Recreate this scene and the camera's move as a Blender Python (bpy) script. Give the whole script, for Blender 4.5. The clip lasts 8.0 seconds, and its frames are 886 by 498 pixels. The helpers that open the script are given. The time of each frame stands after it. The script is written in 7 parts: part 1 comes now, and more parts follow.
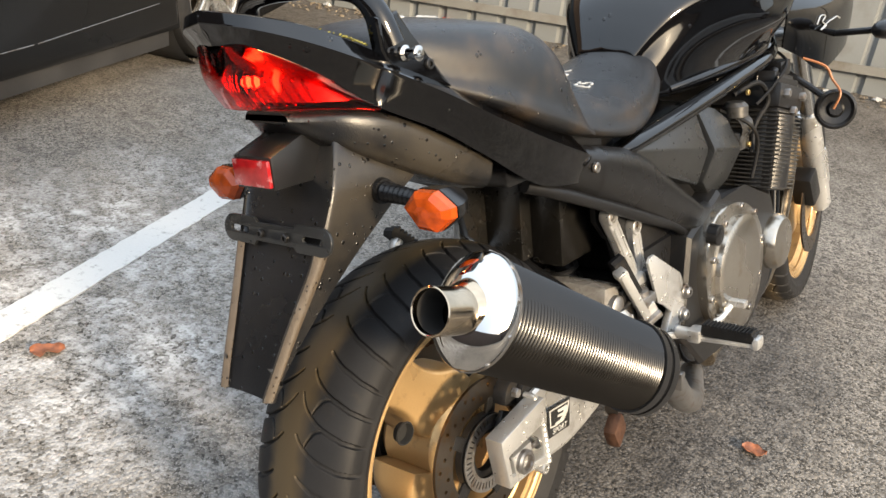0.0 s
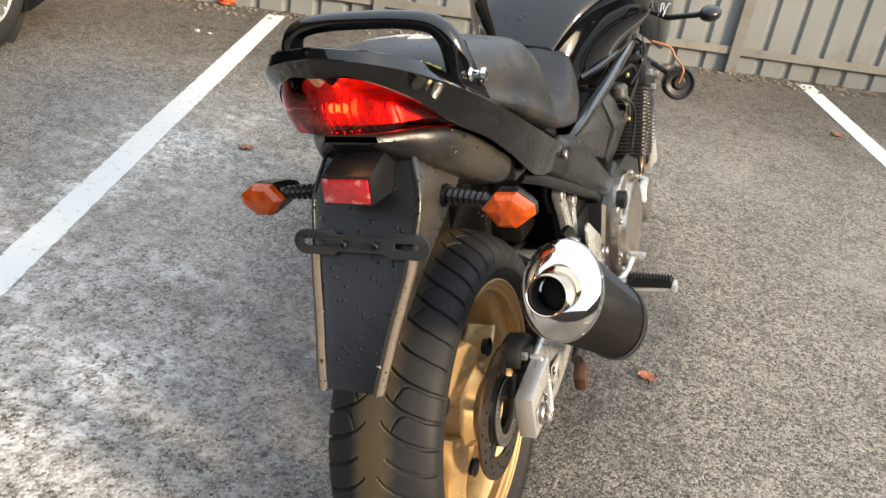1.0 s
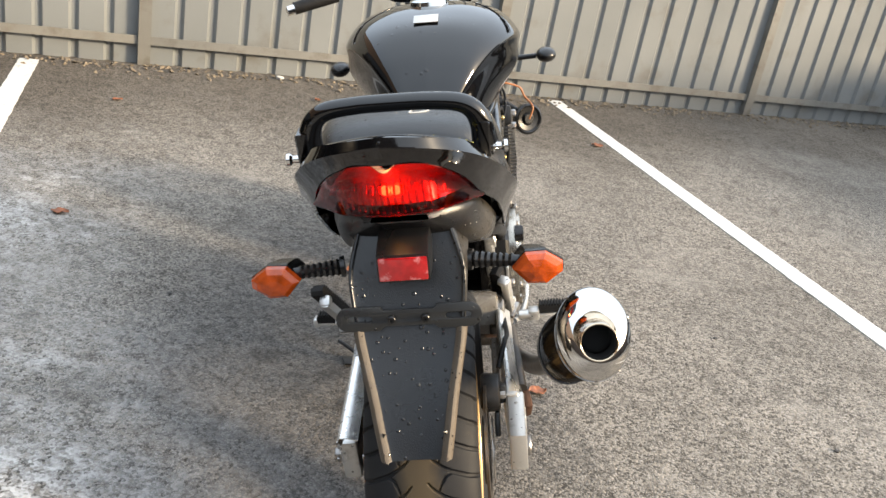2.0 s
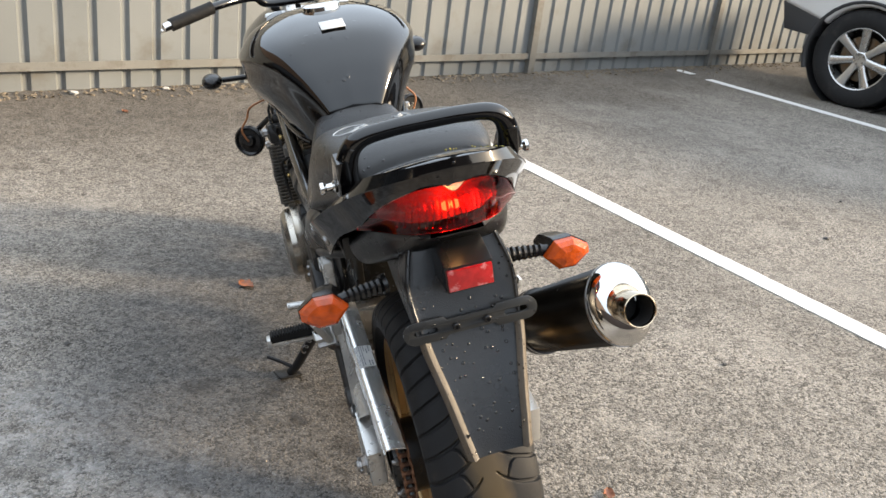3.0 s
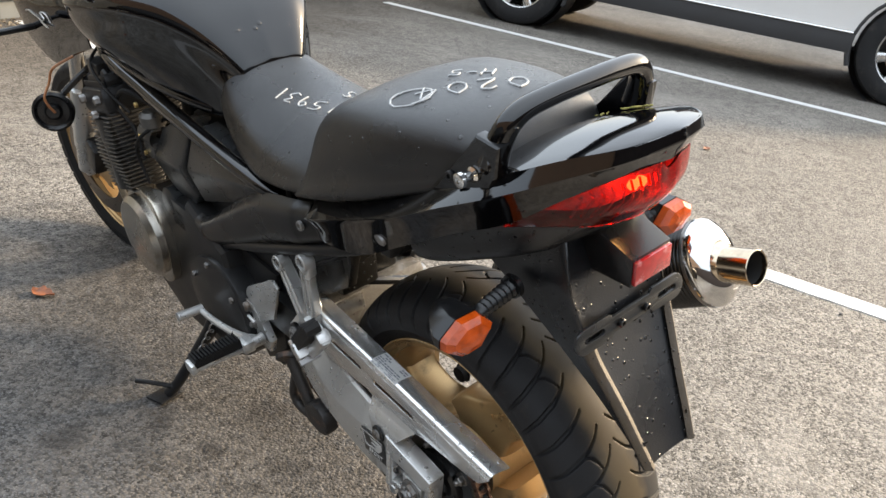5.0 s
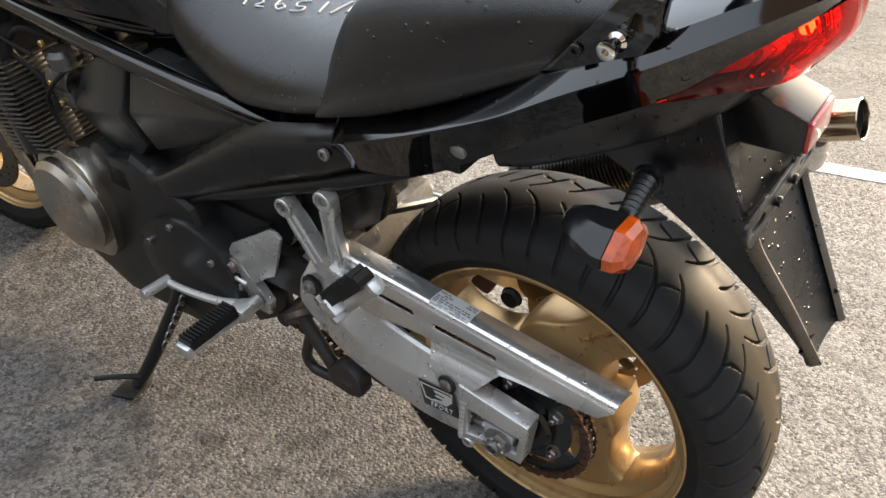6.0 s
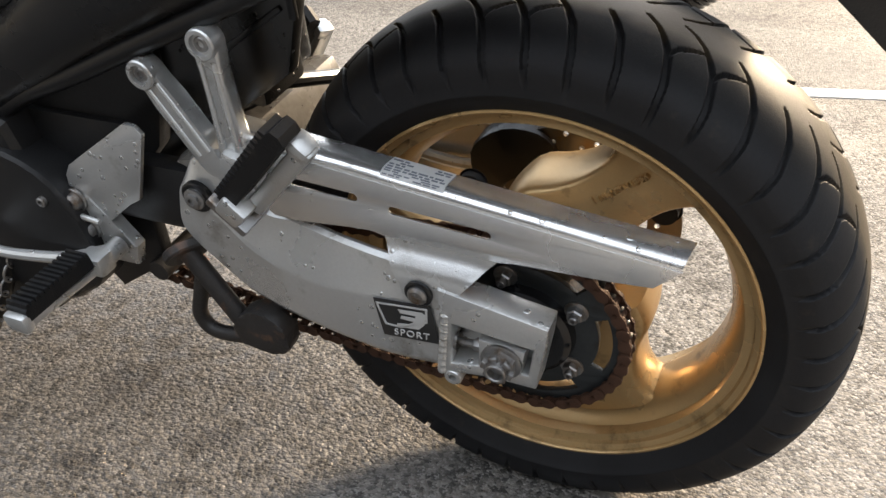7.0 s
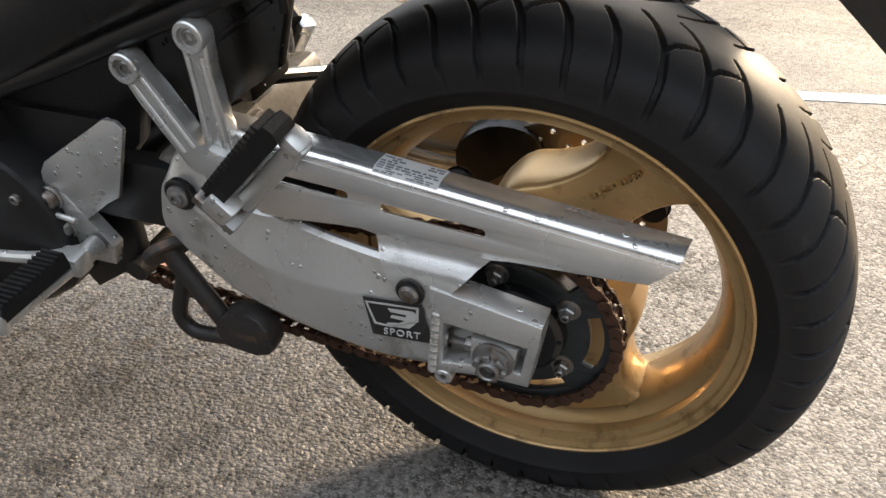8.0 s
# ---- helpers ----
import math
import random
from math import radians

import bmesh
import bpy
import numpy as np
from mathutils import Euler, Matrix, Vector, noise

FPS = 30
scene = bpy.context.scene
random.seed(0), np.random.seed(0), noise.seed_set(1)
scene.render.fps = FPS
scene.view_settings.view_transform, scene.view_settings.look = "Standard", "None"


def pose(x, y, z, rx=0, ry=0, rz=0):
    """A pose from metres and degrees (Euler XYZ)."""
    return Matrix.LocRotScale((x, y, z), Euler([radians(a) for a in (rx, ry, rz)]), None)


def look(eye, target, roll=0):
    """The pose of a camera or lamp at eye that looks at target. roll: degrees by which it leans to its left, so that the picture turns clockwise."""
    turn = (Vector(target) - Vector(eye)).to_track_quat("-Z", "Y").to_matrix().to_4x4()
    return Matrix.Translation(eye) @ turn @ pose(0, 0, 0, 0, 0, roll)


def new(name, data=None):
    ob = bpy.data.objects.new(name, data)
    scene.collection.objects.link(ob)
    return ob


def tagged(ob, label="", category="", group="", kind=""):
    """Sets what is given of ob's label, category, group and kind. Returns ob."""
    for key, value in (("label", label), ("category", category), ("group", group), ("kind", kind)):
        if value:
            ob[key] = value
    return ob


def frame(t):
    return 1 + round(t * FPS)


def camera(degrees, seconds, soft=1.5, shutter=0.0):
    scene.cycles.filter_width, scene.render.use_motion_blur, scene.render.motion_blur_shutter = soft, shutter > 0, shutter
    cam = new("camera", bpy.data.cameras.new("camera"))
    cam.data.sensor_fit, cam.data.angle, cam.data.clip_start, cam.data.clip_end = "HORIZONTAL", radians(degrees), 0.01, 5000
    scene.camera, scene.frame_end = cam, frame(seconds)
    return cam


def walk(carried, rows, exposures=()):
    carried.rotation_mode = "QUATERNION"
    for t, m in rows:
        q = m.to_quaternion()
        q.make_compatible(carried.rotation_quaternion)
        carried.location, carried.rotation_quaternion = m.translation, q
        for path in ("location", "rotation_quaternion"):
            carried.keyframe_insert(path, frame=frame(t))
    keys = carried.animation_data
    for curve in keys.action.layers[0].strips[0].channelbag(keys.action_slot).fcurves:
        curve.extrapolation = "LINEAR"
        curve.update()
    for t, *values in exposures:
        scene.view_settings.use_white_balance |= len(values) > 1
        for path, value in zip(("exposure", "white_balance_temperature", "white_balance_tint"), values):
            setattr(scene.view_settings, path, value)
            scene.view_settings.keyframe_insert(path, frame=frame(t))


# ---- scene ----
cam = camera(54.6, 8.0)
PATH = [
    (0, (0.561, -0.887, 1.211), (-0.507, 0.536, 0.298), 6.6),
    (0.5, (0.415, -1.05, 1.231), (-0.444, 0.52, 0.34), 7.7),
    (1, (0.242, -1.211, 1.26), (-0.292, 0.489, 0.352), 9.2),
    (1.5, (0.03, -1.266, 1.258), (-0.153, 0.551, 0.443), 9.6),
    (1.7, (-0.055, -1.293, 1.272), (-0.135, 0.541, 0.478), 10.0),
    (2.8, (-0.512, -1.375, 1.285), (-0.044, 0.426, 0.552), 8.8),
    (3, (-0.584, -1.319, 1.285), (-0.007, 0.443, 0.536), 7.3),
    (3.5, (-0.757, -1.206, 1.267), (0.01, 0.476, 0.502), 9.4),
    (4, (-0.913, -1.083, 1.249), (0.121, 0.43, 0.449), 8.1),
    (4.2, (-0.956, -1.034, 1.241), (0.132, 0.437, 0.433), 8.7),
    (5.3, (-1.085, -0.665, 1.15), (0.295, 0.551, 0.365), 9.3),
    (5.5, (-1.112, -0.59, 1.127), (0.322, 0.553, 0.329), 8.8),
    (6, (-1.085, -0.44, 1.051), (0.387, 0.559, 0.137), 4.7),
    (6.5, (-0.983, -0.308, 0.888), (0.535, 0.593, -0.053), 2.5),
    (7, (-0.932, -0.224, 0.731), (0.729, 0.5, -0.116), 1.0),
    (7.5, (-0.927, -0.193, 0.724), (0.767, 0.456, -0.117), 1.5),
    (8, (-0.938, -0.192, 0.723), (0.761, 0.444, -0.118), 2.1),
]
walk(cam, [(t, look(eye, target, roll)) for t, eye, target, roll in PATH],
     [(0, 1.62, 6500, 9), (1.0, 1.74, 6600, 9), (1.5, 1.77, 6580, 9), (3.0, 1.85, 6550, 9), (4.2, 1.90, 6600, 9), (5.5, 2.02, 6700, 10), (6.5, 2.04, 6750, 11), (8, 1.97, 6750, 11)])

# ---- world and light ----
LEAN = 14.5          # the motorcycle rests on its side stand
world = bpy.data.worlds.new("sky")
scene.world = world
world.use_nodes = True
wn = world.node_tree
sky = wn.nodes.new("ShaderNodeTexSky")
sky.sky_type = "NISHITA"
sky.sun_disc = False
SUN_FROM = Vector((0.905, -0.215, 0.355)).normalized()
sky.sun_elevation = math.asin(SUN_FROM.z)
sky.sun_rotation = math.atan2(SUN_FROM.x, SUN_FROM.y)
sky.air_density, sky.dust_density, sky.ozone_density = 1.0, 5.0, 1.0
# a layer of cloud over the clear sky, brighter overhead than at the horizon
cloud = wn.nodes.new("ShaderNodeMix")
cloud.data_type = "RGBA"
cloud.inputs[0].default_value = 0.65
wn.links.new(sky.outputs[0], cloud.inputs[6])
way_up = wn.nodes.new("ShaderNodeSeparateXYZ")
wn.links.new(wn.nodes.new("ShaderNodeTexCoord").outputs["Generated"], way_up.inputs[0])
lift = wn.nodes.new("ShaderNodeMapRange")
lift.inputs[3].default_value, lift.inputs[4].default_value = 0.42, 1.38
wn.links.new(way_up.outputs[2], lift.inputs[0])
layer = wn.nodes.new("ShaderNodeVectorMath")
layer.operation = "SCALE"
layer.inputs[0].default_value = (5.7, 6.3, 7.0)
wn.links.new(lift.outputs[0], layer.inputs["Scale"])
wn.links.new(layer.outputs[0], cloud.inputs[7])
wn.nodes["Background"].inputs[1].default_value = 0.14
wn.links.new(cloud.outputs[2], wn.nodes["Background"].inputs[0])
sun = new("sun", bpy.data.lights.new("sun", "SUN"))
sun.data.energy, sun.data.angle, sun.data.color = 2.9, radians(9), (1.0, 0.79, 0.54)
sun.matrix_world = look(SUN_FROM * 20, (0, 0, 0))


# ---- materials ----
def links(nt, a, b):
    nt.links.new(a, b)


def surf(name, base, rough=0.5, metal=0.0, var=0.12, scale=6.0, bump=0.0, bscale=300.0, coat=0.0, dirt=None, dirt_amount=0.3, dirt_scale=9.0, rvar=0.1, spec=0.5, drops=None):
    """Two scales of colour and gloss variation, optional dirt and fine relief, in object metres."""
    m = bpy.data.materials.new(name)
    m.use_nodes = True
    nt = m.node_tree
    p = nt.nodes["Principled BSDF"]
    co = nt.nodes.new("ShaderNodeTexCoord")
    n1 = nt.nodes.new("ShaderNodeTexNoise")
    n1.inputs["Scale"].default_value, n1.inputs["Detail"].default_value = scale, 6.0
    links(nt, co.outputs["Object"], n1.inputs["Vector"])
    n2 = nt.nodes.new("ShaderNodeTexNoise")
    n2.inputs["Scale"].default_value, n2.inputs["Detail"].default_value = bscale * 0.4, 3.0
    links(nt, co.outputs["Object"], n2.inputs["Vector"])
    mixn = nt.nodes.new("ShaderNodeMath")
    mixn.operation = "MULTIPLY_ADD"
    links(nt, n2.outputs[0], mixn.inputs[0])
    mixn.inputs[1].default_value = 0.4
    links(nt, n1.outputs[0], mixn.inputs[2])
    ramp = nt.nodes.new("ShaderNodeMapRange")
    ramp.inputs[1].default_value, ramp.inputs[2].default_value = 0.4, 1.0
    ramp.inputs[3].default_value, ramp.inputs[4].default_value = 1 - var, 1 + var
    links(nt, mixn.outputs[0], ramp.inputs[0])
    mul = nt.nodes.new("ShaderNodeMix")
    mul.data_type, mul.blend_type = "RGBA", "MULTIPLY"
    mul.inputs[0].default_value = 1.0
    mul.inputs[6].default_value = (*base, 1)
    links(nt, ramp.outputs[0], mul.inputs[7])
    col = mul.outputs[2]
    if dirt:
        n3 = nt.nodes.new("ShaderNodeTexNoise")
        n3.inputs["Scale"].default_value, n3.inputs["Detail"].default_value, n3.inputs["Roughness"].default_value = dirt_scale, 8.0, 0.65
        links(nt, co.outputs["Object"], n3.inputs["Vector"])
        dr = nt.nodes.new("ShaderNodeMapRange")
        dr.inputs[1].default_value, dr.inputs[2].default_value = 0.62 - dirt_amount * 0.4, 0.78 - dirt_amount * 0.3
        links(nt, n3.outputs[0], dr.inputs[0])
        dm = nt.nodes.new("ShaderNodeMix")
        dm.data_type = "RGBA"
        links(nt, dr.outputs[0], dm.inputs[0])
        links(nt, col, dm.inputs[6])
        dm.inputs[7].default_value = (*dirt, 1)
        col = dm.outputs[2]
    links(nt, col, p.inputs["Base Color"])
    rr = nt.nodes.new("ShaderNodeMapRange")
    rr.inputs[1].default_value, rr.inputs[2].default_value = 0.3, 0.7
    rr.inputs[3].default_value, rr.inputs[4].default_value = max(0.02, rough - rvar), min(1.0, rough + rvar)
    links(nt, n1.outputs[0], rr.inputs[0])
    links(nt, rr.outputs[0], p.inputs["Roughness"])
    p.inputs["Metallic"].default_value = metal
    p.inputs["Specular IOR Level"].default_value = spec
    p.inputs["Coat Weight"].default_value = coat
    p.inputs["Coat Roughness"].default_value = 0.04
    if drops:
        # rain drops: scale, share of cells that hold one, how far they darken
        dv = nt.nodes.new("ShaderNodeTexVoronoi")
        dv.inputs["Scale"].default_value = drops[0]
        links(nt, co.outputs["Object"], dv.inputs["Vector"])
        sc = nt.nodes.new("ShaderNodeSeparateColor")
        links(nt, dv.outputs["Color"], sc.inputs[0])
        size = nt.nodes.new("ShaderNodeMapRange")
        size.inputs[1].default_value, size.inputs[2].default_value = 1 - drops[1], 1.0
        size.inputs[3].default_value, size.inputs[4].default_value = 0.0, 0.42
        links(nt, sc.outputs[0], size.inputs[0])
        inside = nt.nodes.new("ShaderNodeMath")
        inside.operation = "SUBTRACT"
        links(nt, size.outputs[0], inside.inputs[0])
        links(nt, dv.outputs["Distance"], inside.inputs[1])
        dome = nt.nodes.new("ShaderNodeMapRange")
        dome.inputs[1].default_value, dome.inputs[2].default_value = 0.0, 0.12
        links(nt, inside.outputs[0], dome.inputs[0])
        dk = nt.nodes.new("ShaderNodeMix")
        dk.data_type, dk.blend_type = "RGBA", "MULTIPLY"
        fac = nt.nodes.new("ShaderNodeMath")
        fac.operation = "MULTIPLY"
        links(nt, dome.outputs[0], fac.inputs[0])
        fac.inputs[1].default_value = drops[2]
        links(nt, fac.outputs[0], dk.inputs[0])
        links(nt, col, dk.inputs[6])
        dk.inputs[7].default_value = (0.12, 0.12, 0.13, 1)
        links(nt, dk.outputs[2], p.inputs["Base Color"])
        gl = nt.nodes.new("ShaderNodeMix")
        links(nt, dome.outputs[0], gl.inputs[0])
        links(nt, rr.outputs[0], gl.inputs[2])
        gl.inputs[3].default_value = 0.06
        links(nt, gl.outputs[0], p.inputs["Roughness"])
        db = nt.nodes.new("ShaderNodeBump")
        db.inputs["Strength"].default_value, db.inputs["Distance"].default_value = 0.8, 0.0012
        links(nt, dome.outputs[0], db.inputs["Height"])
        links(nt, db.outputs[0], p.inputs["Normal"])
    if bump:
        nb = nt.nodes.new("ShaderNodeTexNoise")
        nb.inputs["Scale"].default_value, nb.inputs["Detail"].default_value = bscale, 4.0
        links(nt, co.outputs["Object"], nb.inputs["Vector"])
        bp = nt.nodes.new("ShaderNodeBump")
        bp.inputs["Strength"].default_value, bp.inputs["Distance"].default_value = bump, 0.002
        links(nt, nb.outputs[0], bp.inputs["Height"])
        if drops:
            links(nt, bp.outputs[0], db.inputs["Normal"])
        else:
            links(nt, bp.outputs[0], p.inputs["Normal"])
    return m


M_black_gloss = surf("black_lacquer", (0.0014, 0.0014, 0.0017), 0.05, var=0.2, coat=0.25, rvar=0.03, bscale=80, spec=0.40, drops=(90, 0.08, 0.0))
M_black_plastic = surf("black_plastic", (0.0060, 0.0060, 0.0064), 0.28, var=0.25, bump=0.08, bscale=700, spec=0.36)
M_grey_plastic = surf("grey_plastic", (0.013, 0.0138, 0.0145), 0.30, var=0.25, bump=0.12, bscale=700, spec=0.42, drops=(150, 0.2, 0.3))
M_fender = surf("dusty_sunlit_fender_plastic", (0.0042, 0.0048, 0.0062), 0.30, var=0.35, bump=0.2, bscale=500, dirt=(0.026, 0.022, 0.0165), dirt_amount=0.50, dirt_scale=7, spec=0.45, drops=(125, 0.5, 0.85))

def dusty_sunward_side(m, x0, x1):
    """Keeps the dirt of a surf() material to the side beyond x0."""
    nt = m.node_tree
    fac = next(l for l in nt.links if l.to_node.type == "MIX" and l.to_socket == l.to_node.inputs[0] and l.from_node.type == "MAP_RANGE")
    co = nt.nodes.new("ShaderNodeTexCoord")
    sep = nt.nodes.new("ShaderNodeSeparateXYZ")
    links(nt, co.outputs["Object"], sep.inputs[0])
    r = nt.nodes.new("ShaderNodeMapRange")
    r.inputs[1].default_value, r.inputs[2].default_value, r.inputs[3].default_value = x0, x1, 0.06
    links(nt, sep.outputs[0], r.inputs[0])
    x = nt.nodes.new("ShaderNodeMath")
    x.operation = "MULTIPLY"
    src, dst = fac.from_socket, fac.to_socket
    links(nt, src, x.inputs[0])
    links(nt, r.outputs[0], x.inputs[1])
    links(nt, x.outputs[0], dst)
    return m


# dust only on the right, where it also paints in the sunlit side's paleness
M_fender = dusty_sunward_side(M_fender, 0.035, 0.085)
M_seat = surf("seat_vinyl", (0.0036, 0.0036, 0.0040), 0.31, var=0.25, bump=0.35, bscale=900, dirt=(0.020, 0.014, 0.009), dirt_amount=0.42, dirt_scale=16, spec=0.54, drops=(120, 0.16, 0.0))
M_seat = dusty_sunward_side(M_seat, 0.085, 0.130)
M_rubber = surf("tyre_rubber", (0.00584, 0.00584, 0.00621), 0.60, var=0.35, scale=12, bump=0.3, bscale=500, dirt=(0.030, 0.026, 0.022), dirt_amount=0.16, dirt_scale=45, spec=0.18)
M_gold = surf("gold_wheel_paint", (0.430, 0.285, 0.132), 0.33, 0.60, var=0.12, bump=0.12, bscale=900, dirt=(0.10, 0.065, 0.03), dirt_amount=0.12, dirt_scale=22)
M_alu = surf("satin_aluminium", (0.48, 0.48, 0.47), 0.30, 0.72, var=0.12, bump=0.15, bscale=800, dirt=(0.20, 0.18, 0.15), dirt_amount=0.12, dirt_scale=14, drops=(110, 0.30, 0.1))
M_alu_polish = surf("polished_aluminium", (0.68, 0.68, 0.67), 0.24, 0.88, var=0.08, bump=0.06, bscale=600, drops=(120, 0.35, 0.1))
M_chrome = surf("chrome", (0.554, 0.546, 0.529), 0.06, 1.0, var=0.05, rvar=0.04)
M_tip = surf("heat_stained_steel", (0.46, 0.38, 0.28), 0.14, 1.0, var=0.25, scale=25)
M_carbon = surf("carbon_sleeve", (0.0036, 0.0029, 0.0021), 0.22, 0.0, var=0.3, bscale=200, spec=0.40)
M_satin = surf("satin_black_enamel", (0.006, 0.006, 0.0065), 0.34, var=0.25, bump=0.1, bscale=500, spec=0.26)
M_hugger = surf("wet_dirty_alloy", (0.16, 0.15, 0.135), 0.28, var=0.3, scale=20, bump=0.1, bscale=400, dirt=(0.03, 0.022, 0.014), dirt_amount=0.3, dirt_scale=20, drops=(130, 0.4, 0.2))
M_sprocket = surf("dark_sprocket_steel", (0.034, 0.038, 0.040), 0.36, 0.55, var=0.3, bump=0.15, bscale=500, dirt=(0.02, 0.018, 0.016), dirt_amount=0.2, dirt_scale=30)
M_bore = surf("sooty_bore", (0.006, 0.006, 0.006), 0.9)
M_steel = surf("grey_steel", (0.25, 0.245, 0.24), 0.38, 0.9, var=0.2, dirt=(0.14, 0.09, 0.05), dirt_amount=0.25, dirt_scale=40)
M_disc = surf("worn_disc_steel", (0.143, 0.122, 0.101), 0.32, 1.0, var=0.2, dirt=(0.16, 0.10, 0.05), dirt_amount=0.3, dirt_scale=30)
M_rust = surf("rusty_chain_steel", (0.060, 0.028, 0.016), 0.62, 0.5, var=0.4, scale=60, bump=0.4, bscale=800)
M_rust_dark = surf("rusty_black_paint", (0.018, 0.016, 0.015), 0.55, 0.2, var=0.3, bump=0.3, dirt=(0.11, 0.055, 0.03), dirt_amount=0.16, dirt_scale=25)
M_engine_black = surf("black_engine_paint", (0.0095, 0.0095, 0.010), 0.36, 0.1, var=0.3, bump=0.2, bscale=400, dirt=(0.02, 0.016, 0.012), dirt_amount=0.08, dirt_scale=20, spec=0.32)
M_fin = surf("worn_fin_edges", (0.07, 0.068, 0.065), 0.34, 0.6, var=0.4, scale=30)
M_wet_black = surf("wet_black_plastic", (0.0060, 0.0056, 0.0050), 0.26, var=0.3, bump=0.15, bscale=500, spec=0.5, dirt=(0.012, 0.009, 0.006), dirt_amount=0.10, dirt_scale=14, drops=(130, 0.55, 0.2))
M_tan_dirt = surf("tan_dried_mud", (0.052, 0.038, 0.024), 0.6, var=0.35, scale=30, bump=0.3, bscale=400, dirt=(0.06, 0.05, 0.04), dirt_amount=0.25, dirt_scale=30, drops=(200, 0.4, 0.7))


def worn_tyre():
    """Rubber whose crown has been polished by the road and carries a film of tan dust."""
    m = surf("tyre_rubber_worn", (0.0105, 0.0105, 0.0112), 0.62, var=0.35, scale=12, bump=0.12, bscale=700, dirt=(0.022, 0.019, 0.016), dirt_amount=0.06, dirt_scale=45, spec=0.18)
    nt = m.node_tree
    p = nt.nodes["Principled BSDF"]
    co = nt.nodes.new("ShaderNodeTexCoord")
    sep = nt.nodes.new("ShaderNodeSeparateXYZ")
    links(nt, co.outputs["Object"], sep.inputs[0])
    ab = nt.nodes.new("ShaderNodeMath")
    ab.operation = "ABSOLUTE"
    links(nt, sep.outputs[0], ab.inputs[0])
    n = nt.nodes.new("ShaderNodeTexNoise")
    n.inputs["Scale"].default_value, n.inputs["Detail"].default_value = 35.0, 6.0
    links(nt, co.outputs["Object"], n.inputs["Vector"])
    sh = nt.nodes.new("ShaderNodeMath")
    sh.operation = "MULTIPLY_ADD"
    links(nt, n.outputs[0], sh.inputs[0])
    sh.inputs[1].default_value = 0.022
    links(nt, ab.outputs[0], sh.inputs[2])
    band = nt.nodes.new("ShaderNodeMapRange")
    band.inputs[1].default_value, band.inputs[2].default_value = 0.048, 0.028
    links(nt, sh.outputs[0], band.inputs[0])
    dust = nt.nodes.new("ShaderNodeMix")
    dust.data_type = "RGBA"
    half = nt.nodes.new("ShaderNodeMath")
    half.operation = "MULTIPLY"
    links(nt, band.outputs[0], half.inputs[0])
    half.inputs[1].default_value = 0.55
    links(nt, half.outputs[0], dust.inputs[0])
    links(nt, p.inputs["Base Color"].links[0].from_socket, dust.inputs[6])
    dust.inputs[7].default_value = (0.085, 0.060, 0.028, 1)
    links(nt, dust.outputs[2], p.inputs["Base Color"])
    gl = nt.nodes.new("ShaderNodeMix")
    links(nt, band.outputs[0], gl.inputs[0])
    links(nt, p.inputs["Roughness"].links[0].from_socket, gl.inputs[2])
    gl.inputs[3].default_value = 0.48
    links(nt, gl.outputs[0], p.inputs["Roughness"])
    sp = nt.nodes.new("ShaderNodeMapRange")
    sp.inputs[3].default_value, sp.inputs[4].default_value = 0.18, 0.24
    links(nt, band.outputs[0], sp.inputs[0])
    links(nt, sp.outputs[0], p.inputs["Specular IOR Level"])
    return m


M_tyre = worn_tyre()
M_print = surf("label_print", (0.10, 0.11, 0.13), 0.5)
M_engine_alu = surf("cast_engine_cover", (0.37, 0.344, 0.302), 0.22, 0.95, var=0.15, bump=0.1, bscale=500, dirt=(0.30, 0.24, 0.16), dirt_amount=0.2, dirt_scale=18)
M_amber = surf("amber_lens", (0.310, 0.043, 0.0035), 0.16, var=0.45, coat=0.15, scale=60, bump=0.5, bscale=160, spec=0.35)
# the reflector's pale pink dirt tone paints in smears of reflected light
M_red_reflector = surf("red_reflector", (0.234, 0.00584, 0.0073), 0.07, var=0.25, scale=60, coat=0.6, dirt=(0.42, 0.20, 0.21), dirt_amount=0.22, dirt_scale=55)
M_white_label = surf("white_label", (0.38, 0.38, 0.372), 0.4)
M_black_label = surf("black_label", (0.012, 0.012, 0.012), 0.3)
M_wire = surf("orange_wire", (0.248, 0.0949, 0.0328), 0.5)
M_chalk = surf("white_chalk", (0.307, 0.314, 0.314), 0.9, var=0.3, scale=90)
M_brass = surf("brass", (0.55, 0.40, 0.16), 0.3, 0.9)


def glass(name, tint, rough=0.03):
    m = bpy.data.materials.new(name)
    m.use_nodes = True
    p = m.node_tree.nodes["Principled BSDF"]
    p.inputs["Base Color"].default_value = (*tint, 1)
    p.inputs["Transmission Weight"].default_value = 1.0
    p.inputs["Roughness"].default_value = rough
    p.inputs["IOR"].default_value = 1.3
    return m


def glow(name, tint, strength):
    m = bpy.data.materials.new(name)
    m.use_nodes = True
    p = m.node_tree.nodes["Principled BSDF"]
    p.inputs["Base Color"].default_value = (*tint, 1)
    p.inputs["Emission Color"].default_value = (*tint, 1)
    p.inputs["Emission Strength"].default_value = strength
    return m


M_red_lens = glass("red_lens", (0.75, 0.012, 0.010), 0.05)
M_bulb = glow("lit_bulb", (1.0, 0.50, 0.16), 15.0)
M_reflector = surf("silver_reflector", (0.62, 0.58, 0.56), 0.22, 0.75, var=0.15)
M_window = surf("dark_car_window", (0.01, 0.012, 0.013), 0.05, coat=0.5)


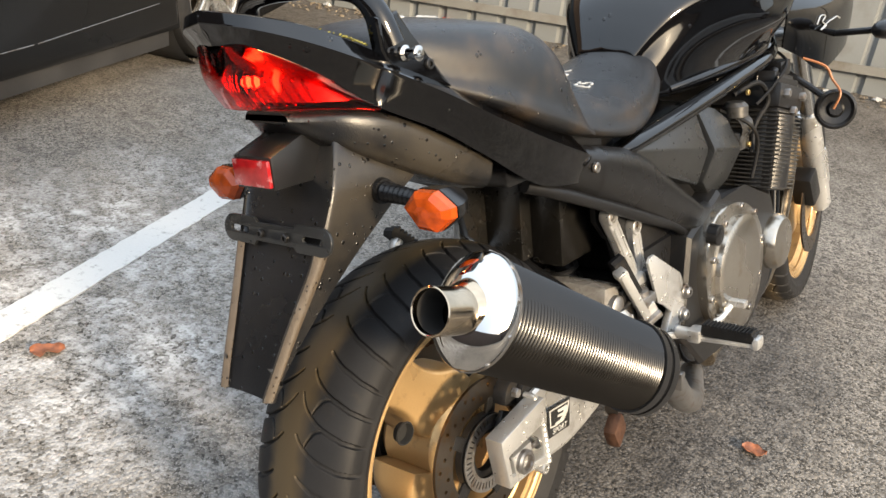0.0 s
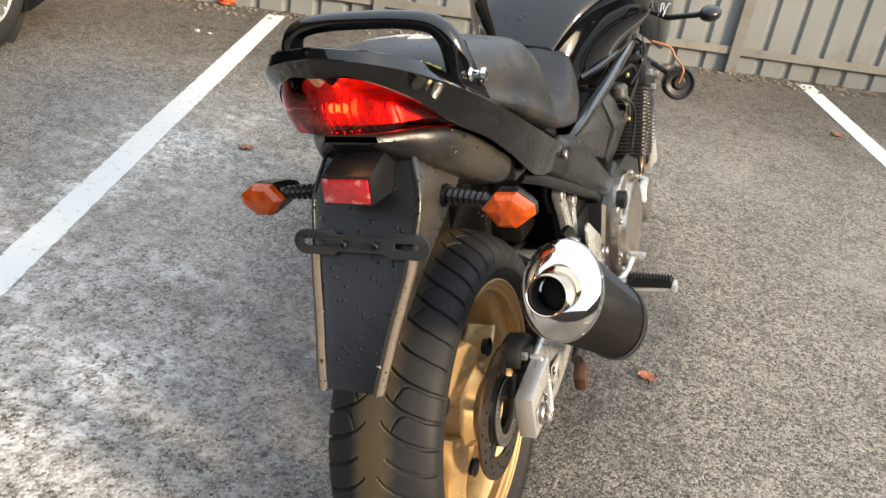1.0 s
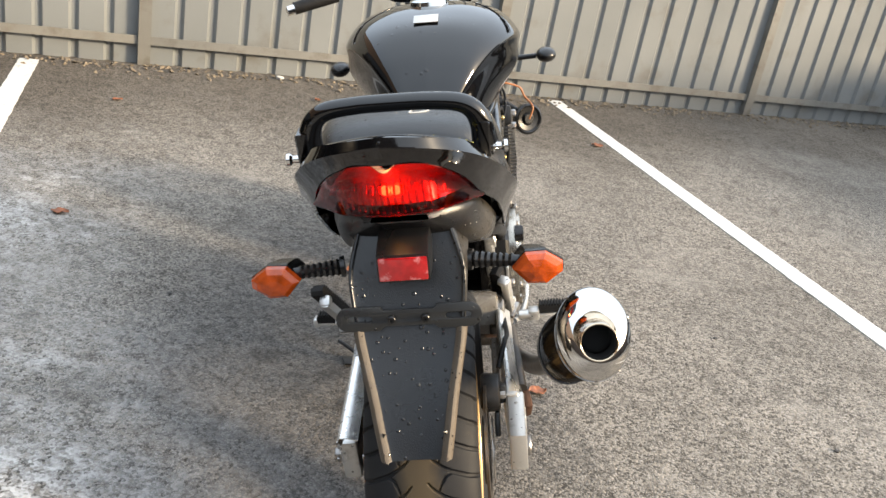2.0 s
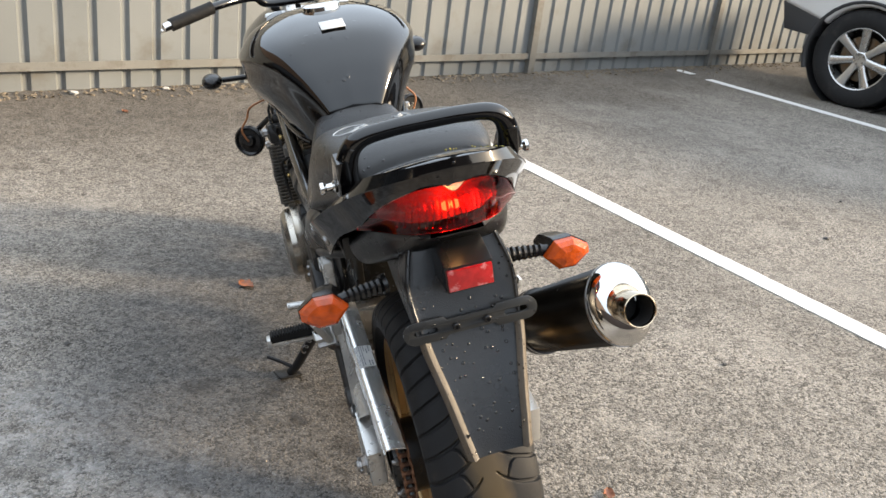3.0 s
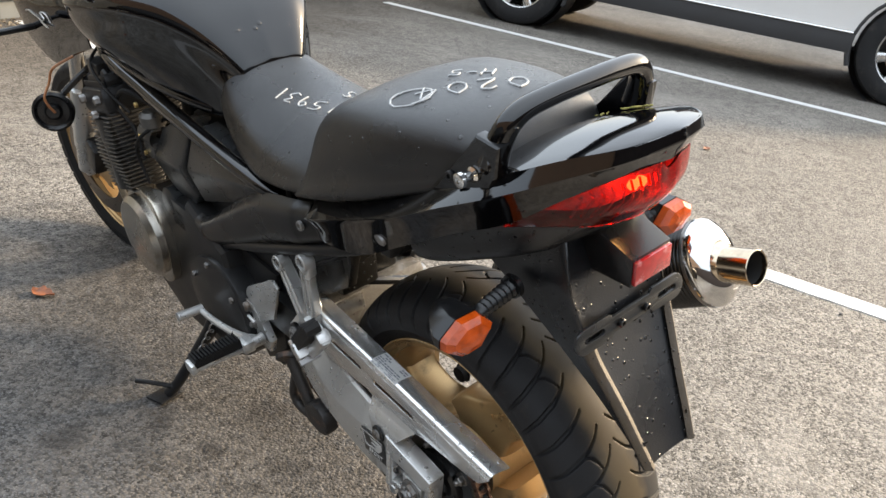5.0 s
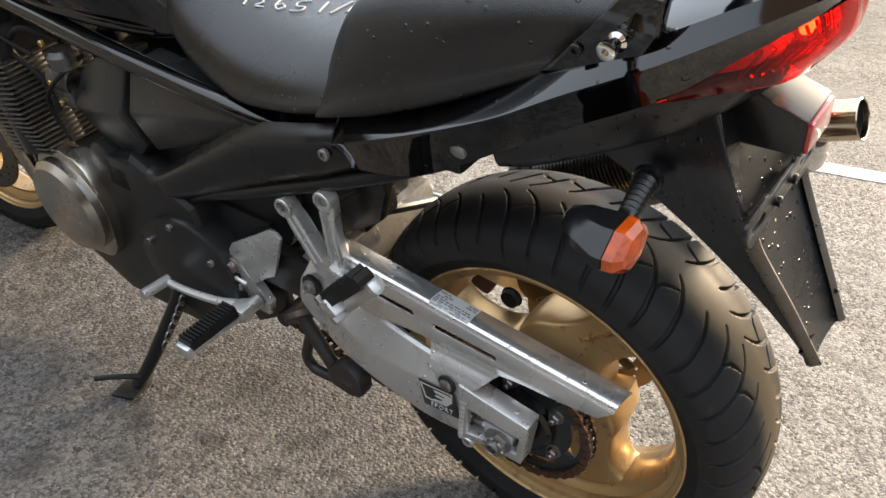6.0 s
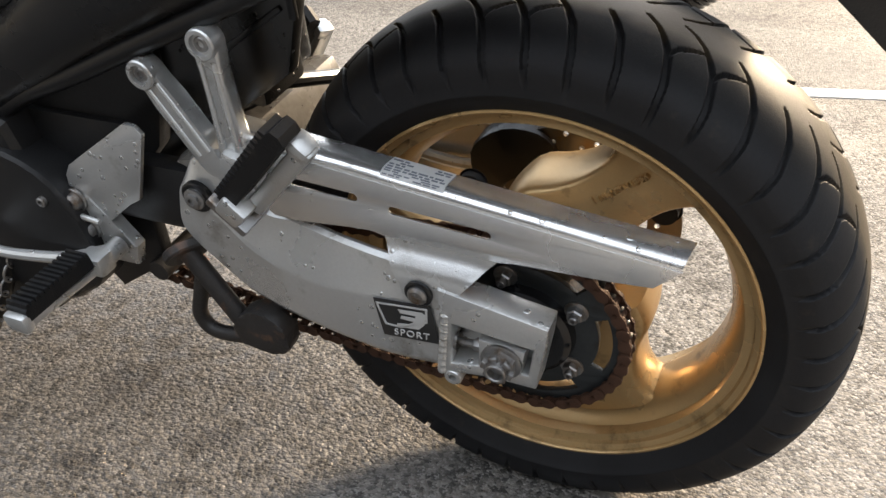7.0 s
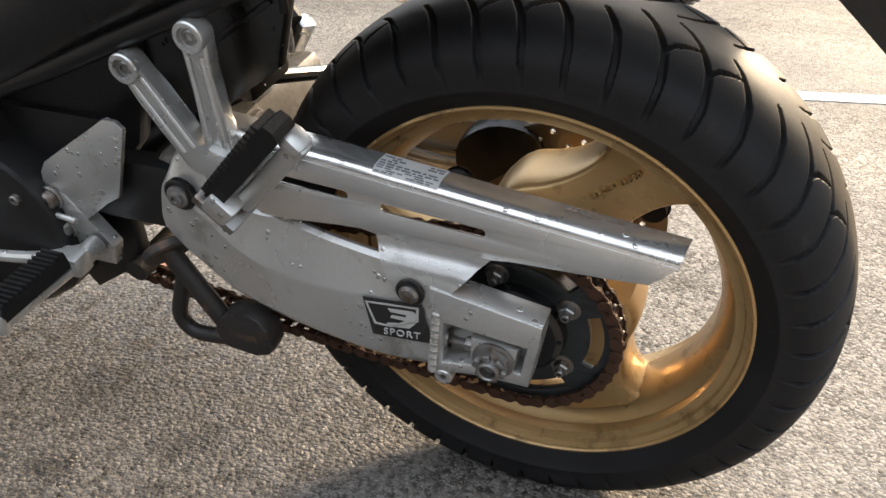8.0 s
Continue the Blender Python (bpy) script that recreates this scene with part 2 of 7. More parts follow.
# ---- mesh helpers ----
def cat(pts, n, closed=False):
    """Catmull-Rom through 2D or 3D points, n points in all."""
    P = np.array(pts, float)
    k = len(P)
    out = []
    span = k if closed else k - 1
    for i in range(n):
        s = span * i / (n if closed else n - 1)
        j = min(int(s), span - 1)
        f = s - j
        if closed:
            a, b, c, d = P[(j - 1) % k], P[j % k], P[(j + 1) % k], P[(j + 2) % k]
        else:
            a, b, c, d = P[max(j - 1, 0)], P[j], P[j + 1], P[min(j + 2, k - 1)]
        out.append(0.5 * (2 * b + (c - a) * f + (2 * a - 5 * b + 4 * c - d) * f * f + (3 * b - a - 3 * c + d) * f ** 3))
    return [tuple(v) for v in out]


def mesh_from(name, verts, faces):
    me = bpy.data.meshes.new(name)
    me.from_pydata([tuple(v) for v in verts], [], faces)
    me.update()
    return me


def finish(me, material, smooth, angle=35):
    me.materials.append(material)
    if smooth:
        me.polygons.foreach_set("use_smooth", [True] * len(me.polygons))
        me.set_sharp_from_angle(angle=radians(angle))


def part(name, bm, material, parent=None, label="", smooth=True, angle=35):
    """Links a bmesh or a mesh as one object under a thing or a part."""
    if isinstance(bm, bmesh.types.BMesh):
        bmesh.ops.recalc_face_normals(bm, faces=bm.faces)
        me = bpy.data.meshes.new(name)
        bm.to_mesh(me)
        bm.free()
    else:
        me = bm
    finish(me, material, smooth, angle)
    ob = new(name, me)
    if parent:
        ob.parent = parent
    if label:
        tagged(ob, label)
    return ob


def joined(*bms):
    out = bmesh.new()
    for b in bms:
        me = bpy.data.meshes.new("tmp")
        b.to_mesh(me)
        b.free()
        out.from_mesh(me)
        bpy.data.meshes.remove(me)
    return out


def moved(bm, m):
    bmesh.ops.transform(bm, matrix=m, verts=bm.verts)
    return bm


def box(c, size, bev=0.003, rot=(0, 0, 0), seg=2):
    bm = bmesh.new()
    bmesh.ops.create_cube(bm, size=1.0)
    bmesh.ops.scale(bm, vec=size, verts=bm.verts)
    if bev:
        bmesh.ops.bevel(bm, geom=bm.edges[:], offset=min(bev, min(size) * 0.45), segments=seg, affect="EDGES", profile=0.6)
    return moved(bm, pose(*c, *rot))


def prism(outline, a0, a1, bev=0.002, axis="x", seg=2):
    """A polygon of (y, z) pushed from x = a0 to a1; axis y: (x, z); axis z: (x, y)."""
    bm = bmesh.new()
    def put(p, a):
        return {"x": (a, p[0], p[1]), "y": (p[0], a, p[1]), "z": (p[0], p[1], a)}[axis]
    v0 = [bm.verts.new(put(p, a0)) for p in outline]
    v1 = [bm.verts.new(put(p, a1)) for p in outline]
    n = len(outline)
    bm.faces.new(v0)
    bm.faces.new(v1[::-1])
    for i in range(n):
        bm.faces.new((v0[i], v1[i], v1[(i + 1) % n], v0[(i + 1) % n]))
    if bev:
        rim = [e for e in bm.edges if (e.verts[0] in v0) == (e.verts[1] in v0)]
        bmesh.ops.bevel(bm, geom=rim, offset=bev, segments=seg, affect="EDGES", profile=0.6)
    return bm


def tube(pts, r, n=10, closed=False, smooth=0, flat=None):
    """A swept round bar; r a number or one per point; flat squeezes its section along a world axis vector."""
    if smooth:
        radii = r if hasattr(r, "__len__") else [r] * len(pts)
        both = cat([(*p, q) for p, q in zip(pts, radii)], smooth, closed)
        pts, r = [b[:3] for b in both], [b[3] for b in both]
    P = [Vector(p) for p in pts]
    R = list(r) if hasattr(r, "__len__") else [r] * len(P)
    k = len(P)
    bm = bmesh.new()
    rings = []
    up = None
    for i in range(k):
        if closed:
            d = P[(i + 1) % k] - P[i - 1]
        else:
            d = P[min(i + 1, k - 1)] - P[max(i - 1, 0)]
        d.normalize()
        if up is None:
            up = d.orthogonal().normalized()
            if flat:
                up = Vector(flat[0]) - d * d.dot(Vector(flat[0]))
                up.normalize()
        else:
            up = up - d * d.dot(up)
            up.normalize()
        side = d.cross(up)
        sq = flat[1] if flat else 1.0
        rings.append([bm.verts.new(P[i] + (up * math.cos(a) * sq + side * math.sin(a)) * R[i]) for a in (2 * math.pi * j / n for j in range(n))])
    for i in range(k if closed else k - 1):
        a, b = rings[i], rings[(i + 1) % k]
        for j in range(n):
            bm.faces.new((a[j], a[(j + 1) % n], b[(j + 1) % n], b[j]))
    if not closed:
        bm.faces.new(rings[0][::-1])
        bm.faces.new(rings[-1])
    return bm


def rev(profile, n=48, c=(0, 0, 0), closed=False, axis=(1, 0, 0), squash=None):
    """Turns (along, radius) pairs round an axis through c."""
    ax = Vector(axis).normalized()
    e1 = Vector((0, 0, 1)) - ax * ax.z
    if e1.length < 0.2:
        e1 = Vector((0, 1, 0)) - ax * ax.y
    e1.normalize()
    e2 = ax.cross(e1)
    s1, s2 = squash or (1, 1)
    bm = bmesh.new()
    rings = []
    for a, r in profile:
        if r < 1e-6:
            rings.append([bm.verts.new(Vector(c) + ax * a)])
        else:
            rings.append([bm.verts.new(Vector(c) + ax * a + e1 * (r * s1 * math.cos(t)) + e2 * (r * s2 * math.sin(t))) for t in (2 * math.pi * j / n for j in range(n))])
    pairs = list(zip(rings, rings[1:])) + ([(rings[-1], rings[0])] if closed else [])
    for a, b in pairs:
        for j in range(n):
            k = (j + 1) % n
            if len(a) == 1 and len(b) == 1:
                continue
            if len(a) == 1:
                bm.faces.new((a[0], b[k], b[j]))
            elif len(b) == 1:
                bm.faces.new((a[j], a[k], b[0]))
            else:
                bm.faces.new((a[j], a[k], b[k], b[j]))
    return bm


def skin(stations, nu=24, nv=20, closed=False, thick=0.0, caps=False, mirror=False):
    """A smooth sheet through rows of 3D control points."""
    rows = [cat(s, nv, closed) for s in stations]
    cols = list(zip(*rows))
    cols = [cat(c, nu) for c in cols]
    bm = bmesh.new()
    g = [[bm.verts.new(cols[j][i]) for j in range(nv)] for i in range(nu)]
    for i in range(nu - 1):
        for j in range(nv if closed else nv - 1):
            bm.faces.new((g[i][j], g[i][(j + 1) % nv], g[i + 1][(j + 1) % nv], g[i + 1][j]))
    if caps and closed:
        bm.faces.new(g[0][::-1])
        bm.faces.new(g[-1])
    if thick:
        bmesh.ops.recalc_face_normals(bm, faces=bm.faces)
        bmesh.ops.solidify(bm, geom=bm.faces[:], thickness=thick)
    return bm


def sym(half):
    """Closes a half outline (x >= 0, from top centre to bottom centre) over x = 0."""
    return list(half) + [(-x, y, z) for x, y, z in half[::-1] if abs(x) > 1e-6]


def flipx(bm):
    bmesh.ops.scale(bm, vec=(-1, 1, 1), verts=bm.verts)
    bmesh.ops.reverse_faces(bm, faces=bm.faces[:])
    return bm


def arc(c, r, a0, a1, n):
    return [(c[0] + r * math.cos(radians(a0 + (a1 - a0) * i / (n - 1))), c[1] + r * math.sin(radians(a0 + (a1 - a0) * i / (n - 1)))) for i in range(n)]


def circle(c, r, n=20):
    return [(c[0] + r * math.cos(2 * math.pi * i / n), c[1] + r * math.sin(2 * math.pi * i / n)) for i in range(n)]


def slot(p, q, r, n=7):
    """A stadium outline from p to q."""
    a = math.degrees(math.atan2(q[1] - p[1], q[0] - p[0]))
    return arc(q, r, a - 90, a + 90, n) + arc(p, r, a + 90, a + 270, n)


def plate(name, outline, holes, thick, m, bev=0.0):
    """A flat sheet with real holes: outline and holes in (u, v), laid by the matrix m (u, v, thickness)."""
    cu = bpy.data.curves.new(name, "CURVE")
    cu.dimensions, cu.fill_mode, cu.extrude = "2D", "BOTH", thick / 2
    cu.bevel_depth, cu.bevel_resolution = bev, 1
    for pts in [outline] + list(holes):
        sp = cu.splines.new("POLY")
        sp.points.add(len(pts) - 1)
        for q, p in zip(sp.points, pts):
            q.co = (p[0], p[1], 0, 1)
        sp.use_cyclic_u = True
    ob = bpy.data.objects.new(name, cu)
    me = bpy.data.meshes.new_from_object(ob)
    bpy.data.objects.remove(ob)
    bpy.data.curves.remove(cu)
    me.transform(m)
    bm = bmesh.new()
    bm.from_mesh(me)
    bmesh.ops.remove_doubles(bm, verts=bm.verts, dist=1e-6)
    bm.to_mesh(me)
    bm.free()
    return me


def plate_bm(me):
    bm = bmesh.new()
    bm.from_mesh(me)
    bpy.data.meshes.remove(me)
    return bm


def yz(x):
    """Lays (u, v) on (y, z) at x."""
    return Matrix(((0, 0, 1, x), (1, 0, 0, 0), (0, 1, 0, 0), (0, 0, 0, 1)))


def bolt(c, r, axis, h=0.006, socket=True):
    """A socket-head bolt."""
    prof = [(0, r), (h * 0.8, r), (h, r * 0.85), (h, r * 0.5), (h * 0.4, r * 0.48), (h * 0.4, 0)] if socket else [(0, r), (h * 0.8, r), (h, r * 0.85), (h, 0)]
    return rev(prof, 12 if socket else 6, c, axis=axis)


def words(name, text, size, m, material, parent, depth=0.0006, spacing=1.0):
    cu = bpy.data.curves.new(name, "FONT")
    cu.body, cu.size, cu.extrude, cu.align_x, cu.align_y, cu.space_character = text, size, depth, "CENTER", "CENTER", spacing
    ob = bpy.data.objects.new(name, cu)
    me = bpy.data.meshes.new_from_object(ob)
    bpy.data.objects.remove(ob)
    me.transform(m)
    return part(name, me, material, parent, smooth=False)


# ---- ground ----
def asphalt():
    m = bpy.data.materials.new("old_asphalt")
    m.use_nodes = True
    nt = m.node_tree
    p = nt.nodes["Principled BSDF"]
    co = nt.nodes.new("ShaderNodeTexCoord")

    def noise_tex(scale, detail=6.0, rough=0.55):
        n = nt.nodes.new("ShaderNodeTexNoise")
        n.inputs["Scale"].default_value, n.inputs["Detail"].default_value, n.inputs["Roughness"].default_value = scale, detail, rough
        links(nt, co.outputs["Object"], n.inputs["Vector"])
        return n.outputs[0]

    def span(value, a, b, c=0.0, d=1.0):
        r = nt.nodes.new("ShaderNodeMapRange")
        r.inputs[1].default_value, r.inputs[2].default_value, r.inputs[3].default_value, r.inputs[4].default_value = a, b, c, d
        links(nt, value, r.inputs[0])
        return r.outputs[0]

    def mix(f, a, b, blend="MIX"):
        x = nt.nodes.new("ShaderNodeMix")
        x.data_type, x.blend_type = "RGBA", blend
        for i, v in ((0, f), (6, a), (7, b)):
            if isinstance(v, (float, tuple)):
                x.inputs[i].default_value = v if isinstance(v, float) else (*v, 1)
            else:
                links(nt, v, x.inputs[i])
        return x.outputs[2]

    def times(a, b):
        x = nt.nodes.new("ShaderNodeMath")
        x.operation = "MULTIPLY"
        for i, v in enumerate((a, b)):
            if isinstance(v, float):
                x.inputs[i].default_value = v
            else:
                links(nt, v, x.inputs[i])
        return x.outputs[0]

    vo = nt.nodes.new("ShaderNodeTexVoronoi")
    vo.inputs["Scale"].default_value = 130.0
    links(nt, co.outputs["Object"], vo.inputs["Vector"])
    stones = nt.nodes.new("ShaderNodeSeparateColor")
    links(nt, vo.outputs["Color"], stones.inputs[0])
    p.inputs["Specular IOR Level"].default_value = 0.15
    vf = nt.nodes.new("ShaderNodeTexVoronoi")
    vf.inputs["Scale"].default_value = 330.0
    links(nt, co.outputs["Object"], vf.inputs["Vector"])
    finec = nt.nodes.new("ShaderNodeSeparateColor")
    links(nt, vf.outputs["Color"], finec.inputs[0])
    c = mix(span(stones.outputs[0], 0.20, 0.90), (0.032, 0.0296, 0.026), (0.166, 0.153, 0.135))
    c = mix(span(finec.outputs[1], 0.66, 0.97, 0.0, 0.80), c, (0.275, 0.262, 0.245))
    c = mix(span(noise_tex(0.9, 5.0), 0.35, 0.68), mix(0.35, c, (0.0336, 0.0314, 0.0285)), c)
    c = mix(span(noise_tex(5.0, 8.0, 0.7), 0.58, 0.70, 0.0, 0.55), c, (0.0219, 0.0197, 0.0182))
    c = mix(span(noise_tex(1.7, 9.0, 0.72), 0.54, 0.66, 0.0, 0.45), c, (0.157, 0.148, 0.135))
    c = mix(span(noise_tex(13.0, 7.0, 0.65), 0.36, 0.50, 0.42, 0.0), c, (0.034, 0.0315, 0.028))
    c = mix(span(noise_tex(0.55, 4.0, 0.6), 0.52, 0.66, 0.0, 0.30), c, (0.17, 0.16, 0.147))
    c = mix(1.0, c, (1.34, 1.31, 1.28), "MULTIPLY")
    # dirtier towards the fence
    dp = nt.nodes.new("ShaderNodeVectorMath")
    dp.operation = "DOT_PRODUCT"
    links(nt, co.outputs["Object"], dp.inputs[0])
    dp.inputs[1].default_value = (0.406, -0.914, 0.0)
    off_f = nt.nodes.new("ShaderNodeMath")
    off_f.operation = "MULTIPLY_ADD"
    links(nt, noise_tex(1.1, 7.0, 0.65), off_f.inputs[0])
    off_f.inputs[1].default_value = 2.2
    links(nt, dp.outputs["Value"], off_f.inputs[2])
    c = mix(span(off_f.outputs[0], -1.2, -2.3, 0.0, 1.0), c, mix(1.0, c, (0.62, 0.60, 0.58), "MULTIPLY"))
    # pale bloom where the bay beside the bike has been washed
    sep = nt.nodes.new("ShaderNodeSeparateXYZ")
    links(nt, co.outputs["Object"], sep.inputs[0])
    far = times(span(sep.outputs[0], -0.95, -1.6), span(sep.outputs[1], 2.7, 1.3))
    zmax = nt.nodes.new("ShaderNodeMath")
    zmax.operation = "MAXIMUM"
    links(nt, far, zmax.inputs[0])
    links(nt, span(sep.outputs[1], 0.95, 0.15, 0.05, 1.0), zmax.inputs[1])
    edge = nt.nodes.new("ShaderNodeMath")
    edge.operation = "MULTIPLY_ADD"
    links(nt, noise_tex(1.3, 4.0, 0.6), edge.inputs[0])
    edge.inputs[1].default_value = 1.1
    links(nt, sep.outputs[0], edge.inputs[2])
    zone = times(times(span(edge.outputs[0], 0.42, -0.25, 0.03, 1.0), span(edge.outputs[0], -1.75, -1.0, 0.12, 1.0)), zmax.outputs[0])
    bloom = times(span(noise_tex(2.6, 10.0, 0.74), 0.37, 0.60), zone)
    both = nt.nodes.new("ShaderNodeMath")
    both.operation = "MULTIPLY_ADD"
    links(nt, stones.outputs[1], both.inputs[0])
    both.inputs[1].default_value = 0.30
    links(nt, noise_tex(21.0, 5.0, 0.62), both.inputs[2])
    grit = span(both.outputs[0], 0.48, 0.80)
    c = mix(times(times(bloom, grit), 0.90), c, (0.49, 0.476, 0.457))
    flakes = times(span(noise_tex(8.0, 6.0, 0.66), 0.60, 0.68), zone)
    c = mix(times(flakes, 0.55), c, (0.56, 0.545, 0.525))
    # damp ground beside the bike, with the bike's soft shade painted into its colour
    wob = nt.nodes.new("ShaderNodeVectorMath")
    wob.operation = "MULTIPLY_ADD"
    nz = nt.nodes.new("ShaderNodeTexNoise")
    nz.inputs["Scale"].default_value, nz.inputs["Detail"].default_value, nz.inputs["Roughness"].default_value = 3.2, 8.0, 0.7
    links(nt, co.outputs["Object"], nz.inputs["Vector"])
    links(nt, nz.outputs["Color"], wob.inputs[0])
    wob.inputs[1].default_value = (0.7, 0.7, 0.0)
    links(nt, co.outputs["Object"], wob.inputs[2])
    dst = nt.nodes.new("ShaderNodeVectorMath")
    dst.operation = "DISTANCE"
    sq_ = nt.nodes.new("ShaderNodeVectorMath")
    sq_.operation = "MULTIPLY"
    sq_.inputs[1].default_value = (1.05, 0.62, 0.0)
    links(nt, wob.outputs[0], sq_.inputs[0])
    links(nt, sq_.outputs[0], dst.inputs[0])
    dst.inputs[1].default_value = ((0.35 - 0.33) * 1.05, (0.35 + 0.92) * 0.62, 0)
    damp_shade = span(dst.outputs["Value"], 0.80, 0.44)
    c = mix(times(damp_shade, 0.9), c, mix(1.0, c, (0.42, 0.43, 0.46), "MULTIPLY"))
    # old oil spots under the parked machine
    for ox, oy, r in ((-0.13, 0.62, 0.07), (-0.19, 0.43, 0.05), (-0.54, 0.74, 0.06), (-0.30, 0.58, 0.035), (-0.36, 0.70, 0.03)):
        off = nt.nodes.new("ShaderNodeVectorMath")
        off.operation = "DISTANCE"
        warp = nt.nodes.new("ShaderNodeVectorMath")
        warp.operation = "MULTIPLY_ADD"
        nw = nt.nodes.new("ShaderNodeTexNoise")
        nw.inputs["Scale"].default_value = 14.0
        links(nt, co.outputs["Object"], nw.inputs["Vector"])
        links(nt, nw.outputs["Color"], warp.inputs[0])
        warp.inputs[1].default_value = (0.08, 0.08, 0.0)
        links(nt, co.outputs["Object"], warp.inputs[2])
        links(nt, warp.outputs[0], off.inputs[0])
        off.inputs[1].default_value = (ox + 0.04, oy + 0.04, 0)
        c = mix(span(off.outputs["Value"], r, r * 0.35, 0.0, 0.55), c, (0.0146, 0.0131, 0.0124))
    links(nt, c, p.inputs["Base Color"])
    gloss = nt.nodes.new("ShaderNodeMix")
    links(nt, span(finec.outputs[2], 0.80, 0.95), gloss.inputs[0])
    links(nt, span(noise_tex(2.3, 6.0), 0.3, 0.7, 0.72, 0.95), gloss.inputs[2])
    gloss.inputs[3].default_value = 0.55
    wet = nt.nodes.new("ShaderNodeMix")
    links(nt, times(damp_shade, span(noise_tex(30.0, 4.0), 0.4, 0.62)), wet.inputs[0])
    links(nt, gloss.outputs[0], wet.inputs[2])
    wet.inputs[3].default_value = 0.34
    links(nt, wet.outputs[0], p.inputs["Roughness"])
    links(nt, span(damp_shade, 0.0, 1.0, 0.09, 0.26), p.inputs["Specular IOR Level"])
    b1 = nt.nodes.new("ShaderNodeBump")
    b1.inputs["Strength"].default_value, b1.inputs["Distance"].default_value = 0.85, 0.003
    links(nt, vo.outputs["Distance"], b1.inputs["Height"])
    b1.invert = True
    b2 = nt.nodes.new("ShaderNodeBump")
    b2.inputs["Strength"].default_value, b2.inputs["Distance"].default_value = 0.8, 0.0014
    links(nt, vf.outputs["Distance"], b2.inputs["Height"])
    b2.invert = True
    links(nt, b1.outputs[0], b2.inputs["Normal"])
    links(nt, b2.outputs[0], p.inputs["Normal"])
    return m


def line_paint():
    m = bpy.data.materials.new("worn_line_paint")
    m.use_nodes = True
    nt = m.node_tree
    p = nt.nodes["Principled BSDF"]
    co = nt.nodes.new("ShaderNodeTexCoord")
    n = nt.nodes.new("ShaderNodeTexNoise")
    n.inputs["Scale"].default_value, n.inputs["Detail"].default_value, n.inputs["Roughness"].default_value = 28.0, 8.0, 0.75
    links(nt, co.outputs["Object"], n.inputs["Vector"])
    r = nt.nodes.new("ShaderNodeMapRange")
    r.inputs[1].default_value, r.inputs[2].default_value = 0.56, 0.72
    links(nt, n.outputs[0], r.inputs[0])
    x = nt.nodes.new("ShaderNodeMix")
    x.data_type = "RGBA"
    x.inputs[6].default_value, x.inputs[7].default_value = (0.46, 0.453, 0.437, 1), (0.13, 0.125, 0.115, 1)
    links(nt, r.outputs[0], x.inputs[0])
    links(nt, x.outputs[2], p.inputs["Base Color"])
    p.inputs["Roughness"].default_value = 0.7
    v = nt.nodes.new("ShaderNodeTexVoronoi")
    v.inputs["Scale"].default_value = 140.0
    links(nt, co.outputs["Object"], v.inputs["Vector"])
    b = nt.nodes.new("ShaderNodeBump")
    b.inputs["Strength"].default_value, b.inputs["Distance"].default_value = 0.6, 0.002
    b.invert = True
    links(nt, v.outputs["Distance"], b.inputs["Height"])
    links(nt, b.outputs[0], p.inputs["Normal"])
    return m


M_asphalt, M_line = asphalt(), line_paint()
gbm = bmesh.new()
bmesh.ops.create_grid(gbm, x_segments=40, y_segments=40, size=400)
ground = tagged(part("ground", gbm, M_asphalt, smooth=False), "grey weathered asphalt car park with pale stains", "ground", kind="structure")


def painted_line(p, q, w, label):
    """A worn stripe from p to q, its edges slightly ragged."""
    rnd = random.Random(int(abs(p[0] * 1000)))
    a, b = Vector((*p, 0)), Vector((*q, 0))
    d = (b - a).normalized()
    s = Vector((-d.y, d.x, 0))
    n = int((b - a).length / 0.02)
    bm = bmesh.new()
    L, R = [], []
    for i in range(n + 1):
        c = a.lerp(b, i / n)
        L.append(bm.verts.new(c + s * (w / 2 + rnd.uniform(-0.0025, 0.0025)) + Vector((0, 0, 0.004))))
        R.append(bm.verts.new(c - s * (w / 2 + rnd.uniform(-0.0025, 0.0025)) + Vector((0, 0, 0.004))))
    for i in range(n):
        bm.faces.new((L[i], R[i], R[i + 1], L[i + 1]))
    r = bmesh.ops.extrude_face_region(bm, geom=bm.faces[:])
    bmesh.ops.translate(bm, vec=(0, 0, -0.0035), verts=[v for v in r["geom"] if isinstance(v, bmesh.types.BMVert)])
    return tagged(part("parking_line", bm, M_line, smooth=False), label, "road marking", "parking bay lines", "structure")


painted_line((-1.05, -0.82), (-2.477, 3.377), 0.10, "worn white painted parking bay line")
painted_line((0.606, 4.79), (2.62, -1.6), 0.11, "white painted parking bay line")
painted_line((4.20, 5.87), (5.75, 1.55), 0.11, "white painted parking bay line")
painted_line((4.09, 6.28), (4.17, 6.10), 0.10, "short stub of a white painted line")

# ---- fence ----
M_sheet = surf("fence_sheet_steel", (0.138, 0.146, 0.146), 0.40, 0.0, var=0.08, scale=1.5, bump=0.05, dirt=(0.105, 0.100, 0.088), dirt_amount=0.2, dirt_scale=2.5)
M_rail = surf("fence_rail_steel", (0.135, 0.132, 0.120), 0.5, 0.0, var=0.12, scale=3, dirt=(0.085, 0.075, 0.060), dirt_amount=0.3, dirt_scale=6)
F0, FD = Vector((-1.97, 3.74, 0)), Vector((6.64, 2.95, 0)).normalized()
FN = Vector((FD.y, -FD.x, 0))
FENCE_TURN = math.degrees(math.atan2(FD.y, FD.x))


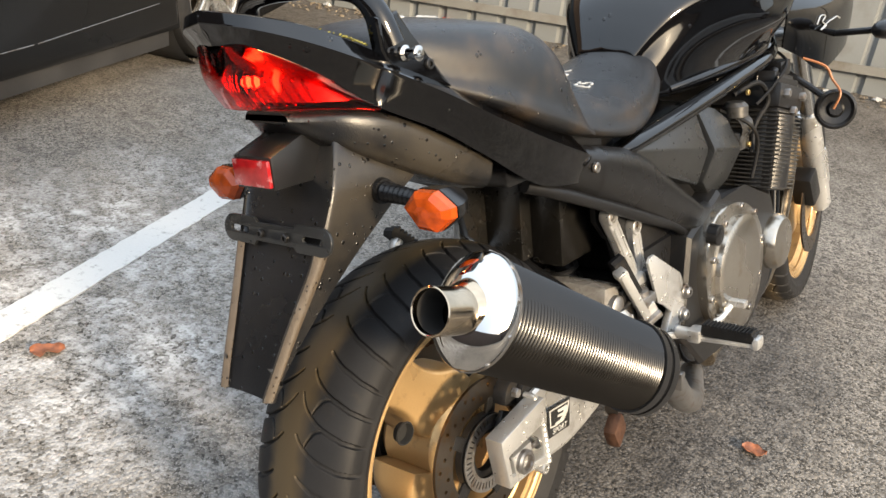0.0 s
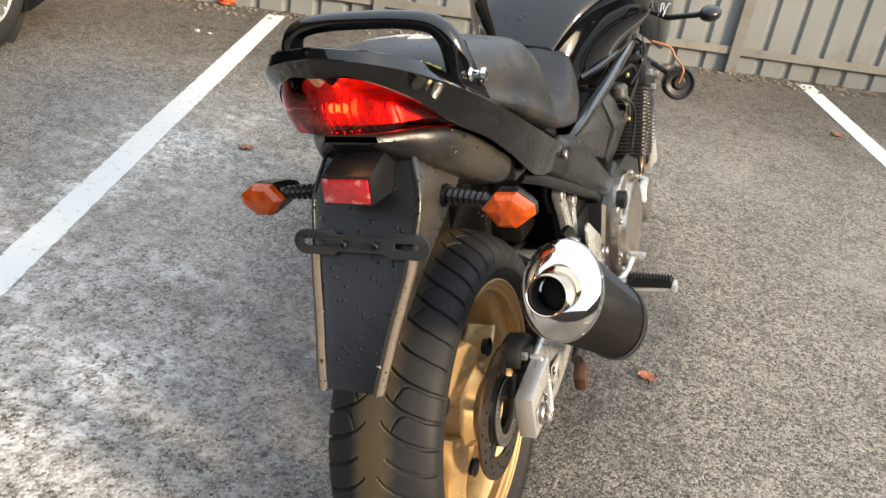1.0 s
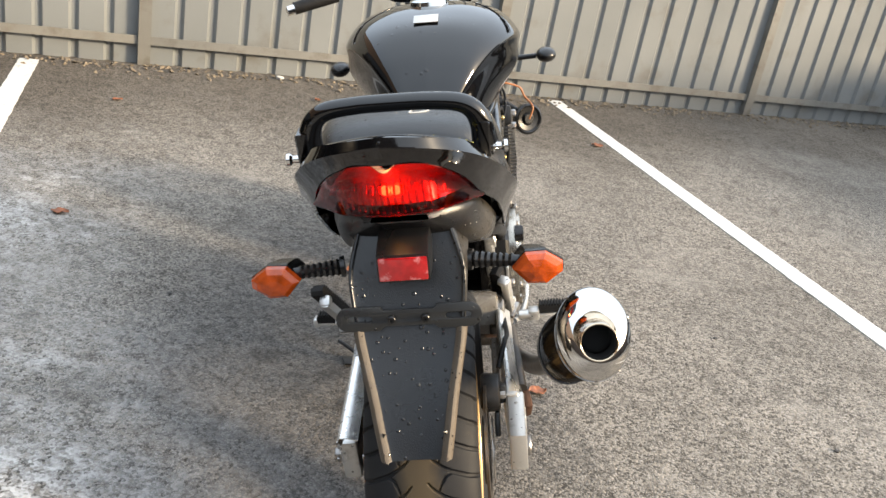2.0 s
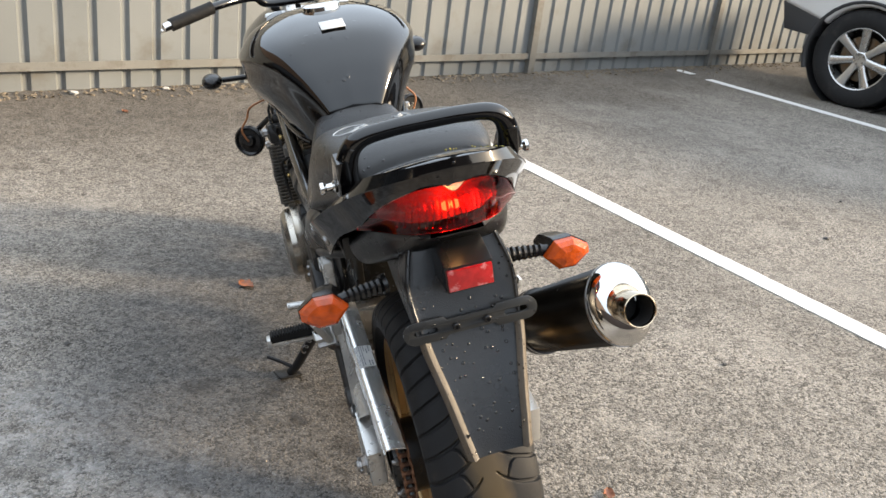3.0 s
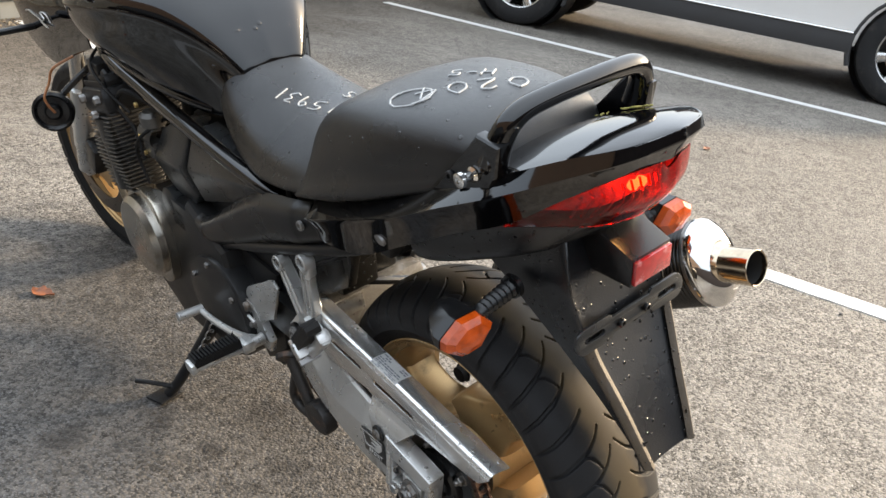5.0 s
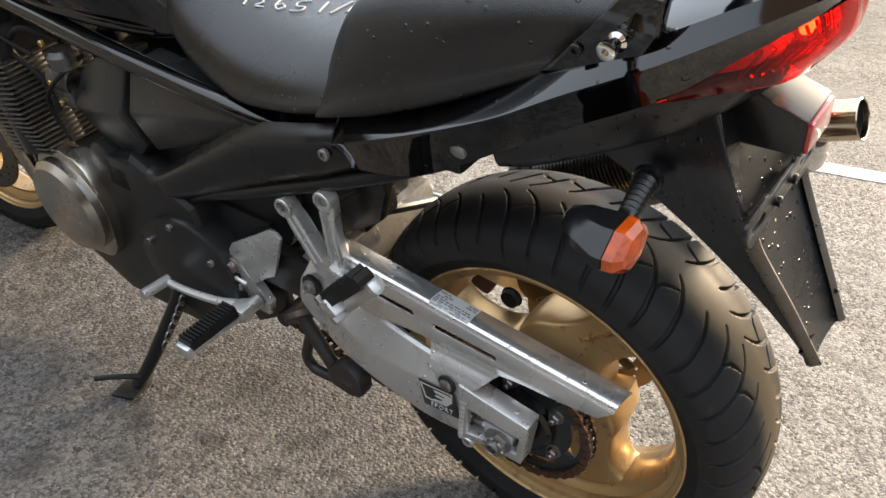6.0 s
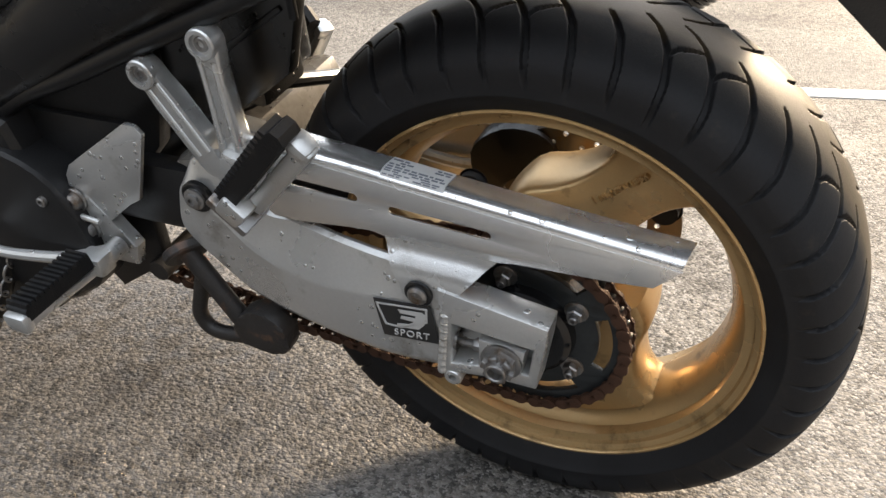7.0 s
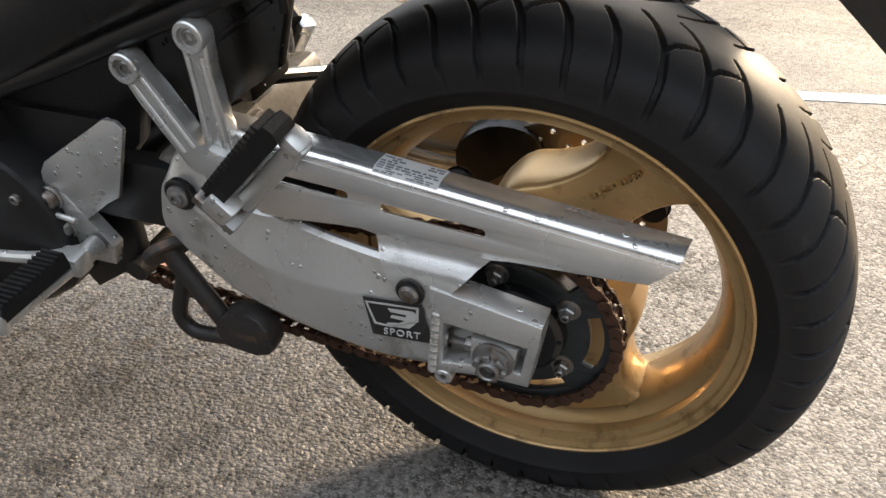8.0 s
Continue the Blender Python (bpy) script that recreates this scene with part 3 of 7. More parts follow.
def fence_panel(width):
    """A ribbed steel panel with its rails, x along the fence, y towards the back."""
    root = new("fence")
    n = round(width / 0.195)
    verts, faces = [], []
    xs = []
    for i in range(n + 1):
        x = i * width / n
        xs += [(x - 0.028, 0.0), (x - 0.012, 0.019), (x + 0.012, 0.019), (x + 0.028, 0.0)]
    xs = [(max(0, min(width, x)), y) for x, y in xs]
    for x, y in xs:
        verts += [(x, y, 0.0), (x, y, 1.80)]
    for i in range(len(xs) - 1):
        if xs[i + 1][0] - xs[i][0] > 1e-5:
            faces.append((2 * i, 2 * i + 2, 2 * i + 3, 2 * i + 1))
    bm = bmesh.new()
    bm.from_mesh(mesh_from("tmp", verts, faces))
    bmesh.ops.solidify(bm, geom=bm.faces[:], thickness=0.0015)
    part("ribbed_sheet", bm, M_sheet, root, smooth=False)
    for z in (0.145, 1.80):
        part("rail", prism([(-0.034, z - 0.025), (-0.034, z + 0.025), (-0.028, z + 0.025), (-0.028, z - 0.019), (0.034, z - 0.019), (0.034, z - 0.025)], 0.0, width, 0.001), M_rail, root)
    return root


for k, (s0, s1) in enumerate([(-9.9, -7.4), (-7.4, -4.9), (-4.9, -2.45), (-2.45, 0.0), (0.0, 2.29), (2.29, 4.60), (4.60, 7.26), (7.26, 9.8), (9.8, 12.3), (12.3, 14.8)]):
    a = F0 + FD * s0
    pan = fence_panel(s1 - s0 - 0.01)
    pan.matrix_world = pose(a.x, a.y, 0, 0, 0, FENCE_TURN)
    tagged(pan, "pale ribbed steel fence panel with a beige bottom rail", "fence", "fence panels")
    post = new("fence_post")
    part("post_channel", prism([(-0.035, -0.05), (0.035, -0.05), (0.035, 0.04), (0.028, 0.04), (0.028, -0.043), (-0.028, -0.043), (-0.028, 0.04), (-0.035, 0.04)], 0.0, 1.85, 0.002, axis="z"), M_rail, post)
    q = a - FD * 0.005
    post.matrix_world = pose(q.x, q.y, 0, 0, 0, FENCE_TURN)
    tagged(post, "beige steel fence post standing in the asphalt", "fence post", "fence posts")

# ---- unseen walls, added round the car park to darken reflections ----
M_back_wall = surf("brown_brick_wall", (0.085, 0.062, 0.050), 0.85, var=0.25, scale=2.0, bump=0.3, bscale=60)
for nm, c, sz in (("wall_west", (-11, -2, 3.0), (0.3, 36, 6.0)), ("wall_east", (19, 1, 2.3), (0.3, 26, 4.6))):
    tagged(part(nm, box(c, sz, 0.01), M_back_wall), "unseen brown brick wall added to darken reflections", "wall", kind="structure")
back = part("wall_south", box((1.0, -9.0, 1.6), (40, 0.3, 3.2), 0.01), M_back_wall)
tagged(back, "unseen brown brick wall added to darken reflections", "wall", kind="structure")

# ---- the motorcycle ----
bike = new("motorcycle")
bike.matrix_world = pose(0, 0, 0, 0, -LEAN, 0)
tagged(bike, "black motorcycle with gold wheels leaning on its side stand", "motorcycle")


WY, WZ = 0.007, 0.321     # the rear axle


def rim_mesh(w, r_out, spokes, hub_w, phase, bead):
    half = [(w - 0.013, bead), (w - 0.010, r_out - 0.006), (w - 0.004, r_out + 0.001), (w, r_out - 0.0005), (w + 0.0005, r_out - 0.003), (w - 0.001, r_out - 0.0045), (w - 0.0035, r_out - 0.0050),
            (w - 0.0040, r_out - 0.0062), (w - 0.0065, r_out - 0.0105), (w - 0.0100, r_out - 0.0118), (w * 0.74, r_out - 0.0150), (w * 0.66, r_out - 0.0185), (w * 0.63, r_out - 0.0235), (w * 0.45, r_out - 0.0330), (0.022, r_out - 0.0390)]
    prof = half[::-1] + [(-a, r) for a, r in half]
    ring = rev(prof, 128, closed=True)
    hub = rev([(-hub_w, 0.02), (-hub_w, 0.058), (-hub_w * 0.7, 0.072), (-hub_w * 0.4, 0.070), (hub_w * 0.4, 0.070), (hub_w * 0.7, 0.072), (hub_w, 0.058), (hub_w, 0.02)], 40, closed=True)
    arms = []
    for k in range(spokes):
        rows = []
        for r, hw, x0 in ((0.045, 0.060, 0.046), (0.080, 0.064, 0.043), (0.105, 0.050, 0.040), (0.130, 0.041, 0.037), (0.160, 0.040, 0.035), (0.182, 0.048, 0.034), (r_out - 0.036, 0.062, 0.034)):
            e = (0.195 - r) * 0.24
            rows.append([(x_, y_ + e, z_) for x_, y_, z_ in [(-x0, -hw * 0.66, r), (-x0 - 0.004, 0, r), (-x0, hw * 0.66, r), (-x0 + 0.010, hw * 0.96, r), (x0 - 0.010, hw * 0.96, r), (x0, hw * 0.66, r), (x0 + 0.004, 0, r), (x0, -hw * 0.66, r), (x0 - 0.010, -hw * 0.96, r), (-x0 + 0.010, -hw * 0.96, r)]])
        arms.append(moved(skin(rows, 22, 40, closed=True, caps=True), Matrix.Rotation(radians(phase + 360 * k / spokes), 4, "X")))
    return ring, hub, arms


def tyre_mesh(half, r_bead, r_out, pitch_n):
    """A tyre as one fine grid; the tread grooves are cut into it."""
    prof = [(half * 0.80, r_bead - 0.004), (half * 0.86, r_bead + 0.004), (half * 0.93, r_bead + 0.012), (half * 0.965, r_bead + 0.019), (half * 0.985, r_bead + 0.0205), (half * 0.990, r_bead + 0.0225), (half * 0.982, r_bead + 0.0245), (half * 0.997, r_bead + 0.034), (half, r_bead + 0.042)]
    crown0 = r_bead + 0.042
    prof += [(half * math.cos(t), crown0 + (r_out - crown0) * math.sin(t) ** 1.0) for t in np.linspace(0.12, math.pi / 2, 74 if half > 0.08 else 36)]
    prof = prof + [(-a, r) for a, r in prof[-2::-1]]
    A = np.array(prof)
    d = np.r_[0, np.cumsum(np.hypot(*np.diff(A, axis=0).T))]
    s = d - d[-1] / 2                               # signed way from the crown
    n_ang = 2300 if half > 0.08 else 1100
    th = np.arange(n_ang) * 2 * np.pi / n_ang
    S, T = np.meshgrid(s, th)
    arc_len = T * r_out
    depth = np.zeros_like(S)
    pitch = 2 * np.pi * r_out / pitch_n
    big = half > 0.08
    k_s = 1.0 if big else 0.66                      # the front tyre's pattern is narrower
    way = [(0.0, -0.062), (0.012, -0.042), (0.022, -0.031), (0.034, -0.0225), (0.050, -0.0135), (0.080, -0.0045), (0.118, 0.0), (0.2, 0.0)]

    def groove_at(v):
        return np.interp(v, [a * k_s for a, b in way], [b for a, b in way])

    for side in (1, -1):
        q = S * side
        start = arc_len - radians(3.55) * r_out - (0.004 if side > 0 else 0.0) + pitch * 50
        n_g = np.floor((start - groove_at(q)) / pitch + 0.5).astype(int)
        kind = n_g % 4
        lo = np.choose(kind, [0.011, 0.006, 0.014, 0.024]) * k_s
        hi = np.where(n_g % 2, 0.109, 0.115) * (k_s if not big else 1.0)
        w = abs(start - groove_at(q) - n_g * pitch)
        # round ends and a slow taper towards the crown
        wide = (0.0009 + 0.0019 * np.clip((q / k_s - 0.008) / 0.045, 0, 1)) * (1 if big else 0.75)
        out = np.maximum(q - (hi - wide), 0)
        inn = np.maximum(lo - q, 0)
        w = np.hypot(w, np.maximum(out, inn))
        depth = np.maximum(depth, np.clip(1 - (w - wide) / 0.0012, 0, 1))
        # two grooves in four are joined to the next by a short hook
        a0, a1 = 0.029 * k_s, 0.054 * k_s
        f = np.clip((a1 - q) / (a1 - a0), 0, 1)
        bow = groove_at(a1) + (pitch + groove_at(a0) - groove_at(a1)) * (0.62 * f ** 2 + 0.38 * f ** 5)
        n_h = np.floor((start - bow) / pitch + 0.5).astype(int)
        w = abs(start - bow - n_h * pitch) * np.where(f > 0.55, 0.42, 0.75)
        join = np.isin(n_h % 4, (0, 1)) & (q > a0) & (q < a1)
        depth = np.maximum(depth, 0.85 * join * np.clip(1 - (w - 0.0009) / 0.0012, 0, 1))
    tan = np.gradient(A, axis=0)
    nrm = np.stack([-tan[:, 1], tan[:, 0]], 1)
    nrm /= np.hypot(*nrm.T)[:, None]
    nrm *= np.sign((nrm * (A - np.array([0, r_bead])[None, :])).sum(1))[:, None]
    R = A[:, 1][None, :] - 0.0052 * depth * nrm[:, 1][None, :]
    Z = A[:, 0][None, :] - 0.0052 * depth * nrm[:, 0][None, :]
    V = np.stack([Z, R * np.cos(T), R * np.sin(T)], -1).reshape(-1, 3)
    m = len(A)
    i, j = np.meshgrid(np.arange(n_ang), np.arange(m - 1), indexing="ij")
    a = i * m + j
    b = ((i + 1) % n_ang) * m + j
    F = np.stack([a, a + 1, b + 1, b], -1).reshape(-1, 4)
    me = bpy.data.meshes.new("tyre")
    me.from_pydata(V.tolist(), [], F.tolist())
    me.update()
    return me


def wheel(name, y, z, half, r_out, w_rim, spokes, phase, pitch_n):
    ring, hub, arms = rim_mesh(w_rim, 0.2330, spokes, 0.065, phase, 0.212)
    rim = part(name, ring, M_gold, bike, "gold painted three-spoke cast wheel")
    part("hub", hub, M_gold, rim)
    for arm_bm in arms:
        part("spoke", arm_bm, M_gold, rim)
    rim.matrix_local = pose(0, y, z)
    part("tyre", tyre_mesh(half, 0.2325, r_out, pitch_n), M_tyre, rim, "black road tyre with curved tread grooves", angle=60)
    return rim


rear = wheel("rear_wheel", WY, WZ, 0.091, 0.318, 0.0765, 3, 36, 46)
front = wheel("front_wheel", 1.60, 0.30, 0.062, 0.300, 0.050, 3, 10, 38)
front.matrix_local = pose(0, 1.60, 0.30, 0, 0, 7)


def disc(name, x, r_out, r_in, parent, holes=36, label="drilled steel brake disc"):
    hs = [circle((0, 0), r_in, 48)]
    for k in range(holes):
        t = 2 * math.pi * k / holes
        r = r_in + (r_out - r_in) * (0.28, 0.5, 0.72)[k % 3]
        hs.append(circle((r * math.cos(t), r * math.sin(t)), 0.0036, 8))
    return part(name, plate(name, circle((0, 0), r_out, 96), hs, 0.005, yz(x)), M_disc, parent, label)


disc("brake_disc", 0.098, 0.120, 0.080, rear)
part("disc_carrier", joined(*[box((0.098, 0.072 * math.cos(a), 0.072 * math.sin(a)), (0.006, 0.03, 0.022), 0.002, (math.degrees(a), 0, 0)) for a in (2 * math.pi * k / 5 for k in range(5))], rev([(0.090, 0.03), (0.102, 0.03), (0.102, 0.062), (0.090, 0.062)], 40, closed=True)), M_engine_black, rear)
tone = [circle((0, 0), 0.040, 40)] + [slot((0.047 * math.cos(t), 0.047 * math.sin(t)), (0.057 * math.cos(t), 0.057 * math.sin(t)), 0.0013, 3) for t in (2 * math.pi * k / 40 for k in range(40))]
part("tone_ring", plate("tone", circle((0, 0), 0.062, 64), tone, 0.002, yz(0.108)), M_steel, rear, "slotted steel sensor ring")
for x in (-0.075, 0.075):
    disc("brake_disc", x, 0.150, 0.105, front, 40)

# sprocket and chain
SP, N_TEETH = 0.106, 42
teeth = []
for k in range(N_TEETH * 4):
    a = 2 * math.pi * k / (N_TEETH * 4)
    r = SP + (0.006, 0.001, -0.004, 0.001)[k % 4]
    teeth.append((r * math.cos(a), r * math.sin(a)))
cut = []
for k in range(5):
    a = 360 * k / 5 + 75 + 12
    cut.append(arc((0, 0), 0.094, a, a + 48, 12) + arc((0, 0), 0.079, a + 48, a, 12))
sprocket = part("sprocket", plate("sprocket", teeth, cut, 0.006, yz(-0.108), 0.0005), M_sprocket, rear, "dark steel sprocket with long slots")
for k in range(5):
    a = radians(360 * k / 5 + 75)
    part("sprocket_nut", joined(rev([(0, 0.0125), (0.0025, 0.0125), (0.003, 0.0115), (0.003, 0.0)], 24, (-0.111, 0.067 * math.cos(a), 0.067 * math.sin(a)), axis=(-1, 0, 0)), bolt((-0.114, 0.067 * math.cos(a), 0.067 * math.sin(a)), 0.009, (-1, 0, 0), 0.008, False), bolt((-0.122, 0.067 * math.cos(a), 0.067 * math.sin(a)), 0.005, (-1, 0, 0), 0.006)), M_steel, rear)
part("sprocket_carrier", joined(rev([(-0.06, 0.072), (-0.098, 0.072), (-0.102, 0.058), (-0.122, 0.054), (-0.127, 0.048), (-0.128, 0.034), (-0.120, 0.028), (-0.120, 0.0)], 48), *[box((-0.124, 0.043 * math.cos(t), 0.043 * math.sin(t)), (0.006, 0.020, 0.003), 0.001, (math.degrees(t), 0, 0)) for t in (2 * math.pi * k / 6 for k in range(6))]), M_black_plastic, rear, "black cush drive hub")
CX = -0.108
FS = (0.60, 0.335)


def chain_path():
    r, q = SP + 0.001, 0.038
    y0, z0 = FS
    d = Vector((y0 - WY, z0 - WZ))
    L = d.length
    ang = math.atan2(d.y, d.x)
    off = math.acos((r - q) / L)
    t1, t2 = ang + off, ang - off
    pts = []
    n = 400
    up0, up1 = (WY + r * math.cos(t1), WZ + r * math.sin(t1)), (y0 + q * math.cos(t1), z0 + q * math.sin(t1))
    lo0, lo1 = (WY + r * math.cos(t2), WZ + r * math.sin(t2)), (y0 + q * math.cos(t2), z0 + q * math.sin(t2))
    for i in range(n):
        f = i / n
        pts.append((up1[0] + (up0[0] - up1[0]) * f, up1[1] + (up0[1] - up1[1]) * f))
    for i in range(n):
        a = t1 + (2 * math.pi - (t1 - t2)) * i / n
        pts.append((WY + r * math.cos(a), WZ + r * math.sin(a)))
    for i in range(n + 1):
        f = i / n
        sag = -0.014 * math.sin(math.pi * f)
        pts.append((lo0[0] + (lo1[0] - lo0[0]) * f, lo0[1] + (lo1[1] - lo0[1]) * f + sag))
    for i in range(1, n):
        a = t2 + (t1 - t2) * i / n
        pts.append((y0 + q * math.cos(a), z0 + q * math.sin(a)))
    return np.array(pts)


cp = chain_path()
cl = np.r_[0, np.cumsum(np.hypot(*np.diff(cp, axis=0).T))]
n_links = int(cl[-1] / 0.0165) // 2 * 2
chain = part("drive_chain", joined(*[moved(rev([(-0.006, 0.0), (-0.006, 0.005), (0.006, 0.005), (0.006, 0.0)], 8), Matrix.Translation((CX, float(np.interp(s, cl, cp[:, 0])), float(np.interp(s, cl, cp[:, 1]))))) for s in np.linspace(0, cl[-1], n_links, endpoint=False)]), M_rust, bike, "rusty drive chain rollers")


def link_mesh(x0):
    """Two figure-of-eight side plates, 16.5 mm between pins."""
    out = []
    eye = 0.0072
    for x in (-x0, x0):
        prof = arc((0.00825, 0), eye, -120, 120, 9) + [(0, 0.0055)] + arc((-0.00825, 0), eye, 60, 300, 9) + [(0, -0.0055)]
        out.append(prism(prof, x - 0.001, x + 0.001, 0.0))
        for y in (-0.00825, 0.00825):
            out.append(rev([(x - 0.0022 if x < 0 else x - 0.001, 0.0), (x - 0.0022 if x < 0 else x - 0.001, 0.0026), (x + 0.001 if x < 0 else x + 0.0022, 0.0026), (x + 0.001 if x < 0 else x + 0.0022, 0.0)], 6))
    bm = joined(*out)
    me = bpy.data.meshes.new("link")
    bm.to_mesh(me)
    bm.free()
    me.materials.append(M_rust)
    return me


links_me = [link_mesh(0.0075), link_mesh(0.0100)]
for k in range(n_links):
    s = cl[-1] * (k + 0.5) / n_links
    a, b = s - 0.008, s + 0.008
    y, z = float(np.interp(s, cl, cp[:, 0])), float(np.interp(s, cl, cp[:, 1]))
    dy, dz = float(np.interp(b, cl, cp[:, 0]) - np.interp(a, cl, cp[:, 0])), float(np.interp(b, cl, cp[:, 1]) - np.interp(a, cl, cp[:, 1]))
    ln = new("link", links_me[k % 2])
    ln.parent = chain
    ln.matrix_local = pose(CX, y, z, math.degrees(math.atan2(dz, dy)), 0, 0)

# swing arm: way along y, upper edge, crease, lower edge
ARM = ((0.386, 0.425, 0.412, 0.388), (0.374, 0.468, 0.448, 0.370), (0.357, 0.487, 0.446, 0.354), (0.336, 0.490, 0.428, 0.336), (0.319, 0.473, 0.411, 0.322), (0.301, 0.444, 0.393, 0.314), (0.280, 0.430, 0.380, 0.306), (0.250, 0.4290, 0.367, 0.298),
       (0.218, 0.4220, 0.361, 0.292), (0.190, 0.4160, 0.363, 0.288), (0.150, 0.4100, 0.364, 0.284), (0.108, 0.4060, 0.365, 0.286), (0.068, 0.4000, 0.366, 0.290))


def arm_face(y):
    """The beams splay outwards to the axle."""
    return float(np.interp(y, (0.10, 0.36), (0.167, 0.155)))


def beam(s):
    rows = []
    for y, zt, zc, zb in ARM:
        x = arm_face(y)
        if s > 0:
            zt, zc = min(zt, 0.448), min(zc, 0.412)
        xi = x - 0.032
        h = zt - zb
        rows.append([(s * px_, y, z) for px_, z in ((xi + 0.004, zt), (x - 0.024, zt), (x - 0.019, zt - 0.004), (x - 0.0015, zc + 0.005), (x, zc - 0.002), (x, zb + 0.010), (x - 0.003, zb + 0.003), (x - 0.010, zb), (xi + 0.006, zb), (xi, zb + 0.006), (xi, zb + h * 0.5), (xi, zt - 0.006))])
    cols = [cat(c, 64) for c in zip(*rows)]
    bm = bmesh.new()
    g = [[bm.verts.new(c[i]) for c in cols] for i in range(64)]
    for a, b in zip(g, g[1:]):
        for j in range(12):
            bm.faces.new((a[j], a[(j + 1) % 12], b[(j + 1) % 12], b[j]))
    bm.faces.new(g[0][::-1])
    bm.faces.new(g[-1])
    return bm


arm = part("swing_arm", beam(-1), M_alu, bike, "satin silver box-section swing arm", angle=13)
part("arm_beam", beam(1), M_alu, arm, "satin silver box-section beam", angle=13)
part("arm_pivot", rev([(-0.128, 0.0), (-0.128, 0.035), (0.128, 0.035), (0.128, 0.0)], 24, (0, 0.50, 0.41)), M_engine_black, arm, "black swing arm pivot")
for s in (-1, 1):
    part("pivot_arm", box((s * 0.125, 0.44, 0.42), (0.03, 0.13, 0.085), 0.01), M_engine_black, arm)
part("cross_brace", joined(box((0, 0.362, 0.440), (0.262, 0.070, 0.072), 0.018, (-12, 0, 0)), box((-0.07, 0.330, 0.462), (0.10, 0.012, 0.030), 0.004, (-12, 0, 0))), M_hugger, arm, "wet dirty grey cross brace")
part("arm_bolt_bush", rev([(-0.004, 0.0185), (0.002, 0.0185), (0.0035, 0.0165), (0.0035, 0)], 28, (-0.156, 0.352, 0.446), axis=(-1, 0, 0)), M_black_plastic, arm)
part("arm_bolt", joined(rev([(0, 0.0125), (0.003, 0.0125), (0.004, 0.011), (0.004, 0)], 24, (-0.1595, 0.352, 0.446), axis=(-1, 0, 0)), bolt((-0.1635, 0.352, 0.446), 0.0085, (-1, 0, 0), 0.004)), M_steel, arm)
for s in (-1, 1):
    blk = [(0.070, 0.3985), (-0.036, 0.3780), (-0.0335, 0.357), (-0.0225, 0.2985), (0.025, 0.2990), (0.0745, 0.2915)]
    hole = [(0.063, 0.3625), (-0.0265, 0.3515), (-0.0195, 0.3095), (0.030, 0.3075), (0.069, 0.3000)]
    part("axle_block", plate("axle_block", blk, [hole], 0.026, yz(s * 0.1545), 0.0028), M_alu, arm)
    part("block_back", prism([(0.068, 0.366), (-0.028, 0.354), (-0.021, 0.306), (0.071, 0.297)], s * 0.1435 - 0.0015, s * 0.1435 + 0.0015, 0.0), M_alu, arm)
    bead = [Vector((s * 0.1670, 0.078, 0.287)).lerp(Vector((s * 0.1670, 0.0680, 0.366)), k / 40) for k in range(41)] + [Vector((s * 0.1665, 0.0680, 0.368)).lerp(Vector((s * 0.1565, 0.0665, 0.4010)), k / 14) for k in range(15)] + [(s * 0.150, 0.0665, 0.4015), (s * 0.138, 0.0665, 0.4015)]
    part("weld_bead", tube([tuple(p) for p in bead], [0.0056 + 0.0006 * math.sin(k * 2.5) for k in range(len(bead))], 10), M_alu, arm)
    part("adjuster", prism([(0.0335, 0.3465), (-0.0150, 0.3430), (-0.0085, 0.3050), (0.0360, 0.3070)], s * 0.150, s * 0.1695, 0.003), M_alu, arm, "chain adjuster block")
    part("adjuster_screw", joined(rev([(0, 0.0042), (0.036, 0.0042)], 10, (s * 0.157, 0.030, 0.326), axis=(0, 1, 0)), bolt((s * 0.157, 0.036, 0.326), 0.0075, (0, 1, 0), 0.008, False), rev([(0, 0.010), (0.008, 0.010), (0.008, 0.0)], 16, (s * 0.157, 0.060, 0.326), axis=(0, 1, 0))), M_steel, arm, "steel adjuster screw and locknut")
    if s < 0:
        nut = [rev([(0, 0.0215), (0.003, 0.0215), (0.0035, 0.0205), (0.0035, 0.0)], 30, (s * 0.1695, 0.010, 0.325), axis=(s, 0, 0)), bolt((s * 0.173, 0.010, 0.325), 0.0180, (s, 0, 0), 0.008, False)]
        for k in range(6):
            c, d = math.cos(math.pi * k / 3 + 0.3), math.sin(math.pi * k / 3 + 0.3)
            nut.append(box((s * 0.1825, 0.010 + 0.0138 * c, 0.325 + 0.0138 * d), (0.006, 0.006, 0.009), 0.0012, (math.degrees(math.atan2(d, c)), 0, 0)))
        part("axle_nut", joined(*nut), M_steel, arm, "castellated steel axle nut and washer")
        part("axle_end", rev([(0, 0.0115), (0.019, 0.0115), (0.020, 0.0105), (0.020, 0.0088), (0.019, 0.0080), (0.002, 0.0076), (0.002, 0.0)], 28, (s * 0.170, 0.010, 0.325), axis=(s, 0, 0)), M_steel, arm, "hollow steel axle end")
        part("axle_bore", rev([(0.004, 0.0074), (0.005, 0.0)], 20, (s * 0.170, 0.010, 0.325), axis=(s, 0, 0)), M_bore, arm)
    else:
        part("axle_head", rev([(0, 0.0190), (0.006, 0.0190), (0.009, 0.0165), (0.009, 0.0125), (0.007, 0.0115), (-0.012, 0.0110), (-0.012, 0.0)], 32, (0.1695, 0.010, 0.325), axis=(1, 0, 0)), M_steel, arm, "round hollow axle head")
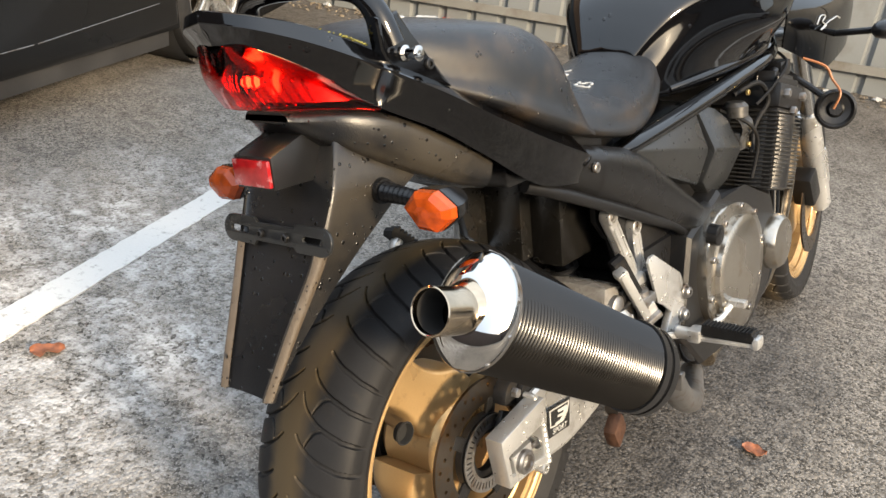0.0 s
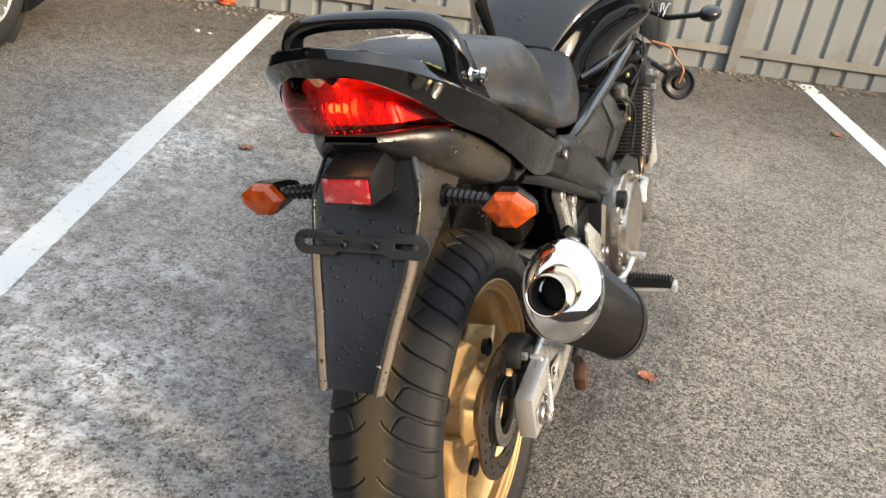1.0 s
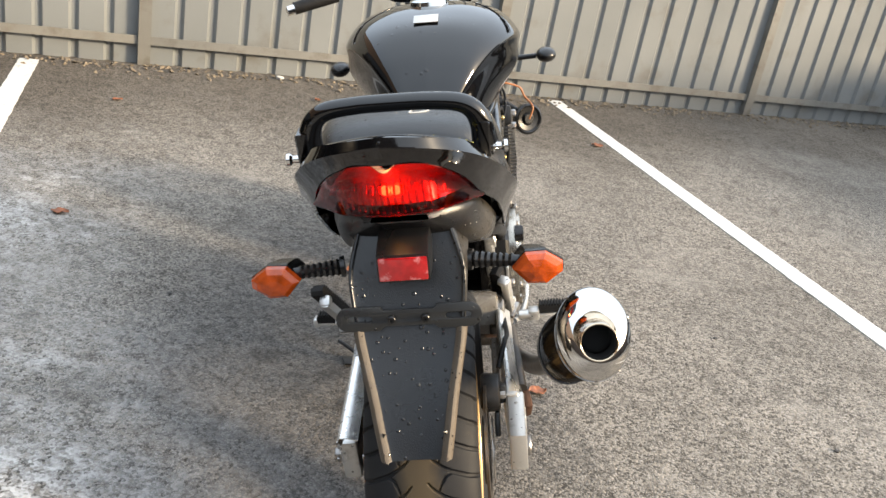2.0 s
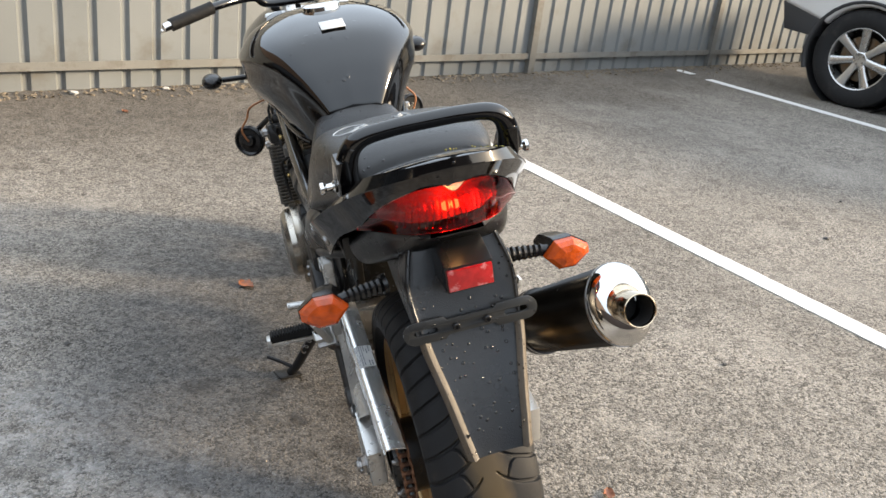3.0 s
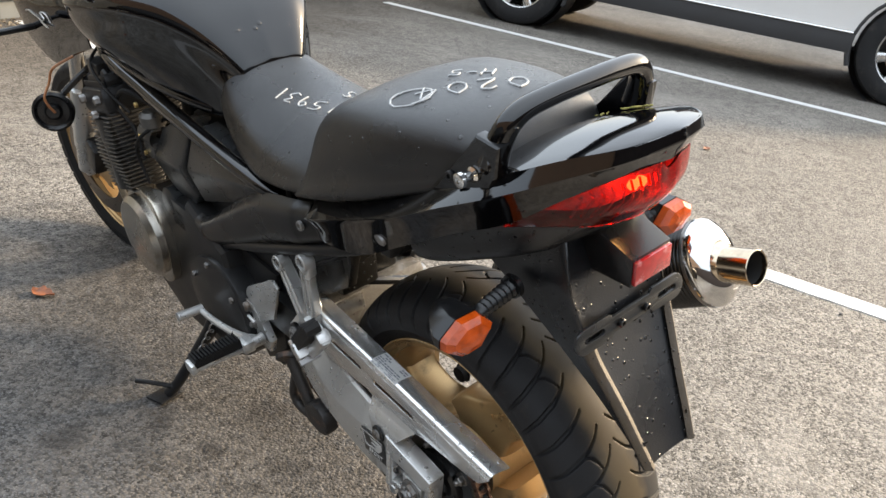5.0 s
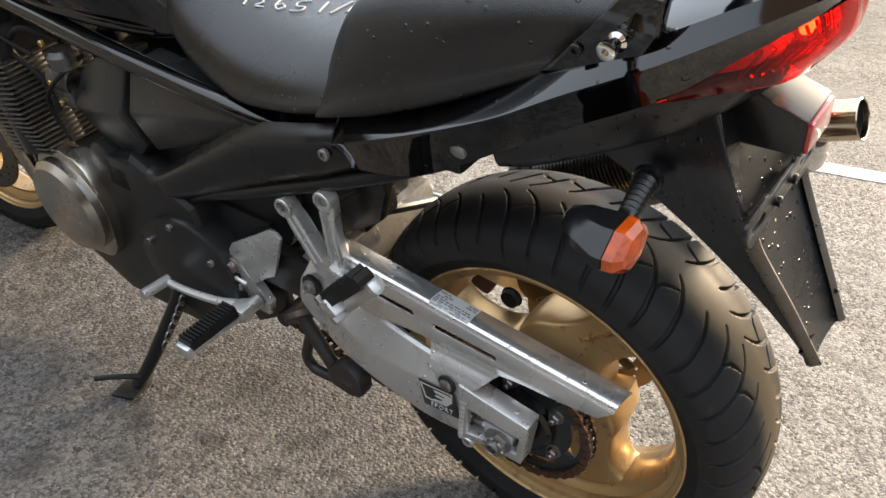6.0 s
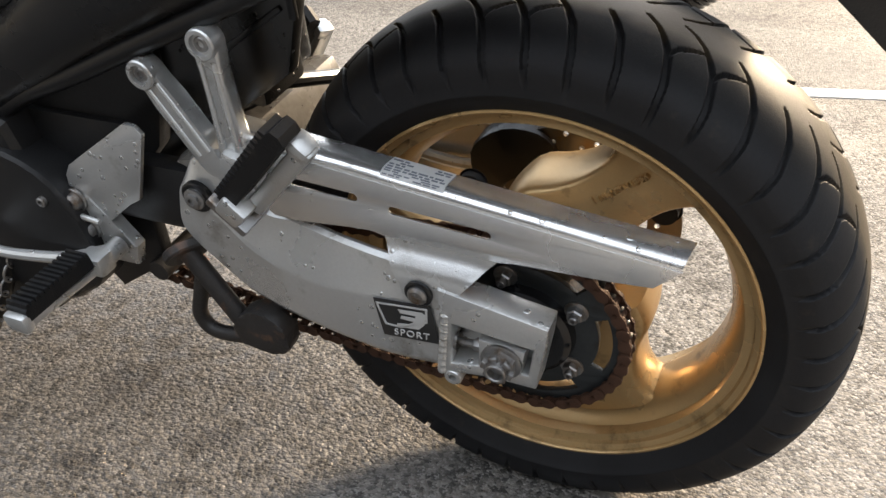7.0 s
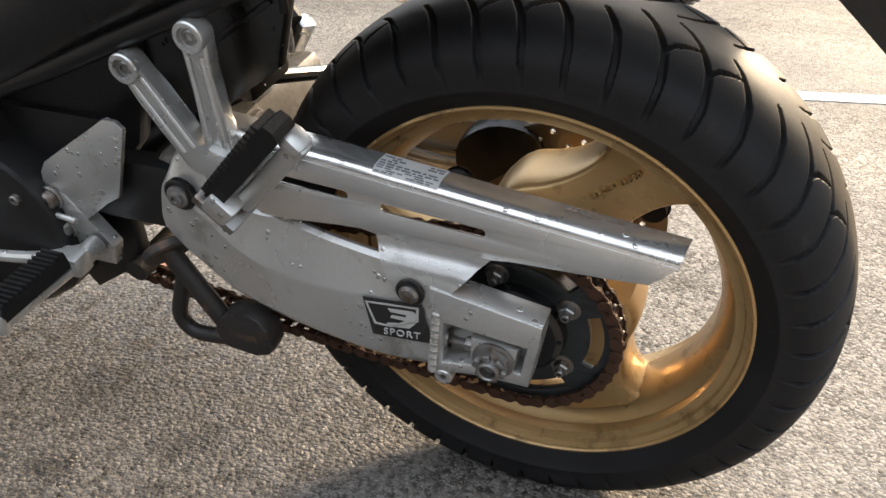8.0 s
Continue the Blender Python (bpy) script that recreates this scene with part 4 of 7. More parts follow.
    part("stand_bush", joined(prism([(0.080, 0.300), (0.030, 0.302), (0.042, 0.290), (0.056, 0.280), (0.074, 0.284)], s * 0.152 - 0.005, s * 0.152 + 0.005, 0.002), rev([(-0.009, 0.0100), (0.009, 0.0100), (0.011, 0.0088), (0.011, 0.0045), (0.0, 0.0045), (0.0, 0.0)], 22, (s * 0.160, 0.066, 0.282), axis=(s, 0, 0))), M_alu, arm, "aluminium boss with a threaded bore")
    tilt_d = -7 if s < 0 else -7
    fx = Matrix.Translation((s * 0.1678, 0.1125, 0.3475)) @ Matrix.Rotation(radians(2.6 * s), 4, "Z")
    part("decal_plate", moved(box((0, 0, 0), (0.0012, 0.067, 0.050), 0.0004, (tilt_d, 0, 0)), fx), M_black_label, arm, "black decal with silver lettering")
    fr = fx @ Matrix.Translation((s * 0.0010, 0, 0)) @ (Matrix(((0, 0, -1, 0), (-1, 0, 0, 0), (0, 1, 0, 0), (0, 0, 0, 1))) if s < 0 else Matrix(((0, 0, 1, 0), (1, 0, 0, 0), (0, 1, 0, 0), (0, 0, 0, 1)))) @ Matrix.Rotation(radians(8 if s < 0 else -8), 4, "Z")
    words("decal_word", "SPORT", 0.0125, fr @ Matrix.Translation((0.002, -0.0175, 0)) @ Matrix(((1, 0.22, 0, 0), (0, 1, 0, 0), (0, 0, 1, 0), (0, 0, 0, 1))), M_white_label, arm, spacing=1.2)
    for shape, holes in (([(-0.031, 0.021), (0.030, 0.021), (0.0255, 0.002), (-0.008, -0.0105), (-0.0275, -0.0085)], [[(-0.0285, 0.0190), (0.027, 0.0190), (0.0235, 0.003), (-0.008, -0.0085), (-0.0255, -0.0065)]]),
                         ([(-0.006, 0.0150), (0.022, 0.0150), (0.026, 0.0120), (0.021, -0.0015), (0.013, -0.0085), (-0.014, -0.0095), (-0.012, -0.0050), (0.002, -0.0035), (0.010, 0.0010), (-0.006, 0.0030), (-0.004, 0.0065), (0.012, 0.0060), (0.014, 0.0095), (-0.004, 0.0105)], [])):
        part("decal_emblem", plate("emblem", shape, holes, 0.0008, fr), M_white_label, arm, smooth=False)


# chain guard: the side sheet, the rolled upper edge and the flange kicked out over the arm
def sheet(rows, thick):
    """A folded sheet: rows of points joined by flat faces."""
    bm = bmesh.new()
    g = [[bm.verts.new(p) for p in r] for r in rows]
    for a, b in zip(g, g[1:]):
        for j in range(len(a) - 1):
            bm.faces.new((a[j], a[j + 1], b[j + 1], b[j]))
    bmesh.ops.recalc_face_normals(bm, faces=bm.faces)
    bmesh.ops.solidify(bm, geom=bm.faces[:], thickness=thick)
    return bm


GX = -0.146


def guard_edge(y):
    return 0.4625 + 0.1335 * (y + 0.140)


g_out = [(0.262, 0.435), (0.300, 0.465), (0.302, guard_edge(0.302)), (-0.1495, guard_edge(-0.1495)), (-0.127, 0.4385), (-0.090, 0.4362), (-0.052, 0.4352), (-0.021, 0.435), (0.001, 0.434), (0.016, 0.4320), (0.076, 0.4345), (0.137, 0.4370), (0.150, 0.4400), (0.175, 0.4390), (0.236, 0.434)]
guard = part("chain_guard", plate("guard", g_out, [slot((0.252, 0.4835), (0.164, 0.4765), 0.0052), slot((0.122, 0.4690), (0.027, 0.4610), 0.0052)], 0.0020, yz(GX), 0.0005), M_alu_polish, bike, "polished aluminium chain guard")
GUARD_BEND = ((-0.1470, 0.0), (-0.1462, 0.0040), (-0.1425, 0.0080), (-0.1360, 0.0098), (-0.1240, 0.0090), (-0.1100, 0.0060))
top_rows = [[(x, y - (0.006 if y < -0.1 else 0) * k / 5, guard_edge(y) + dz) for k, (x, dz) in enumerate(GUARD_BEND)] for y in (0.304, 0.225, 0.10, -0.03, -0.1495)]
part("guard_top", skin(top_rows, 14, 16, thick=0.0018), M_alu_polish, guard, angle=50)
flange = []
for z0, z1, y0, y1, x in ((0.4320, 0.4372, 0.0165, 0.1365, GX), (0.4272, 0.4318, 0.0215, 0.1338, -0.1475), (0.4210, 0.4250, 0.0290, 0.1303, -0.1530), (0.4145, 0.4180, 0.0360, 0.1262, -0.1610), (0.4070, 0.4095, 0.0430, 0.1220, -0.1655), (0.3960, 0.3975, 0.0525, 0.1155, -0.1670), (0.3800, 0.3840, 0.0700, 0.1125, -0.1675), (0.3725, 0.3740, 0.0790, 0.1010, -0.1675)):
    flange.append([(x, y0 + (y1 - y0) * f, z0 + (z1 - z0) * f) for f in (0, 0.15, 0.35, 0.65, 0.85, 1)])
part("guard_flange", sheet(flange, 0.0020), M_alu, guard, angle=50)


def guard_strip(y0, y1, f0, f1, lift):
    """A patch that follows the guard's rolled edge between the shares f0 and f1 of its turn."""
    rows = []
    for y in np.linspace(y0, y1, 3):
        line = []
        for f in np.linspace(f0, f1, 6):
            k = min(int(f), 4)
            g = f - k
            line.append((GUARD_BEND[k][0] * (1 - g) + GUARD_BEND[k + 1][0] * g - lift * 0.4, y, guard_edge(y) + GUARD_BEND[k][1] * (1 - g) + GUARD_BEND[k + 1][1] * g + lift))
        rows.append(line)
    return skin(rows, 5, 9, thick=0.0005)


part("guard_label", guard_strip(0.132, 0.068, 1.7, 4.95, 0.0012), M_white_label, guard, "white printed data label")
rnd = random.Random(4)
for k in range(8):
    y = 0.130
    while y > 0.073:
        w = rnd.uniform(0.003, 0.010)
        if rnd.random() < 0.75 and not (0.088 < y < 0.112 and k > 4):
            part("label_print", guard_strip(y, max(y - w, 0.070), 2.0 + 0.36 * k, 2.17 + 0.36 * k, 0.0018), M_print, guard)
        y -= w + 0.002
part("guard_washer", rev([(0, 0.0150), (0.003, 0.0150), (0.0045, 0.0130), (0.0045, 0)], 28, (-0.1675, 0.0935, 0.3905), axis=(-1, 0, 0)), M_black_plastic, guard, "black rubber washer")
part("guard_bolt", joined(rev([(0, 0.0105), (0.002, 0.0105), (0.0045, 0.0075), (0.0045, 0.0)], 24, (-0.172, 0.0935, 0.3905), axis=(-1, 0, 0)), box((-0.1767, 0.0935, 0.3905), (0.001, 0.009, 0.0016), 0.0), box((-0.1767, 0.0935, 0.3905), (0.001, 0.0016, 0.009), 0.0)), M_steel, guard)

# exhaust
MA, MB = Vector((0.272, -0.201, 0.668)), Vector((0.262, 0.222, 0.404))
md = (MB - MA).normalized()
ml = (MB - MA).length
prof = [(0.004, 0.062)]
n_rib = 58
for k in range(n_rib):
    a = 0.012 + (ml - 0.06) * k / n_rib
    prof += [(a, 0.0590), (a + 0.0018, 0.0618), (a + 0.0036, 0.0628), (a + 0.0056, 0.0618), (a + 0.0064, 0.0590)]
prof += [(ml - 0.04, 0.062)]
sq = (1.08, 0.86)
silencer = part("silencer", rev(prof, 64, MA, axis=md, squash=sq), M_carbon, bike, "ribbed black carbon exhaust silencer", angle=50)
part("end_cap", rev([(0.012, 0.0640), (0.003, 0.0645), (-0.001, 0.0625), (-0.012, 0.050), (-0.018, 0.036), (-0.019, 0.030), (-0.012, 0.024)], 64, MA, axis=md, squash=sq), M_chrome, silencer, "polished steel end cap")
tip_axis = Vector((0.0, 0.945, -0.33))
part("tail_pipe", rev([(-0.006, 0.037), (-0.018, 0.032), (-0.024, 0.0275), (-0.073, 0.0275), (-0.074, 0.0262), (-0.073, 0.0250), (0.0, 0.0250)], 48, MA + Vector((0, 0, -0.001)), axis=tip_axis), M_tip, silencer, "heat-stained steel tail pipe")
part("bore", rev([(-0.066, 0.0246), (-0.01, 0.0246), (-0.01, 0.0)], 32, MA + Vector((0, 0, -0.001)), axis=tip_axis), M_bore, silencer)
for k in range(10):
    t = 2 * math.pi * k / 10
    e1 = (Vector((0, 0, 1)) - md * md.z).normalized()
    e2 = md.cross(e1)
    part("rivet", rev([(0, 0.004), (0.0018, 0.003), (0.0025, 0.0)], 8, MA + md * 0.008 + e1 * (0.0640 * sq[0] * math.cos(t)) + e2 * (0.0640 * sq[1] * math.sin(t)), axis=e1 * math.cos(t) + e2 * math.sin(t)), M_steel, silencer)
part("rear_band", rev([(0.009, 0.0645), (0.009, 0.0655), (0.014, 0.0655), (0.014, 0.0630)], 64, MA, axis=md, squash=sq), M_steel, silencer)
for a in (ml - 0.058, ml - 0.026):
    part("strap", rev([(a, 0.063), (a, 0.0665), (a + 0.020, 0.0665), (a + 0.020, 0.063)], 64, MA, axis=md, squash=sq), M_black_plastic, silencer, "black steel strap")
part("front_cone", rev([(ml - 0.04, 0.062), (ml - 0.005, 0.060), (ml + 0.03, 0.040), (ml + 0.05, 0.028)], 48, MA, axis=md, squash=sq), M_carbon, silencer)
part("link_pipe", tube([MA + md * (ml + 0.03), MA + md * (ml + 0.10), (0.235, 0.40, 0.27), (0.20, 0.52, 0.20), (0.12, 0.70, 0.16)], 0.024, 16, smooth=24), M_steel, silencer, "stained steel link pipe")
part("clamp", joined(rev([(ml + 0.045, 0.030), (ml + 0.045, 0.033), (ml + 0.060, 0.033), (ml + 0.060, 0.030)], 32, MA, axis=md), box(MA + md * (ml + 0.052) + Vector((0.034, 0, 0)), (0.02, 0.014, 0.03), 0.003)), M_steel, silencer)

# round pockets in the spokes
for k in range(3):
    a = radians(148 + 120 * k)
    part("spoke_pocket", rev([(0.0, 0.0185), (0.0022, 0.0172), (0.0015, 0.0160), (-0.010, 0.0150), (-0.011, 0.0)], 28, (0.0395, 0.128 * math.cos(a), 0.128 * math.sin(a))), M_bore, rear, "dark round pocket")
# raised casting marks on the spoke
td = Vector((0, -0.80, 0.60))
sp_m = Matrix.Translation((-0.0402, -0.0775, 0.1400)) @ Matrix(((0, 0, -1, 0), (td.y, -td.z, 0, 0), (td.z, td.y, 0, 0), (0, 0, 0, 1)))
words("casting_mark", "J 17M/CxMT5.50", 0.0095, sp_m, M_gold, rear, 0.0024)

# ---- bodywork ----
TX = 0.008


def facetted(points, faces, xi, b):
    """Flat outer faces with their rim drawn in to the depth xi and rounded edges."""
    bm = bmesh.new()
    vs = [bm.verts.new(p) for p in points]
    for f in faces:
        bm.faces.new([vs[k] for k in f])
    rim = [e for e in bm.edges if len(e.link_faces) == 1]
    ext = bmesh.ops.extrude_edge_only(bm, edges=rim)["geom"]
    for v in ext:
        if isinstance(v, bmesh.types.BMVert):
            v.co.x = xi
    bmesh.ops.recalc_face_normals(bm, faces=bm.faces[:])
    if sum(f.normal.x * f.calc_area() for f in bm.faces) < 0:
        bmesh.ops.reverse_faces(bm, faces=bm.faces[:])
    bmesh.ops.bevel(bm, geom=[e for e in bm.edges if len(e.link_faces) == 2], offset=b, segments=2, affect="EDGES", profile=0.5)
    return bm


def back_in(p):
    """The tail ends short behind the bobbins."""
    return (p[0], p[1] if p[1] > -0.16 else -0.16 + (p[1] + 0.16) * 0.82, p[2])


def at(y, rows):
    return [(x, y, z) for x, z in rows]


def crisp(stations, nu, thick):
    """A sheet that glides along its rows and has sharp creases across them."""
    cols = [cat(c, nu) for c in zip(*stations)]
    bm = bmesh.new()
    g = [[bm.verts.new(c[i]) for c in cols] for i in range(nu)]
    for i in range(nu - 1):
        for j in range(len(cols) - 1):
            bm.faces.new((g[i][j], g[i][j + 1], g[i + 1][j + 1], g[i + 1][j]))
    bmesh.ops.recalc_face_normals(bm, faces=bm.faces)
    bmesh.ops.solidify(bm, geom=bm.faces[:], thickness=thick)
    return bm


seat_p = []
for y, wb, zb, wt, zs, zt in ((-0.118, 0.086, 0.918, 0.078, 0.930, 0.938), (-0.098, 0.106, 0.905, 0.098, 0.950, 0.968), (-0.05, 0.126, 0.885, 0.118, 0.952, 0.980), (0.06, 0.154, 0.838, 0.140, 0.932, 0.970), (0.15, 0.160, 0.800, 0.144, 0.906, 0.952), (0.215, 0.160, 0.778, 0.142, 0.866, 0.914), (0.262, 0.155, 0.765, 0.128, 0.815, 0.852)):
    seat_p.append(sym(at(y, [(0, zt), (wt * 0.50, zt - 0.004), (wt * 0.88, zt - 0.015), (wt * 1.05, zs - 0.010), (wb, (zs + zb) / 2 - 0.010), (wb * 0.98, zb), (0, zb)])))
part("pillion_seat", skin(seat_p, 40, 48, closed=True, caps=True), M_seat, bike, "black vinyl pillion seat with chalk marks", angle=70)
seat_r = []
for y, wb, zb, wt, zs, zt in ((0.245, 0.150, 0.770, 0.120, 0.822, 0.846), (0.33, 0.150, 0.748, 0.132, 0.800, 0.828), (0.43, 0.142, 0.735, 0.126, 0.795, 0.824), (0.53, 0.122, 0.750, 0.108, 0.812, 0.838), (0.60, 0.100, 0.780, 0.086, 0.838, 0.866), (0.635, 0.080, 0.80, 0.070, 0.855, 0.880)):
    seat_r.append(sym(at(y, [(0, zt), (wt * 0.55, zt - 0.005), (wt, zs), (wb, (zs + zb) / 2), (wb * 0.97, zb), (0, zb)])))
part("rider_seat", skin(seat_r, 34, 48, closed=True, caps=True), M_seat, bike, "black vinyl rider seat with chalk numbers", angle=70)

# fuel tank: way along y, top, half-width and height of the crease, the knee panel's middle, the foot
TANK = ((0.578, 0.862, 0.062, 0.846, 0.070, 0.815, 0.072, 0.778), (0.604, 0.912, 0.088, 0.884, 0.093, 0.830, 0.094, 0.772), (0.640, 0.960, 0.118, 0.918, 0.118, 0.850, 0.110, 0.770), (0.700, 1.002, 0.154, 0.944, 0.148, 0.862, 0.124, 0.772), (0.780, 1.022, 0.192, 0.953, 0.184, 0.872, 0.140, 0.778),
        (0.870, 1.031, 0.218, 0.945, 0.212, 0.874, 0.150, 0.788), (0.970, 1.028, 0.222, 0.936, 0.206, 0.874, 0.150, 0.800), (1.070, 1.008, 0.182, 0.930, 0.165, 0.882, 0.130, 0.822), (1.130, 0.975, 0.110, 0.920, 0.105, 0.890, 0.090, 0.845))
halves = []
for y, zt, wc, zc, wm, zm, wb, zb in TANK:
    sect = cat([(0, y, zt), (wc * 0.40, y, zt - 0.004), (wc * 0.78, y, zt - (zt - zc) * 0.36), (wc * 0.985, y, zc + (zt - zc) * 0.10), (wc * 0.99, y, zc - 0.022), (wm, y, zm), (wb + (wm - wb) * 0.30, y, zb + (zm - zb) * 0.30), (wb, y, zb), (wb * 0.9, y, zb - 0.008)], 34)
    halves.append(sect + [(0, y, zb - 0.008)])
cols = [cat(c, 56) for c in zip(*halves)]
bm = bmesh.new()
g = [[bm.verts.new(c[i]) for c in cols] + [bm.verts.new((-c[i][0], c[i][1], c[i][2])) for c in cols[-2:0:-1]] for i in range(56)]
for a, b in zip(g, g[1:]):
    for k in range(len(a)):
        bm.faces.new((a[k], a[(k + 1) % len(a)], b[(k + 1) % len(a)], b[k]))
bm.faces.new(g[0][::-1])
bm.faces.new(g[-1])
tank_ob = part("fuel_tank", bm, M_black_gloss, bike, "gloss black fuel tank with tucked knee panels", angle=80)
part("tank_sticker", box((0.0, 0.735, 1.017), (0.058, 0.045, 0.0015), 0.0004, (14, 0, 0)), M_white_label, tank_ob, "blank white sticker")
part("filler_cap", rev([(0, 0.05), (0.012, 0.048), (0.016, 0.038), (0.016, 0)], 32, (0, 0.90, 1.028), axis=(0, 0, 1)), M_chrome, tank_ob)

for s in (-1, 1):
    def side(bm):
        return bm if s > 0 else flipx(bm)
    part("frame_rail", side(tube([(0.134, 0.375, 0.712), (0.144, 0.42, 0.718), (0.147, 0.62, 0.739), (0.146, 0.85, 0.764), (0.138, 1.05, 0.785), (0.085, 1.20, 0.800)], [0.005, 0.014, 0.0165, 0.0175, 0.018, 0.018], 16, smooth=40)), M_black_gloss, bike, "black steel frame tube")
    part("tank_lip", side(tube([(0.108, 0.635, 0.776), (0.128, 0.68, 0.784), (0.146, 0.76, 0.793), (0.157, 0.87, 0.802), (0.156, 0.98, 0.810), (0.134, 1.08, 0.828)], 0.0085, 10, smooth=30, flat=((1, 0, 0), 0.6))), M_black_gloss, tank_ob, "rolled lower lip")
    part("seat_tube", side(tube([(0.118, 0.13, 0.715), (0.140, 0.22, 0.678), (0.148, 0.45, 0.580), (0.140, 0.62, 0.500), (0.12, 0.64, 0.40)], 0.011, 12, smooth=30)), M_satin, bike, "black steel sub-frame tube")
    part("airbox_cover", side(facetted([(0.150, 0.400, 0.711), (0.126, 0.655, 0.744), (0.140, 0.684, 0.722), (0.163, 0.690, 0.652), (0.150, 0.665, 0.585), (0.146, 0.520, 0.640)], [(0, 1, 2, 3), (0, 3, 4, 5)], 0.095, 0.005)), M_grey_plastic, bike, "grey plastic triangular side panel", angle=24)
    part("airbox_front", side(facetted([(0.130, 0.694, 0.742), (0.138, 0.775, 0.718), (0.146, 0.818, 0.690), (0.166, 0.846, 0.622), (0.170, 0.704, 0.648), (0.148, 0.815, 0.560), (0.142, 0.745, 0.535), (0.150, 0.690, 0.585)], [(0, 1, 2, 3, 4), (4, 3, 5, 6, 7)], 0.090, 0.006)), M_grey_plastic, bike, "dark plastic intake cover", angle=24)
    side_rows = [[(0.150 - w, y, zt), (0.168 - w, y, zt - (zt - zb) * 0.22), (0.164 - w, y, zt - (zt - zb) * 0.75), (0.148 - w, y, zb)] for y, zt, zb, w in ((0.205, 0.766, 0.694, 0.014), (0.27, 0.748, 0.668, 0.004), (0.30, 0.742, 0.655, 0.0), (0.42, 0.705, 0.600, 0.0), (0.55, 0.625, 0.535, 0.0), (0.66, 0.555, 0.490, 0.0), (0.70, 0.545, 0.505, 0.004))]
    cov = part("side_cover", side(skin(side_rows, 30, 14, thick=0.004)), M_black_plastic, bike, "black plastic side cover")
    part("cover_bolt", side(bolt((0.164, 0.257, 0.717), 0.0085, (1, 0, 0), 0.006)), M_steel, cov)
    tail_rows = []
    for top, mid, low in (((0.112, 0.270, 0.752), (0.140, 0.268, 0.724), (0.122, 0.266, 0.690)), ((0.138, 0.235, 0.770), (0.170, 0.235, 0.742), (0.150, 0.235, 0.697)), ((0.138, 0.12, 0.816), (0.176, 0.12, 0.790), (0.152, 0.12, 0.722)), ((0.138, 0.0, 0.868), (0.176, 0.0, 0.845), (0.150, 0.0, 0.793)), ((0.134, -0.08, 0.908), (0.163, -0.08, 0.888), (0.142, -0.08, 0.842)),
                          ((0.124, -0.16, 0.950), (0.145, -0.165, 0.930), (0.122, -0.165, 0.886)), ((0.100, -0.245, 0.985), (0.111, -0.250, 0.966), (0.096, -0.245, 0.936)), ((0.060, -0.310, 1.004), (0.064, -0.313, 0.990), (0.054, -0.302, 0.968)), ((0.0, -0.336, 1.014), (0.0, -0.339, 1.001), (0.0, -0.322, 0.974))):
        top, mid, low = (Vector(back_in(p)) for p in (top, mid, low))
        tail_rows.append([tuple(p) for p in (top, top.lerp(mid, 0.62), mid.lerp(top, 0.10), mid, mid.lerp(low, 0.10), mid.lerp(low, 0.50) - Vector((0.003, 0, 0)), low)])
    part("tail_cowl", side(crisp(tail_rows, 44, 0.0035)), M_black_gloss, bike, "gloss black tail cowl", angle=40)
    if s < 0:
        part("cowl_bolt", side(rev([(-0.006, 0.010), (0.002, 0.0098), (0.004, 0.006), (0.004, 0)], 20, (0.158, 0.050, 0.782), axis=(1, 0, -0.35))), M_steel, bike)
    # grab rail foot and bobbin
    part("rail_foot", side(prism([(-0.036, 0.888), (-0.142, 0.918), (-0.160, 0.950), (-0.165, 0.988), (-0.126, 0.992), (-0.096, 0.950)], 0.118, 0.138, 0.006, seg=3)), M_black_gloss, bike, "black cast grab rail foot", angle=28)
    part("luggage_bobbin", side(rev([(0, 0.009), (0.004, 0.010), (0.007, 0.0062), (0.016, 0.0055), (0.020, 0.0092), (0.025, 0.0092), (0.026, 0.007), (0.026, 0.0035), (0.022, 0.0035), (0.022, 0)], 24, (0.137, -0.124, 0.942), axis=(1, 0, 0))), M_chrome, bike, "chromed luggage bobbin")
    part("foot_bolt", side(bolt((0.137, -0.082, 0.924), 0.007, (1, 0, 0), 0.005)), M_black_plastic, bike)
half_rail = [(0.126, -0.138, 0.955), (0.122, -0.146, 0.984), (0.111, -0.152, 1.006), (0.090, -0.156, 1.018), (0.05, -0.159, 1.023), (0.02, -0.160, 1.024)]
rail_r = [0.019, 0.0165, 0.0145, 0.0132, 0.0125, 0.0125]
part("grab_rail", moved(tube(half_rail + [(-x, y, z) for x, y, z in half_rail[::-1]], rail_r + rail_r[::-1], 18, smooth=72), Matrix.Translation((TX * 0.5, 0, 0))), M_black_gloss, bike, "black tubular grab rail")
deck = [[back_in((x * w, y, z + b * (1 - x * x))) for x in (-1, -0.8, -0.4, 0, 0.4, 0.8, 1)] for y, w, z, b in ((0.0, 0.138, 0.866, 0.012), (-0.08, 0.134, 0.908, 0.020), (-0.16, 0.124, 0.950, 0.021), (-0.245, 0.100, 0.985, 0.012), (-0.305, 0.061, 1.003, 0.007), (-0.334, 0.008, 1.013, 0.001))]
part("tail_deck", skin(deck, 30, 24, thick=0.003), M_black_gloss, bike, "wet gloss black tail deck", angle=60)

